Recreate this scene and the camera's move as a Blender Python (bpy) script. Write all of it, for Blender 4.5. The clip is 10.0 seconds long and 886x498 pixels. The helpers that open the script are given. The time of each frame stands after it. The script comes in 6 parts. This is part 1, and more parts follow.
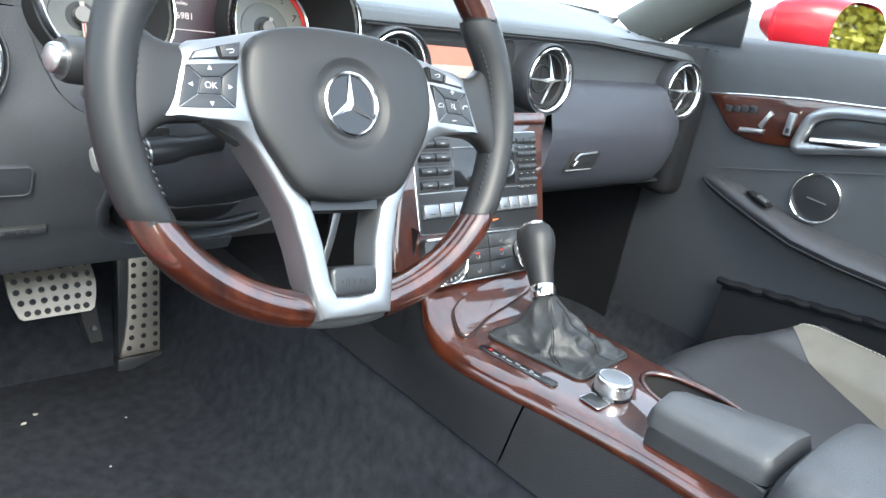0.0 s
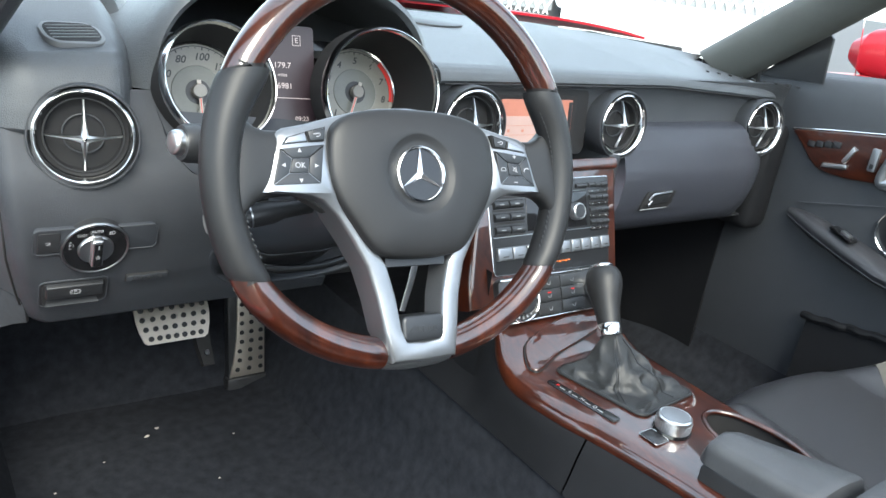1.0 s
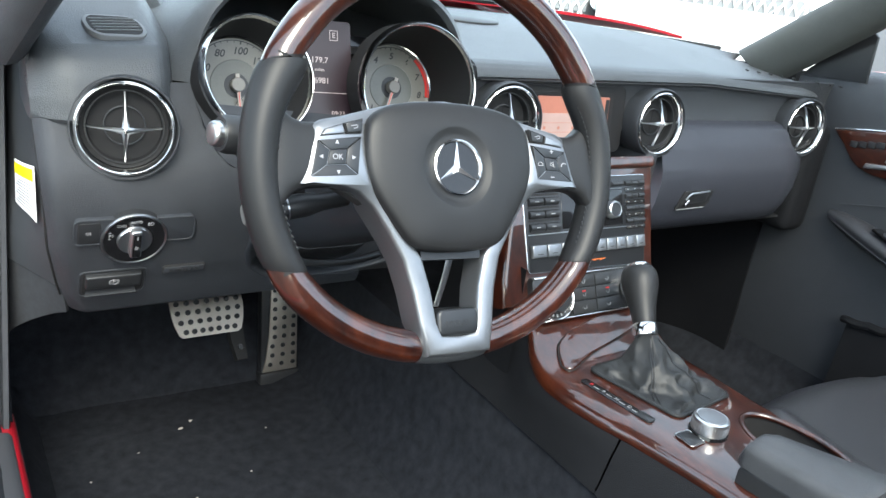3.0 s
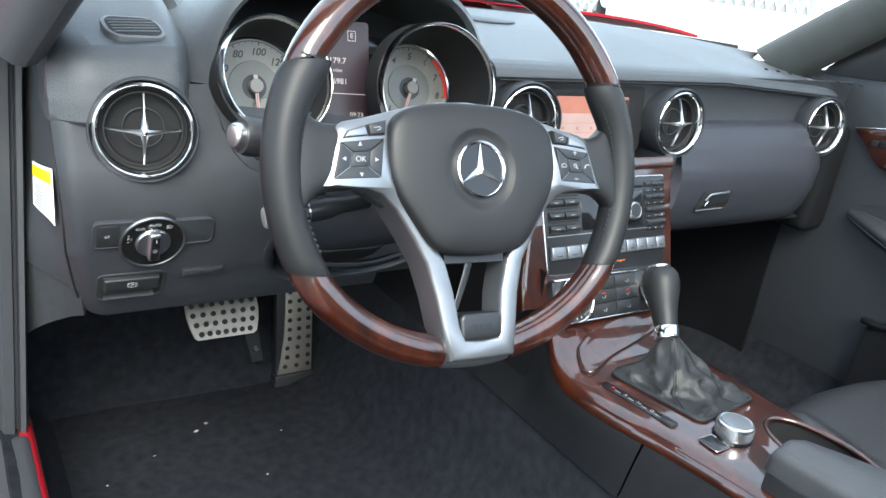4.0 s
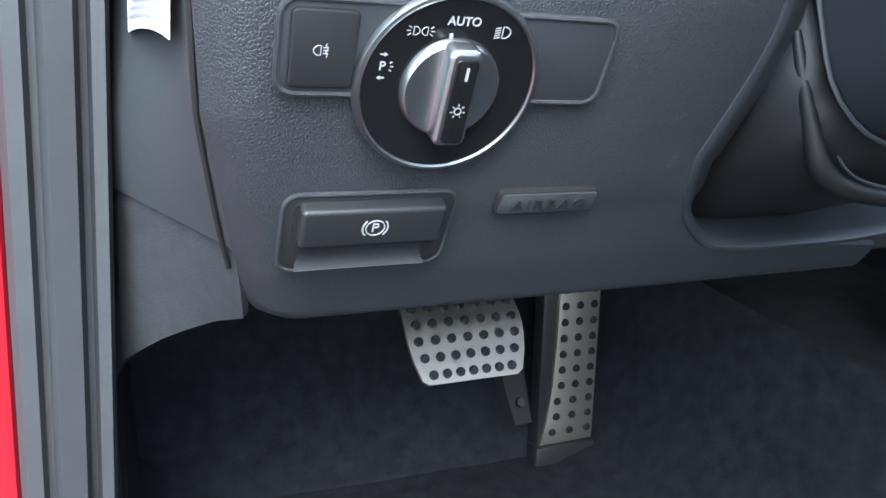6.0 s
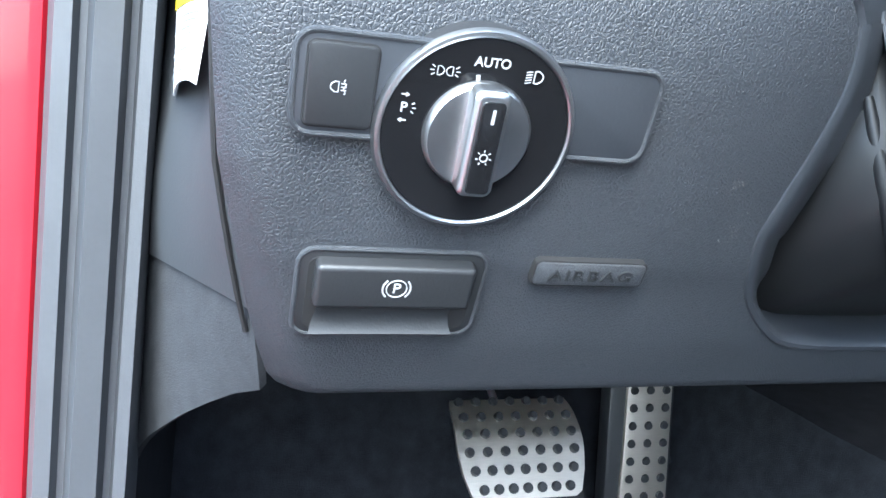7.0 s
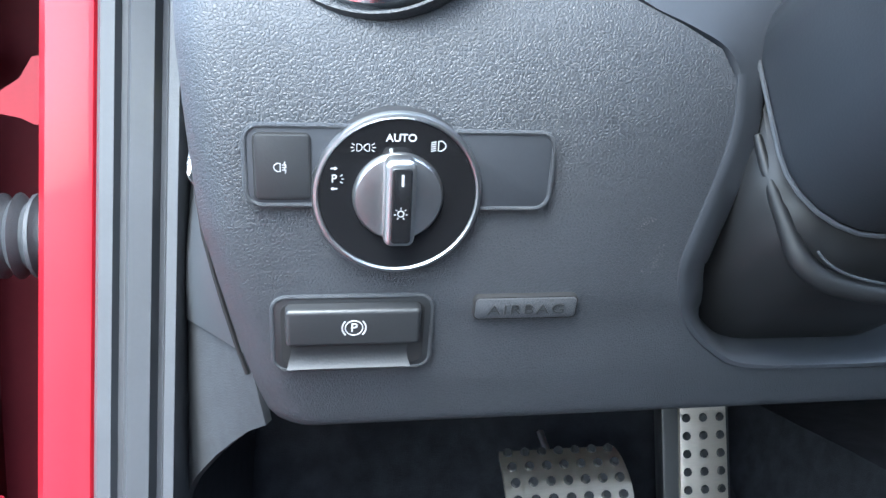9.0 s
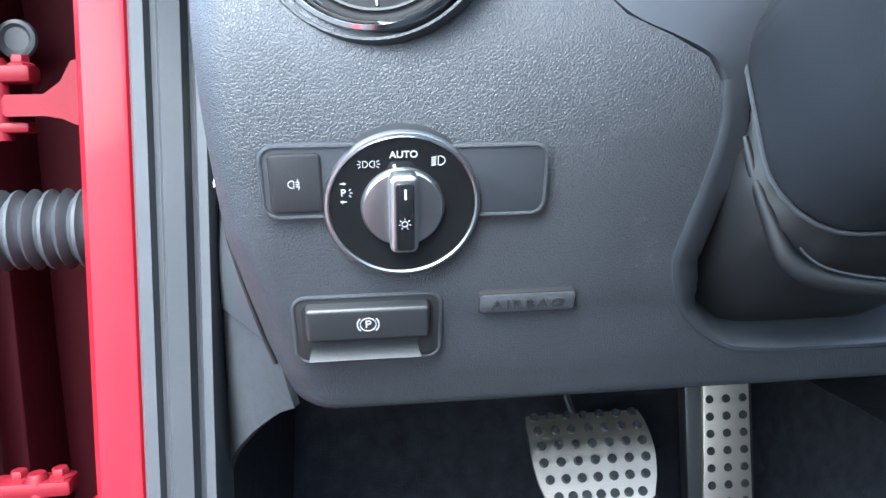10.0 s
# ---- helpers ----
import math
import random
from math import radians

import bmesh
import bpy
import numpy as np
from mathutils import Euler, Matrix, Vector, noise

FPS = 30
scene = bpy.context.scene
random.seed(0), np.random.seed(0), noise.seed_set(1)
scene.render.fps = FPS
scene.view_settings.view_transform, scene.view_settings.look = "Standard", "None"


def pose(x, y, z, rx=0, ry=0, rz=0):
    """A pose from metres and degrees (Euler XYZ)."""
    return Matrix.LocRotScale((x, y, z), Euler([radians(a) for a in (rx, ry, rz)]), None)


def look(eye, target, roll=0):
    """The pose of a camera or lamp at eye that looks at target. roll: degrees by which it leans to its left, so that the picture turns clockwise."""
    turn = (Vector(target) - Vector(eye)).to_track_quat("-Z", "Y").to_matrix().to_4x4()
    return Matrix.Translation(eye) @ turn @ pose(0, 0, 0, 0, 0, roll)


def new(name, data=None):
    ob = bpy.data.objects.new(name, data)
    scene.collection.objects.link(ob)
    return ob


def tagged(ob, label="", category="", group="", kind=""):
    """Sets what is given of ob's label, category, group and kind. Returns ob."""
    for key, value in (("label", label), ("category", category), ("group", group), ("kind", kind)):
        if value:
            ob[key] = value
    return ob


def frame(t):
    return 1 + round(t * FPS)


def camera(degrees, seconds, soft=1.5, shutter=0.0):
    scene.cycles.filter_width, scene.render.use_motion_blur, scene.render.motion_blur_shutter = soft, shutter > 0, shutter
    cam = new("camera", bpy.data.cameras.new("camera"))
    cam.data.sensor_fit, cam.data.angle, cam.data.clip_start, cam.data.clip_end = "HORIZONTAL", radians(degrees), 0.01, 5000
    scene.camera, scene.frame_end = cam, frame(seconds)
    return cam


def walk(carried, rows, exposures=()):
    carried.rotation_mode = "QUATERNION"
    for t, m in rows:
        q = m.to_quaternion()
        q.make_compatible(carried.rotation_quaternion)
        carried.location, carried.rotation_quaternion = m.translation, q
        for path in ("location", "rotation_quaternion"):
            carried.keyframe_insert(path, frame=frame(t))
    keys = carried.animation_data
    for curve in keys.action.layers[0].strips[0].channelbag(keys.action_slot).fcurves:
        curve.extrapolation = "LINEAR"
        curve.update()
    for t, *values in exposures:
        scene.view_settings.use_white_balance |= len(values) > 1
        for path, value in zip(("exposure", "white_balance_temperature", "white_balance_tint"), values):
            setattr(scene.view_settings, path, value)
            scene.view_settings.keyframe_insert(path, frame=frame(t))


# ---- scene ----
cam = camera(58.99, 10.0)
PATH = [
    (0, -0.7091, -0.7198, 0.9037, 69.53, -10.13, -42.16),
    (0.5, -0.7216, -0.7699, 0.9629, 69.68, -8.83, -37.70),
    (1, -0.7294, -0.7848, 0.9684, 69.44, -7.79, -34.92),
    (1.5, -0.7368, -0.7869, 0.9659, 69.30, -7.51, -33.60),
    (2, -0.7307, -0.7836, 0.9612, 69.28, -7.56, -33.02),
    (2.5, -0.7316, -0.7826, 0.9597, 69.27, -7.67, -32.71),
    (4, -0.7377, -0.7665, 0.9572, 69.19, -7.41, -32.05),
    (4.5, -0.7596, -0.6256, 0.8966, 68.92, -6.88, -30.85),
    (5, -0.7481, -0.4502, 0.8366, 69.26, -6.09, -28.61),
    (5.5, -0.6979, -0.2965, 0.7331, 69.82, -4.87, -25.06),
    (5.7, -0.6817, -0.2602, 0.6982, 70.33, -4.56, -23.96),
    (6.8, -0.6409, -0.2205, 0.6557, 77.78, -4.61, -18.13),
    (7, -0.6385, -0.2270, 0.6483, 80.25, -5.03, -16.50),
    (7.5, -0.6176, -0.2692, 0.6493, 82.71, -1.80, -12.88),
    (8, -0.6074, -0.2875, 0.6442, 84.50, -0.96, -10.42),
    (8.5, -0.5930, -0.2909, 0.6452, 85.13, -0.59, -9.60),
    (9, -0.5888, -0.2944, 0.6474, 85.29, -0.16, -9.12),
    (9.5, -0.5863, -0.2983, 0.6469, 84.49, 0.47, -8.10),
    (10, -0.5756, -0.3197, 0.6715, 81.81, 1.42, -6.16),
]
walk(cam, [(row[0], pose(*row[1:])) for row in PATH],
     [(0.0, 2.85, 6450, 1), (1.0, 2.33, 6450, 1), (2.5, 2.16, 6450, 1), (4.5, 2.34, 6250, 1), (5.0, 2.52, 6050, 1), (5.5, 2.46, 5800, 1), (5.7, 2.50, 5780, 1), (6.8, 3.55, 5650, 1), (7.5, 3.6, 5600, 1), (10.0, 3.45, 5600, 1)])

# ---- light ----
world = bpy.data.worlds.new("sky")
scene.world = world
world.use_nodes = True
wn = world.node_tree.nodes
sky = wn.new("ShaderNodeTexSky")
sky.sky_type = "NISHITA"
sky.sun_disc = False
SUN_UP, SUN_TURN = 46, 203
sky.sun_elevation, sky.sun_rotation = radians(SUN_UP), radians(SUN_TURN)
sky.dust_density = 2.0
haze = wn.new("ShaderNodeMix")
haze.data_type = "RGBA"
haze.inputs[0].default_value = 0.30
haze.inputs[7].default_value = (7.0, 7.2, 7.6, 1)
world.node_tree.links.new(sky.outputs[0], haze.inputs[6])
world.node_tree.links.new(haze.outputs[2], wn["Background"].inputs[0])
wn["Background"].inputs[1].default_value = 0.15
sun_lamp = bpy.data.lights.new("sun", "SUN")
sun_lamp.energy, sun_lamp.angle, sun_lamp.color = 1.0, radians(30), (1.0, 0.96, 0.9)
sun = new("sun", sun_lamp)
sun.matrix_basis = look((10 * math.sin(radians(SUN_TURN)) * math.cos(radians(SUN_UP)), 10 * math.cos(radians(SUN_TURN)) * math.cos(radians(SUN_UP)), 10 * math.sin(radians(SUN_UP))), (0, 0, 0))

# ---- materials ----
def material(name, color, rough=0.5, metal=0.0, vary=0.12, vary_scale=30.0, bump=0.0, bump_scale=400.0, kind="noise",
             coat=0.0, second=None, spec=0.5, rough_vary=0.1, stretch=(1, 1, 1)):
    """A node material with colour variation at two scales, roughness variation and a fine relief."""
    m = bpy.data.materials.new(name)
    m.use_nodes = True
    nt = m.node_tree
    n, l = nt.nodes, nt.links
    b = n["Principled BSDF"]
    b.inputs["Metallic"].default_value = metal
    b.inputs["Coat Weight"].default_value = coat
    b.inputs["Coat Roughness"].default_value = 0.04
    b.inputs["Specular IOR Level"].default_value = spec
    co = n.new("ShaderNodeTexCoord")
    mp = n.new("ShaderNodeMapping")
    mp.inputs["Scale"].default_value = stretch
    l.new(co.outputs["Object"], mp.inputs[0])
    big, fine = n.new("ShaderNodeTexNoise"), n.new("ShaderNodeTexNoise")
    big.inputs["Scale"].default_value, fine.inputs["Scale"].default_value = vary_scale, vary_scale * 14
    big.inputs["Detail"].default_value = 5
    for t in (big, fine):
        l.new(mp.outputs[0], t.inputs["Vector"])
    mix = n.new("ShaderNodeMix")
    mix.data_type = "FLOAT"
    mix.inputs[0].default_value = 0.35
    l.new(big.outputs[0], mix.inputs[2])
    l.new(fine.outputs[0], mix.inputs[3])
    ramp = n.new("ShaderNodeValToRGB")
    ramp.color_ramp.elements[0].position, ramp.color_ramp.elements[1].position = 0.3, 0.7
    dark = tuple(c * (1 - vary) for c in color)
    light = second or tuple(min(1, c * (1 + vary)) for c in color)
    ramp.color_ramp.elements[0].color, ramp.color_ramp.elements[1].color = (*dark, 1), (*light, 1)
    l.new(mix.outputs[0], ramp.inputs[0])
    l.new(ramp.outputs[0], b.inputs["Base Color"])
    rr = n.new("ShaderNodeMapRange")
    rr.inputs[3].default_value, rr.inputs[4].default_value = max(0.02, rough * (1 - rough_vary)), min(1, rough * (1 + rough_vary))
    l.new(mix.outputs[0], rr.inputs[0])
    l.new(rr.outputs[0], b.inputs["Roughness"])
    if bump:
        bp = n.new("ShaderNodeBump")
        bp.inputs["Strength"].default_value = min(1, bump)
        bp.inputs["Distance"].default_value = 0.0005 if kind == "grain" else 0.0006
        if kind == "grain":
            v = n.new("ShaderNodeTexVoronoi")
            v.feature = "DISTANCE_TO_EDGE"
            v.inputs["Scale"].default_value = bump_scale
            warp = n.new("ShaderNodeTexNoise")
            warp.inputs["Scale"].default_value = bump_scale * 0.5
            add = n.new("ShaderNodeMix")
            add.data_type = "VECTOR"
            add.inputs[0].default_value = 0.0009
            l.new(mp.outputs[0], add.inputs[4])
            l.new(warp.outputs["Color"], add.inputs[5])
            l.new(add.outputs[1], v.inputs["Vector"])
            cl = n.new("ShaderNodeMapRange")
            cl.interpolation_type = "SMOOTHSTEP"
            cl.inputs[2].default_value = 0.24
            l.new(v.outputs[0], cl.inputs[0])
            l.new(cl.outputs[0], bp.inputs["Height"])
        else:
            t = n.new("ShaderNodeTexNoise")
            t.inputs["Scale"].default_value, t.inputs["Detail"].default_value = bump_scale, 4
            l.new(mp.outputs[0], t.inputs["Vector"])
            l.new(t.outputs[0], bp.inputs["Height"])
        l.new(bp.outputs[0], b.inputs["Normal"])
    return m


def glowing(name, color, strength):
    m = material(name, tuple(c * 0.3 for c in color), 0.3)
    b = m.node_tree.nodes["Principled BSDF"]
    b.inputs["Emission Color"].default_value = (*color, 1)
    b.inputs["Emission Strength"].default_value = strength
    return m


def burl(name, dark, mid, light):
    """Dark lacquered wood: swirling figure under a clear coat."""
    m = bpy.data.materials.new(name)
    m.use_nodes = True
    n, l = m.node_tree.nodes, m.node_tree.links
    b = n["Principled BSDF"]
    co, mp = n.new("ShaderNodeTexCoord"), n.new("ShaderNodeMapping")
    mp.inputs["Scale"].default_value = (1.0, 0.45, 1.0)
    l.new(co.outputs["Object"], mp.inputs[0])
    t1, t2 = n.new("ShaderNodeTexNoise"), n.new("ShaderNodeTexNoise")
    t1.inputs["Scale"].default_value, t1.inputs["Detail"].default_value, t1.inputs["Distortion"].default_value = 22, 6, 2.2
    t2.inputs["Scale"].default_value, t2.inputs["Detail"].default_value = 260, 3
    l.new(mp.outputs[0], t1.inputs["Vector"])
    l.new(mp.outputs[0], t2.inputs["Vector"])
    mix = n.new("ShaderNodeMix")
    mix.data_type = "FLOAT"
    mix.inputs[0].default_value = 0.25
    l.new(t1.outputs[0], mix.inputs[2])
    l.new(t2.outputs[0], mix.inputs[3])
    r = n.new("ShaderNodeValToRGB")
    r.color_ramp.elements[0].position, r.color_ramp.elements[1].position = 0.32, 0.68
    r.color_ramp.elements[0].color, r.color_ramp.elements[1].color = (*dark, 1), (*light, 1)
    e = r.color_ramp.elements.new(0.5)
    e.color = (*mid, 1)
    l.new(mix.outputs[0], r.inputs[0])
    l.new(r.outputs[0], b.inputs["Base Color"])
    b.inputs["Roughness"].default_value = 0.35
    b.inputs["Specular IOR Level"].default_value = 0.25
    b.inputs["Coat Weight"].default_value = 1.0
    b.inputs["Coat IOR"].default_value = 1.70
    b.inputs["Coat Roughness"].default_value = 0.015
    return m


LEATHER = material("dash_leather", (0.030, 0.033, 0.039), 0.45, bump=0.50, bump_scale=720, kind="grain", vary=0.12, stretch=(1, 1, 0.85))
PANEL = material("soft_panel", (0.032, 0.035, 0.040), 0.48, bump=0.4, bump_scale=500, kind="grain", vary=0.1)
# pad grey raised to hold the light that falls through the windscreen
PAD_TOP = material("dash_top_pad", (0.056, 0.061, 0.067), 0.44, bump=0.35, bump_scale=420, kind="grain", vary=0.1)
OUTLET = material("outlet_plastic", (0.115, 0.12, 0.125), 0.5, bump=0.1, bump_scale=900, vary=0.1)
# panel grey cut to near black to stand in for shade low down
PANEL_SHADED = material("soft_panel_shaded", (0.0095, 0.010, 0.0115), 0.6, bump=0.4, bump_scale=500, kind="grain", vary=0.1, spec=0.12)
END_TRIM = material("dash_end_trim", (0.036, 0.039, 0.044), 0.55, bump=0.2, bump_scale=700, vary=0.12)
# bluish base colour paints in the sheen of the glovebox door
GLOVE = material("glove_panel", (0.030, 0.032, 0.041), 0.46, bump=0.3, bump_scale=500, kind="grain", vary=0.08)
WHEEL_LEATHER = material("wheel_leather", (0.0135, 0.0138, 0.0148), 0.44, bump=0.09, bump_scale=900, kind="grain", vary=0.10, spec=0.34)
SEAT_LEATHER = material("seat_leather", (0.027, 0.028, 0.032), 0.36, bump=0.4, bump_scale=450, kind="grain", vary=0.15)
# paler than the seats: sky reflected on the armrests, put into the colour
ARM_SKYLIT = material("armrest_leather_skylit", (0.042, 0.044, 0.048), 0.34, bump=0.4, bump_scale=520, kind="grain", vary=0.15)
# pale beige stands in for sunlight on the seat bolster
SEAT_SUNLIT = material("seat_leather_sunlit", (0.085, 0.080, 0.068), 0.5, bump=0.4, bump_scale=450, kind="grain", vary=0.15)
BOOT = material("boot_leather", (0.017, 0.018, 0.019), 0.42, bump=0.2, bump_scale=600, kind="grain", vary=0.15, spec=0.32)
PLASTIC = material("black_plastic", (0.018, 0.019, 0.021), 0.42, bump=0.15, bump_scale=900, vary=0.1)
SATIN_BLACK = material("satin_black", (0.014, 0.015, 0.017), 0.33, vary=0.08)
GLOSS_BLACK = material("gloss_black", (0.008, 0.008, 0.009), 0.08, vary=0.1, rough_vary=0.4)
# near black for gaps and black parts, and for shade in hollows
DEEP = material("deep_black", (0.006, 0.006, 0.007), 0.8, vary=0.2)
TRIM_DARK = material("opening_trim", (0.028, 0.031, 0.037), 0.45, vary=0.08, bump=0.08, bump_scale=900)
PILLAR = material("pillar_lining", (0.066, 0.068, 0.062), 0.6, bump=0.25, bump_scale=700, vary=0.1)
TRIM_GREY = material("jamb_trim", (0.040, 0.043, 0.049), 0.55, bump=0.2, bump_scale=700, vary=0.12)
RUBBER = material("door_rubber", (0.046, 0.049, 0.055), 0.55, bump=0.08, bump_scale=500, vary=0.10)
CARPET = material("carpet", (0.0155, 0.0168, 0.0205), 0.95, bump=1.0, bump_scale=900, vary=0.45, vary_scale=60, spec=0.1)
FELT = material("kick_felt", (0.034, 0.036, 0.040), 0.9, bump=0.6, bump_scale=900, vary=0.2, vary_scale=120, spec=0.15)
CHROME = material("chrome", (0.74, 0.74, 0.74), 0.14, 1.0, vary=0.03, rough_vary=0.4)
SATIN = material("satin_silver", (0.62, 0.63, 0.64), 0.3, 1.0, vary=0.04)
RING = material("switch_ring", (0.40, 0.41, 0.42), 0.33, 1.0, vary=0.04)
SILVER_PAINT = material("silver_paint", (0.25, 0.26, 0.275), 0.36, 0.85, vary=0.05)
STEEL = material("brushed_steel", (0.62, 0.57, 0.50), 0.42, 0.95, vary=0.08, vary_scale=80, stretch=(1, 12, 1), bump=0.1, bump_scale=600)
WOOD = burl("burl_walnut", (0.011, 0.0024, 0.0014), (0.029, 0.0064, 0.0028), (0.056, 0.0132, 0.0052))
DUST = material("dust_specks", (0.10, 0.10, 0.10), 0.8, vary=0.2)
GREY_MARK = material("grey_mark", (0.25, 0.26, 0.27), 0.5, vary=0.05)
RED_MARK = material("red_mark", (0.55, 0.02, 0.015), 0.5, vary=0.05)
RED_PAINT = material("red_car_paint", (0.32, 0.010, 0.020), 0.36, vary=0.05, coat=0.25, spec=0.22)
# body red darkened to paint in the shade of the hinge recess
RED_SHADED = material("red_paint_shaded", (0.045, 0.004, 0.007), 0.6, vary=0.15, vary_scale=12, spec=0.12)
RED_HINGE = material("red_hinge_shaded", (0.13, 0.006, 0.012), 0.5, vary=0.12, vary_scale=30, spec=0.2)
DIAL = glowing("dial_face", (0.56, 0.545, 0.48), 0.004)
DIAL_IN = glowing("dial_inner", (0.34, 0.35, 0.32), 0.010)
PAPER = material("label_paper", (0.72, 0.72, 0.73), 0.6, vary=0.04)
YELLOW = material("label_yellow", (0.75, 0.58, 0.0), 0.6, vary=0.04)
STALK_END = material("stalk_end", (0.17, 0.165, 0.155), 0.45, vary=0.05)
STITCH = material("stitching", (0.35, 0.33, 0.3), 0.7, vary=0.1)
ICON = glowing("lit_icons", (0.9, 0.9, 0.95), 0.035)
SCREEN = glowing("map_screen", (0.9, 0.36, 0.26), 0.060)
SCREEN_B = glowing("map_screen_bar", (0.9, 0.62, 0.56), 0.075)
DISPLAY = glowing("trip_display", (0.07, 0.045, 0.06), 0.03)
DISPLAY_INK = glowing("trip_display_ink", (1.0, 0.85, 0.85), 0.09)
LED = glowing("amber_led", (1.0, 0.25, 0.05), 0.12)
RED_LED = glowing("red_led", (1.0, 0.02, 0.02), 0.15)
ASPHALT = material("grey_asphalt", (0.075, 0.075, 0.074), 0.9, bump=0.6, bump_scale=120, vary=0.2, vary_scale=4)
WHITE_CAR = material("white_car_paint", (0.8, 0.8, 0.79), 0.3, vary=0.02, coat=0.8)
LEAF = material("autumn_leaves", (0.42, 0.36, 0.05), 0.7, vary=0.5, vary_scale=6)
BARK = material("bark", (0.12, 0.09, 0.07), 0.9, vary=0.3)
GLASS = bpy.data.materials.new("window_glass")
GLASS.use_nodes = True
gb = GLASS.node_tree.nodes["Principled BSDF"]
gb.inputs["Transmission Weight"].default_value = 1.0
gb.inputs["Roughness"].default_value = 0.0
gb.inputs["IOR"].default_value = 1.05
gb.inputs["Base Color"].default_value = (0.95, 0.98, 0.97, 1)
# pale grey paints the sky's reflection into the parked cars' glass
PANE = material("car_pane", (0.32, 0.34, 0.36), 0.12, vary=0.1)
MIRROR = material("mirror_glass", (0.85, 0.86, 0.87), 0.02, 1.0, vary=0.01)

# ---- building blocks ----
def thing(name, m, label, category, group="", kind=""):
    ob = new(name)
    ob.matrix_basis = m
    ob.empty_display_size = 0.02
    return tagged(ob, label, category, group, kind)


def top_of(ob):
    while ob.parent:
        ob = ob.parent
    return ob


def finish(name, bm, mat, smooth=True):
    bmesh.ops.remove_doubles(bm, verts=bm.verts, dist=1e-6)
    bmesh.ops.recalc_face_normals(bm, faces=bm.faces)
    me = bpy.data.meshes.new(name)
    bm.to_mesh(me)
    bm.free()
    me.materials.append(mat)
    if smooth:
        me.shade_smooth()
        me.set_sharp_from_angle(angle=radians(38))
    return me


def part(name, bm, mat, parent, label="", world=False, smooth=True):
    """One mesh under a thing or a part; world: its coordinates are the world's."""
    if world:
        bm.transform(top_of(parent).matrix_basis.inverted())
    ob = new(name, finish(name, bm, mat, smooth))
    ob.parent = parent
    return tagged(ob, label)


def solo(name, bm, mat, label, category, kind="", group="", smooth=True, at=(0, 0, 0)):
    """A thing that is one mesh; at: its origin."""
    bm.transform(Matrix.Translation([-c for c in at]))
    ob = new(name, finish(name, bm, mat, smooth))
    ob.location = at
    return tagged(ob, label, category, group, kind)


def box(lo, hi, bevel=0.0, segs=2, m=None):
    bm = bmesh.new()
    bmesh.ops.create_cube(bm, size=1)
    s = [b - a for a, b in zip(lo, hi)]
    c = [(a + b) / 2 for a, b in zip(lo, hi)]
    bm.transform(Matrix.Translation(c) @ Matrix.Diagonal((*s, 1)))
    if bevel:
        bmesh.ops.bevel(bm, geom=bm.edges[:], offset=bevel, segments=segs, profile=0.5, affect="EDGES", clamp_overlap=True)
    if m:
        bm.transform(m)
    return bm


def revolve(profile, segs=48, m=None, arc=360.0, start=0.0):
    """A body turned round z from (radius, height) pairs."""
    bm = bmesh.new()
    full = arc >= 360
    n = segs if full else segs + 1
    rows = []
    for i in range(n):
        a = radians(start + arc * i / segs)
        rows.append([bm.verts.new((r * math.cos(a), r * math.sin(a), h)) for r, h in profile])
    for i in range(segs):
        p, q = rows[i], rows[(i + 1) % n]
        for j in range(len(profile) - 1):
            try:
                bm.faces.new((p[j], q[j], q[j + 1], p[j + 1]))
            except ValueError:
                pass
    bmesh.ops.remove_doubles(bm, verts=bm.verts, dist=1e-6)
    if m:
        bm.transform(m)
    return bm


def prism(points, lo, hi, bevel=0.0, segs=2, m=None):
    """A plate with the outline points (x, y) between two heights, its upper edge rounded."""
    bm = bmesh.new()
    a = [bm.verts.new((x, y, lo)) for x, y in points]
    b = [bm.verts.new((x, y, hi)) for x, y in points]
    bm.faces.new(list(reversed(a)))
    top = bm.faces.new(b)
    for i in range(len(points)):
        j = (i + 1) % len(points)
        bm.faces.new((a[i], a[j], b[j], b[i]))
    bm.normal_update()
    if bevel:
        bmesh.ops.bevel(bm, geom=list(top.edges), offset=bevel, segments=segs, profile=0.5, affect="EDGES", clamp_overlap=True)
    if m:
        bm.transform(m)
    return bm


def rounded(w, h, r, n=5, cx=0.0, cy=0.0):
    """The outline of a rectangle with round corners."""
    pts = []
    for sx, sy, a0 in ((1, 1, 0), (-1, 1, 90), (-1, -1, 180), (1, -1, 270)):
        for i in range(n + 1):
            a = radians(a0 + 90 * i / n)
            pts.append((cx + sx * (w / 2 - r) + r * math.cos(a), cy + sy * (h / 2 - r) + r * math.sin(a)))
    return pts


def loft(rings, closed=True, cap=True, m=None):
    """A skin over rings of equally many points."""
    bm = bmesh.new()
    rows = [[bm.verts.new(p) for p in ring] for ring in rings]
    n = len(rows[0])
    for p, q in zip(rows, rows[1:]):
        for i in range(n if closed else n - 1):
            j = (i + 1) % n
            try:
                bm.faces.new((p[i], p[j], q[j], q[i]))
            except ValueError:
                pass
    if cap and closed:
        for row in (rows[0], rows[-1]):
            if len({tuple(v.co) for v in row}) > 2:
                bm.faces.new(row)
    bmesh.ops.remove_doubles(bm, verts=bm.verts, dist=1e-6)
    if m:
        bm.transform(m)
    return bm


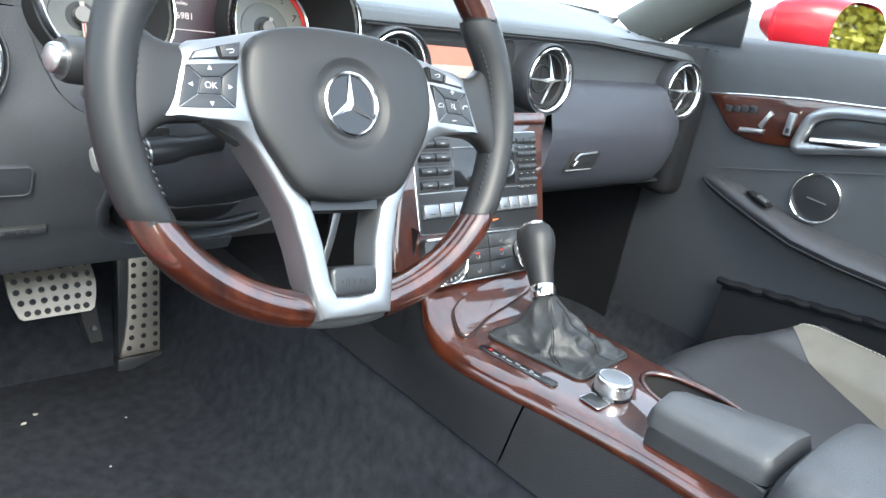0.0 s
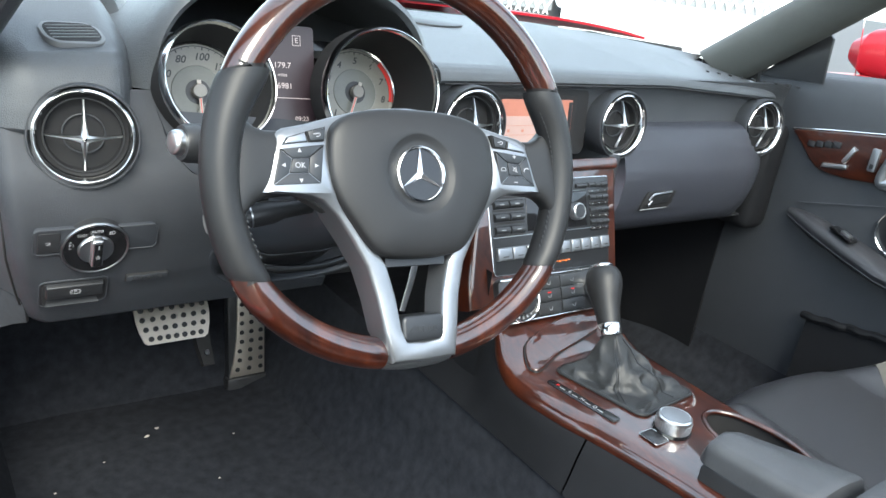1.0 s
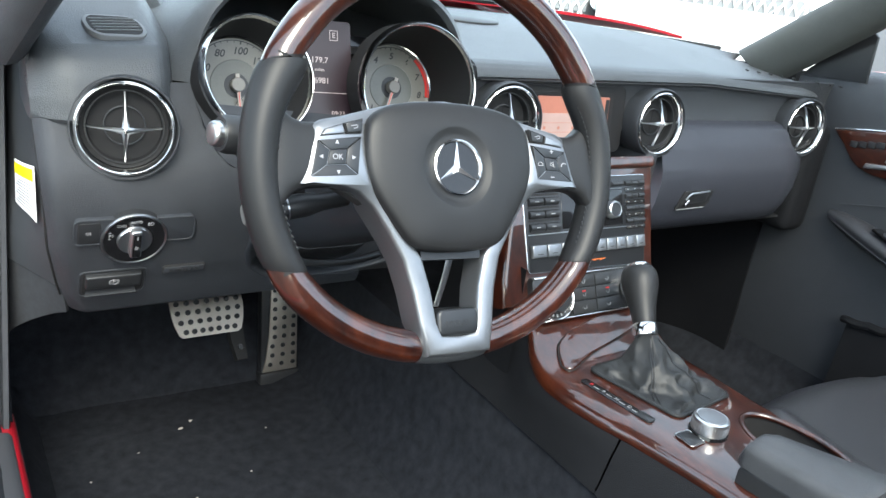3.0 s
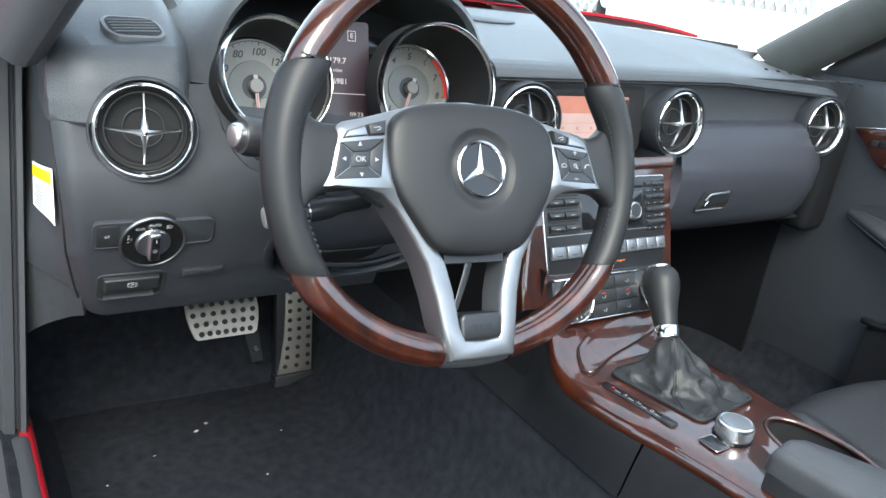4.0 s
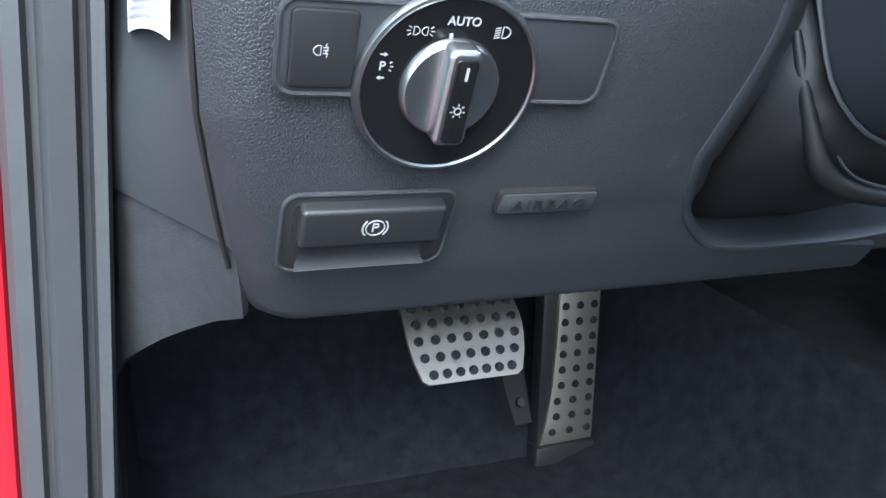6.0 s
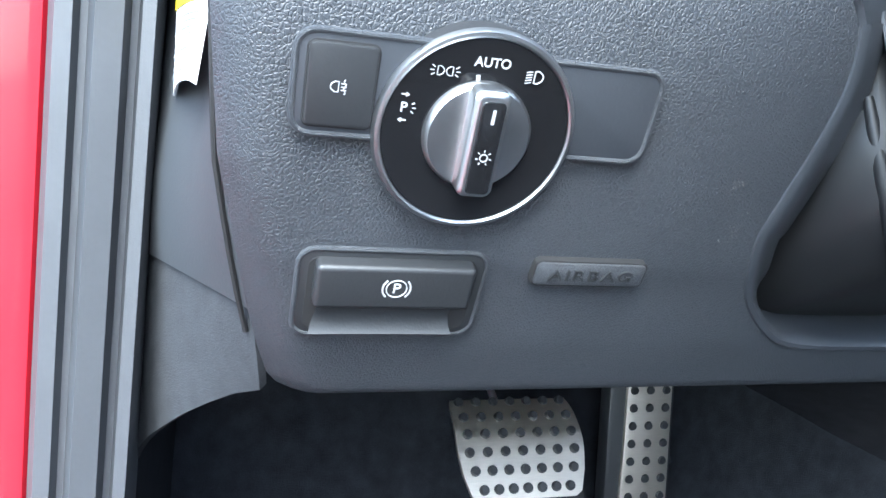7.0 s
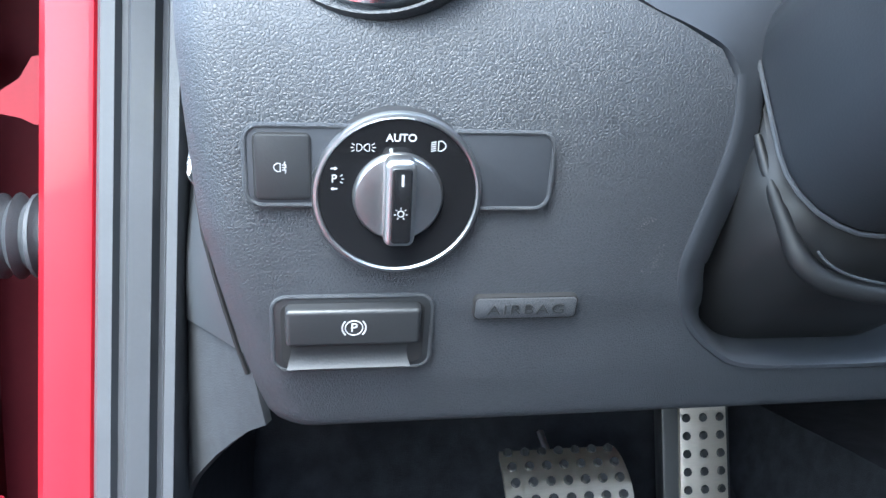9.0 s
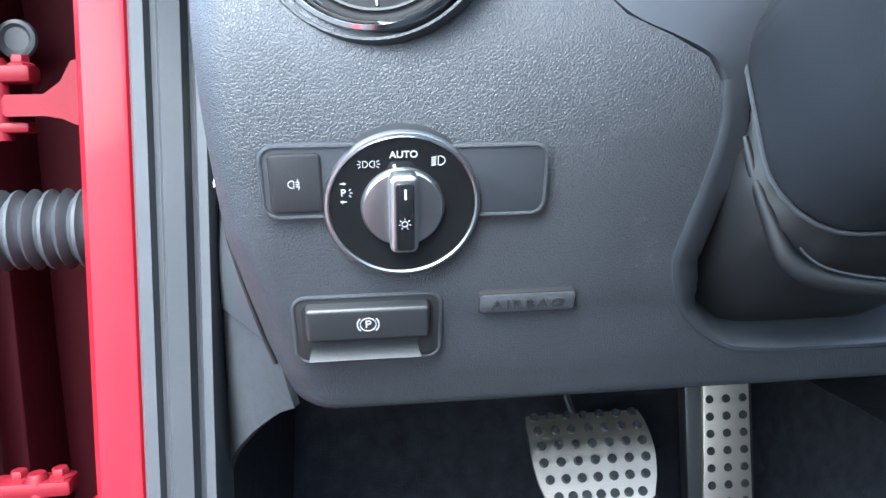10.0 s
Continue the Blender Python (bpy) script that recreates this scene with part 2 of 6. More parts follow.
def sheet(f, us, vs, thick=0.0):
    """A grid surface f(u, v), thickened to its back."""
    bm = loft([[f(u, v) for v in vs] for u in us], closed=False)
    if thick:
        bm.normal_update()
        bmesh.ops.recalc_face_normals(bm, faces=bm.faces)
        bmesh.ops.solidify(bm, geom=bm.faces[:], thickness=thick)
    return bm


def tube(path, radius, segs=10, closed=False, m=None, squash=1.0, up=(0, 0, 1)):
    """A round bar along a path; radius: one number or one for each point."""
    pts = [Vector(p) for p in path]
    n = len(pts)
    rings = []
    for i, p in enumerate(pts):
        a = pts[(i - 1) % n] if closed or i else p
        b = pts[(i + 1) % n] if closed or i < n - 1 else p
        d = (b - a).normalized()
        side = d.cross(Vector(up))
        side = side.normalized() if side.length > 1e-4 else Vector((1, 0, 0))
        top = side.cross(d)
        r = radius[i] if isinstance(radius, (list, tuple)) else radius
        rings.append([p + r * (math.cos(2 * math.pi * k / segs) * side + squash * math.sin(2 * math.pi * k / segs) * top) for k in range(segs)])
    if closed:
        rings.append(rings[0])
    return loft(rings, cap=not closed, m=m)


def smooth_path(points, n=8, closed=False):
    """A Catmull-Rom curve through points."""
    P = [Vector(p) for p in points]
    out, k = [], len(P)
    for i in range(k if closed else k - 1):
        if closed:
            a, b, c, d = P[i - 1], P[i], P[(i + 1) % k], P[(i + 2) % k]
        else:
            a, b, c, d = P[max(i - 1, 0)], P[i], P[i + 1], P[min(i + 2, k - 1)]
        for j in range(n):
            t = j / n
            out.append(0.5 * (2 * b + (c - a) * t + (2 * a - 5 * b + 4 * c - d) * t * t + (3 * b - a - 3 * c + d) * t ** 3))
    if not closed:
        out.append(P[-1])
    return out


def letters(body, size, m, depth=0.0002, shear=0.0, squeeze=1.0, space=1.0, bold=0.0):
    cu = bpy.data.curves.new("letters", "FONT")
    cu.body, cu.size, cu.extrude, cu.align_x, cu.align_y, cu.shear = body, size, depth, "CENTER", "CENTER", shear
    cu.space_character, cu.offset = space, bold
    ob = bpy.data.objects.new("letters", cu)
    me = bpy.data.meshes.new_from_object(ob)
    bm = bmesh.new()
    bm.from_mesh(me)
    bpy.data.objects.remove(ob)
    bpy.data.meshes.remove(me)
    bm.transform(m @ Matrix.Diagonal((squeeze, 1, 1, 1)))
    return bm


def pierce(bm, centers, radius):
    """Opens a skin where round fittings sit in it (x, z of their centres)."""
    def near(co, r):
        return co.y < 0.2 and any((co.x - x) ** 2 + (co.z - z) ** 2 < r * r for x, z in centers)

    for _ in range(2):
        edges = {e for f in bm.faces if near(f.calc_center_median(), radius * 1.9) for e in f.edges if e.calc_length() > 0.006}
        bmesh.ops.subdivide_edges(bm, edges=list(edges), cuts=3, use_grid_fill=True)
    gone = [f for f in bm.faces if all(near(v.co, radius) for v in f.verts)]
    bmesh.ops.delete(bm, geom=gone, context="FACES")
    return bm


def lerp(x, table):
    """Linear reading of a table of (x, y) pairs."""
    for (a, p), (b, q) in zip(table, table[1:]):
        if x <= b:
            return p + (q - p) * (x - a) / (b - a) if x > a else p
    return table[-1][1]


def steps(a, b, n):
    return [a + (b - a) * i / n for i in range(n + 1)]


def at(x, y, z=0.0, turn=0.0):
    return pose(x, y, z, 0, 0, turn)


def wall_pose(x, y, z, up=0.0, yaw=0.0):
    """A frame whose z looks to the car's rear, tilted up by some degrees; x is to the car's right."""
    return pose(x, y, z, 90 - up, 0, yaw)

# ---- cabin shell ----
FLOOR_X = [(-0.70, 0.36), (-0.665, 0.345), (-0.655, 0.25), (-0.62, 0.20), (-0.24, 0.195), (-0.19, 0.21), (-0.145, 0.30),
           (-0.12, 0.41), (0.12, 0.41), (0.145, 0.30), (0.19, 0.21), (0.24, 0.195), (0.60, 0.20), (0.655, 0.26), (0.68, 0.36)]


def floor_point(x, y):
    z = lerp(x, FLOOR_X)
    rise = max(0.0, y - 0.40)
    z = max(z, 0.195 + min(1.6 * rise, 0.4))
    z += 0.0025 * noise.noise(Vector((x * 14, y * 14, 0)))
    return (x, y, z)


xs = sorted({round(a, 4) for a, _ in FLOOR_X} | set(round(v, 4) for v in steps(-0.66, 0.66, 66)))
solo("floor", sheet(floor_point, xs, steps(-1.3, 0.75, 70), 0.012), CARPET, "black carpet over the car floor and tunnel", "carpet", "structure")
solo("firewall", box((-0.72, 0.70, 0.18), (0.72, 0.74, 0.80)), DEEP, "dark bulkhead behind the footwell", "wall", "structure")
solo("rear_wall", box((-0.72, -1.34, 0.18), (0.72, -1.30, 0.95), 0.01), CARPET, "dark rear wall of the cabin", "wall", "structure")
solo("underbody", box((-0.74, -1.6, 0.14), (0.74, 0.9, 0.165)), DEEP, "dark underbody of the car", "underbody", "structure")

# crumbs on the carpet
random.seed(4)
CRUMBS = [(-0.406, 0.308), (-0.426, 0.292), (-0.574, 0.205), (-0.338, 0.404), (-0.30, 0.25), (-0.45, 0.12), (-0.50, 0.25), (-0.36, 0.15), (-0.42, 0.02)]
for i, (x, y) in enumerate(CRUMBS):
    bm = bmesh.new()
    bmesh.ops.create_icosphere(bm, subdivisions=1, radius=(0.0035 if i < 2 else 0.0016))
    for v in bm.verts:
        v.co *= random.uniform(0.6, 1.3)
    z = floor_point(x, y)[2]
    bm.transform(Matrix.Translation((x, y, z + 0.001)) @ Matrix.Diagonal((1.2, 0.8, 0.6, 1)))
    solo("crumb", bm, STITCH, "small pale crumb lying on the carpet", "crumb", group="crumbs on the carpet", at=(x, y, z))

VENTS = [(-0.567, 0.760), (-0.0965, 0.769), (0.1885, 0.767), (0.5605, 0.760)]

# ---- dashboard ----
dash = thing("dashboard", pose(0, 0.1, 0.7), "black leather-grained dashboard with a padded top", "dashboard")
KNEE = [(0.5335, 0.074), (0.537, 0.067), (0.55, 0.058), (0.5635, 0.0495), (0.588, 0.0365), (0.60, 0.0300), (0.625, 0.0195), (0.65, 0.0110),
        (0.675, 0.0055), (0.70, 0.0042), (0.72, 0.0065), (0.74, 0.0130), (0.77, 0.024), (0.80, 0.038)]
KNEE = [(p.x, p.y) for p in smooth_path([(z, y, 0) for z, y in KNEE], 6)]
KNEE_L = [(0.533, -0.606), (0.542, -0.6125), (0.555, -0.617), (0.573, -0.622), (0.63, -0.635), (0.70, -0.641), (0.80, -0.646)]
KNEE_R = [(0.533, -0.262), (0.553, -0.264), (0.5555, -0.30), (0.5575, -0.36), (0.5600, -0.386), (0.5635, -0.391), (0.568, -0.404), (0.585, -0.423), (0.607, -0.432), (0.624, -0.431),
          (0.666, -0.421), (0.689, -0.420), (0.702, -0.427), (0.711, -0.443), (0.72, -0.462), (0.735, -0.476), (0.76, -0.487), (0.80, -0.492)]


def knee_y(z):
    return lerp(z, KNEE)


def knee_point(z, s):
    a, b = lerp(z, KNEE_L), lerp(z, KNEE_R)
    x = a + (b - a) * s
    edge = max(0.0, 1 - (x - a) / 0.016)
    return (x, knee_y(z) + 0.014 * edge ** 2 + 0.012 * (x + 0.53) ** 2, z)


zs = sorted(set([z for z, _ in KNEE[:12] + KNEE_R + KNEE_L if z >= 0.5335] + steps(0.5335, 0.80, 90)))
ss = [0, 0.015, 0.03, 0.045, 0.06, 0.08] + steps(0.1, 1.0, 48)
part("knee_panel", pierce(sheet(knee_point, zs, ss, 0.004), VENTS, 0.0465), LEATHER, dash, "grained black leather knee panel", True)
# the band that lines the opening round the steering column
BAND = [(-0.4205, 0.692), (-0.420, 0.686), (-0.421, 0.666),
        (-0.431, 0.624), (-0.432, 0.607), (-0.423, 0.585), (-0.404, 0.568), (-0.385, 0.560), (-0.345, 0.558), (-0.29, 0.559), (-0.24, 0.568), (-0.20, 0.59)]
band_c = [Vector((x, z, 0)) for x, z in BAND]
band_c = smooth_path(band_c, 5)


def band_rings():
    rings = []
    for i, p in enumerate(band_c):
        d = (band_c[min(i + 1, len(band_c) - 1)] - band_c[max(i - 1, 0)]).normalized()
        nrm = Vector((-d.y, d.x, 0))
        if nrm.dot(Vector((-0.33, 0.66, 0)) - p) < 0:
            nrm = -nrm
        y = knee_y(max(0.534, p.y))
        side_prof = [(-0.0015, 0.003), (-0.0004, -0.0008), (0.0016, -0.0016), (0.004, -0.001), (0.0125, 0.002), (0.0150, 0.006), (0.016, 0.03), (0.017, 0.12)]
        low_prof = [(-0.0015, 0.003), (-0.0004, -0.0008), (0.0016, -0.0016), (0.004, 0.0), (0.006, 0.006), (0.020, 0.045), (0.024, 0.052), (0.026, 0.12)]
        k = min(1.0, max(0.0, (nrm.y - 0.45) / 0.4)) if p.y < 0.62 else 0.0
        prof = [(a[0] + (b[0] - a[0]) * k, a[1] + (b[1] - a[1]) * k) for a, b in zip(side_prof, low_prof)]
        rings.append([(p.x + nrm.x * o, y + h, p.y + nrm.y * o) for o, h in prof])
    return rings


part("column_opening_trim", loft(band_rings(), closed=False), TRIM_DARK, dash, "smooth dark trim round the steering column", True)
# smooth trim between the leather's seam and the opening for the column
OUTER = smooth_path([(-0.494, 0.782, 0), (-0.487, 0.76, 0), (-0.476, 0.735, 0), (-0.462, 0.72, 0), (-0.443, 0.711, 0), (-0.427, 0.702, 0), (-0.4205, 0.689, 0), (-0.421, 0.672, 0)], 4)
INNER = smooth_path([(-0.27, 0.764, 0), (-0.31, 0.758, 0), (-0.345, 0.750, 0), (-0.374, 0.738, 0), (-0.390, 0.722, 0), (-0.399, 0.705, 0), (-0.4025, 0.689, 0), (-0.4045, 0.672, 0)], 4)
rows = []
for o, i in zip(OUTER, INNER):
    yo = knee_y(o.y)
    rows.append([(o.x, yo + 0.002, o.y), (o.x + 0.002, yo - 0.0008, o.y)] + [(o.x + (i.x - o.x) * t, yo - 0.0008 + 0.006 * t, o.y + (i.y - o.y) * t) for t in steps(0.1, 1, 6)] + [(i.x + 0.003, yo + 0.010, i.y - 0.003), (i.x + 0.006, yo + 0.10, i.y - 0.006)])
part("upper_trim", loft(rows, closed=False), TRIM_DARK, dash, "", True)
part("trim_cap", revolve([(0, 0.0016), (0.0055, 0.0016), (0.0066, 0.0004), (0.0066, -0.003)], 24, wall_pose(-0.449, 0.009, 0.733, 12)), PLASTIC, dash, "", True)
part("cluster_apron", sheet(lambda x, s: (x, 0.036 + 0.014 * s, 0.752 + 0.010 * s + 0.018 * (1 - s) * max(0.0, (-0.42 - x) / 0.07)), steps(-0.492, -0.155, 24), steps(0, 1, 6), 0.003), TRIM_DARK, dash, "", True)
# black backing and underside stand for the shade inside the dash
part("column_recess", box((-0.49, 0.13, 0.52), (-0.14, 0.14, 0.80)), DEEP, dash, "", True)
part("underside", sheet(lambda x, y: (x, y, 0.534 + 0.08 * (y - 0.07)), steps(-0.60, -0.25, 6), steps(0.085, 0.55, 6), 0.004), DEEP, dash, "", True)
# end of the dashboard at the door opening


def end_point(z, s):
    a = Vector((lerp(z, KNEE_L) + 0.001, knee_y(min(z, 0.8)) + 0.014, z))
    b = Vector((lerp(z, [(0.60, -0.667), (0.69, -0.655)]), 0.172, z))
    c = a.lerp(b, 0.5).lerp(Vector((-0.634, 0.094, z)), min(1.0, max(0.0, (z - 0.60) / 0.07)))
    p = a.lerp(c, s / 0.5) if s < 0.5 else c.lerp(b, (s - 0.5) / 0.5)
    return p


part("end_cap", sheet(end_point, steps(0.5715, 0.835, 14), steps(0, 1.06, 10), 0.003), END_TRIM, dash, "dark grey plastic end cap", True)
part("end_cap_seam", tube([end_point(z, 0.06) + Vector((-0.001, 0, 0)) for z in steps(0.56, 0.76, 12)], 0.0012, 6), DEEP, dash, "", True)

# padded top
PAD_LOW = [(-0.50, 0.762), (-0.14, 0.818), (0.30, 0.822), (0.60, 0.806), (0.66, 0.80)]
PAD_TOP_Z = [(-0.645, 0.836), (-0.5, 0.842), (0.30, 0.842), (0.50, 0.834), (0.64, 0.822)]
PAD_BACK = [(-0.645, 0.20), (-0.4, 0.33), (0.0, 0.42), (0.35, 0.38), (0.60, 0.28), (0.68, 0.22)]


def pad_point(x, k):
    lo, hi, back = lerp(x, PAD_LOW), lerp(x, PAD_TOP_Z), lerp(x, PAD_BACK)
    f = 0.022 + 0.02 * max(0, (x - 0.56) / 0.08) ** 2
    if x < -0.49:
        f = 0.011 + 0.022 * max(0.0, (-0.605 - x) / 0.04) ** 2 + 0.13 * max(0.0, (x + 0.535) / 0.045) ** 2
    prof = [(f + 0.03, lo - 0.002), (f + 0.004, lo), (f, lo + 0.004), (f + 0.0005, lo + 0.30 * (hi - lo)), (f + 0.004, lo + 0.58 * (hi - lo)), (f + 0.011, lo + 0.80 * (hi - lo)),
            (f + 0.022, lo + 0.94 * (hi - lo)), (f + 0.05, hi + 0.001), (f + 0.12, hi + 0.008), (f + 0.2, hi + 0.017), (back, hi + 0.03), (back + 0.04, hi + 0.02)]
    y, z = prof[k]
    z += min(1.0, max(0.0, (-0.45 - x) / 0.08)) * [0, 0, 0, 0, 0, 0, 0.001, 0.005, 0.022, 0.028, 0.02, 0.01][k]
    if -0.507 < x < -0.145 and k < 9:
        y, z = 0.125, hi - 0.016 + 0.001 * k
    drop = 0.02 * max(0.0, (-0.62 - x) / 0.025) ** 2
    return (x, y, z - (drop if k > 3 else 0))


xs = sorted(steps(-0.645, 0.655, 240) + [-0.5075, -0.5065, -0.1455, -0.1445])
part("top_pad", pierce(loft([[pad_point(x, k) for k in range(12)] for x in xs], closed=False), VENTS, 0.0465), PAD_TOP, dash, "padded dark grey dash top, skylight put into a paler colour", True)
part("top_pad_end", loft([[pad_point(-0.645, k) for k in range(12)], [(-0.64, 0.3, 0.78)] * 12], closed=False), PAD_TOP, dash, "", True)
part("pad_seam", tube([(x, 0.020, lerp(x, PAD_LOW) + 0.0005) for x in steps(-0.14, 0.56, 30)], 0.0012, 6), DEEP, dash, "", True)
# band behind the vents on the passenger side and round the screen
part("vent_band", sheet(lambda x, s: (x, 0.034 + 0.006 * math.sin(math.pi * s), 0.835 - 0.085 * s), steps(-0.16, 0.655, 30), steps(0, 1, 6), 0.004),
     PANEL, dash, "dark band behind the vents", True)
# glovebox front
GL = [(0.765, 0.034), (0.762, 0.014), (0.757, 0.006), (0.73, -0.008), (0.70, -0.019), (0.685, -0.022), (0.65, -0.019), (0.62, -0.010), (0.60, 0.0), (0.594, 0.012), (0.592, 0.05)]


def glove_point(x, k):
    z, y = GL[k]
    right = max(0.0, (x - 0.50) / 0.09)
    return (x, y + 0.03 * right ** 2, z)


glove = part("glovebox_door", pierce(loft([[glove_point(x, k) for k in range(len(GL))] for x in steps(0.192, 0.59, 90)], closed=False), VENTS, 0.0465), GLOVE, dash,
             "dark glovebox door with a bluish sheen in its colour", True)
GH = wall_pose(0.283, -0.0195, 0.652, -8, 3)
part("handle_recess", prism([(-0.040, -0.017), (0.030, -0.017), (0.040, -0.008), (0.040, 0.012), (0.034, 0.014), (-0.030, 0.014), (-0.036, 0.004)], -0.002, 0.0016, 0.0006, m=GH), DEEP, glove, "dark handle recess", True)
part("handle", tube([(-0.028, 0.0015, 0.004), (-0.025, 0.009, 0.005), (-0.020, 0.0118, 0.005), (0.026, 0.0128, 0.004)], 0.0016, 8, m=GH), SATIN, glove, "silver release handle", True)
part("handle_flap", prism([(-0.022, -0.008), (0.026, -0.006), (0.030, 0.009), (-0.018, 0.009)], 0.0010, 0.0032, 0.001, m=GH), PLASTIC, glove, "", True)
part("lock", tube([(-0.030, -0.005, 0.003), (-0.026, -0.008, 0.004), (-0.020, 0.000, 0.004)], 0.0022, 8, m=GH), CHROME, glove, "", True)
part("recess_edge", tube([(-0.040, -0.016, 0.0014), (0.028, -0.0165, 0.0014)], 0.0008, 6, m=GH), GREY_MARK, glove, "", True)
part("glovebox_side", box((0.586, 0.0, 0.56), (0.655, 0.10, 0.765), 0.02, 3), PANEL_SHADED, dash, "", True)
part("stack_cheek", box((0.165, -0.005, 0.56), (0.193, 0.10, 0.724), 0.006, 2), PANEL, dash, "", True)
part("passenger_underside", sheet(lambda x, y: (x, y, 0.592 + 0.05 * (y - 0.04)), steps(0.13, 0.655, 6), steps(0.02, 0.55, 6), 0.004), PLASTIC, dash, "", True)
# side outlet on top of the dash
OUT = pose(-0.563, 0.066, 0.8472, 15, 0, 5) @ Matrix.Diagonal((0.80, 1.18, 1.2, 1))
dv = part("defroster_outlet", prism(rounded(0.072, 0.044, 0.018), -0.004, 0.0022, 0.0012, m=OUT), OUTLET, dash, "grey oval side defroster grille", True)
part("grille", prism(rounded(0.063, 0.036, 0.014), 0.0, 0.0026, m=OUT), DEEP, dv, "", True)
for i in range(5):
    part("slat", box((-0.028, -0.0005, 0.0020), (0.028, 0.0005, 0.0034), 0.0002, 1, OUT @ at(0, -0.0116 + 0.0058 * i, 0, 4)), OUTLET, dv, "", True)
# perforated strip of the far outlet
for i in range(9):
    part("outlet_slot", box((-0.008, -0.002, 0), (0.008, 0.002, 0.002), m=pose(0.50 + 0.016 * i, 0.105 - 0.013 * i, 0.838 - 0.0006 * i, 3, 0, 45)), DEEP, dash, "", True)
# ring of a speaker on the dash top
part("dash_speaker", prism([(0.06 * math.cos(radians(a)), 0.035 * math.sin(radians(a))) for a in range(0, 360, 12)], 0, 0.003, 0.001, m=pose(0.02, 0.30, 0.865, 5)), PLASTIC, dash, "", True)

# hood over the instruments
HX, HW = -0.326, 0.174


def hood_point(y, a, grow=0.0):
    k = max(0.0, (y - 0.02) / 0.36)
    w = HW + grow - 0.02 * k + 0.075 * min(1.0, max(0.0, (y - 0.012) / 0.05)) * (1 - abs(math.sin(a)) ** 0.75) ** 2.5
    h = (0.135 + grow) * (1 - 0.62 * k ** 1.4)
    c = abs(math.cos(a)) ** 0.85 * (1 if math.cos(a) >= 0 else -1)
    s = abs(math.sin(a)) ** 0.75
    return (HX + w * c, y + 0.028, 0.80 + h * s)


ang = [math.pi * i / 36 for i in range(37)]
rings = [[hood_point(y, a, g) for a in ang] for y, g in
         ((0.38, 0.0), (0.3, 0.0), (0.2, 0.0), (0.1, 0.0), (0.03, 0.0), (0.012, -0.002), (0.006, -0.008), (0.012, -0.013), (0.05, -0.013), (0.12, -0.013))]
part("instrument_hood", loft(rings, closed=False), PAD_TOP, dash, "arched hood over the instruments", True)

# ---- door opening at the driver's side ----
jamb = thing("door_jamb", pose(-0.69, 0.17, 0.3), "red door pillar with black rubber seals", "door jamb", kind="structure")
# plan outline of the ribs, from the cabin outwards
TRIM = [(-0.664, 0.19), (-0.6645, 0.150), (-0.6665, 0.141), (-0.672, 0.142), (-0.674, 0.150), (-0.677, 0.150), (-0.679, 0.139), (-0.690, 0.136), (-0.694, 0.147), (-0.697, 0.147), (-0.699, 0.140), (-0.706, 0.140), (-0.710, 0.150)]


def lean(z):
    return -0.008 * (0.63 - z) / 0.2


def upright(points, z0, z1, n=10):
    return loft([[(x + 0.004 + lean(z), y + 0.10 * max(0, 0.50 - z) ** 1.5 - 0.25 * max(0, z - 0.80), z) for x, y in points] for z in steps(z0, z1, n)], closed=False)


part("pillar_trim", upright(TRIM[:5], 0.20, 1.0), TRIM_GREY, jamb, "", True)
part("inner_seal", upright(TRIM[4:9], 0.20, 1.0), RUBBER, jamb, "ribbed rubber door seal", True)
part("outer_seal", upright(TRIM[8:], 0.20, 1.0), RUBBER, jamb, "", True)
BODY = [(-0.708, 0.156), (-0.712, 0.150), (-0.725, 0.148), (-0.736, 0.150), (-0.742, 0.160), (-0.745, 0.19), (-0.747, 0.215)]
RECESS = [(-0.747, 0.2155), (-0.748, 0.30), (-0.752, 0.44), (-0.80, 0.46), (-1.02, 0.46)]
part("red_pillar", upright(BODY, 0.10, 1.0, 16), RED_PAINT, jamb, "glossy red painted pillar", True)
part("hinge_recess", upright(RECESS, 0.10, 1.0, 16), RED_SHADED, jamb, "red recess behind the pillar, darkened in colour for its shade", True)
part("grommet", revolve([(0, 0.002), (0.010, 0.002), (0.013, 0.005), (0.016, 0.004), (0.017, 0)], 20, wall_pose(-0.86, 0.400, 0.762)), RUBBER, jamb, "", True)
part("bolt", revolve([(0, 0.006), (0.006, 0.006), (0.008, 0.001), (0.012, 0)], 12, wall_pose(-0.80, 0.458, 0.46)), RED_SHADED, jamb, "", True)
# edge panel and lid added to keep light out of the recess
part("wing_edge", box((-0.90, 0.375, 0.10), (-0.875, 0.50, 0.87), 0.004, 2), RED_SHADED, jamb, "", True)
part("recess_lid", box((-0.90, 0.17, 0.872), (-0.735, 0.50, 0.90), 0.008, 2), RED_PAINT, jamb, "", True)
solo("sill_trim", box((-0.738, -1.2, 0.28), (-0.668, 0.145, 0.356), 0.014, 3), RUBBER, "dark grey scuff plate with a rubber seal on the sill", "sill trim", "structure")
kick = thing("kick_panel", pose(-0.655, 0.25, 0.5), "dark grey felt kick panel under the dash end", "kick panel", kind="structure")


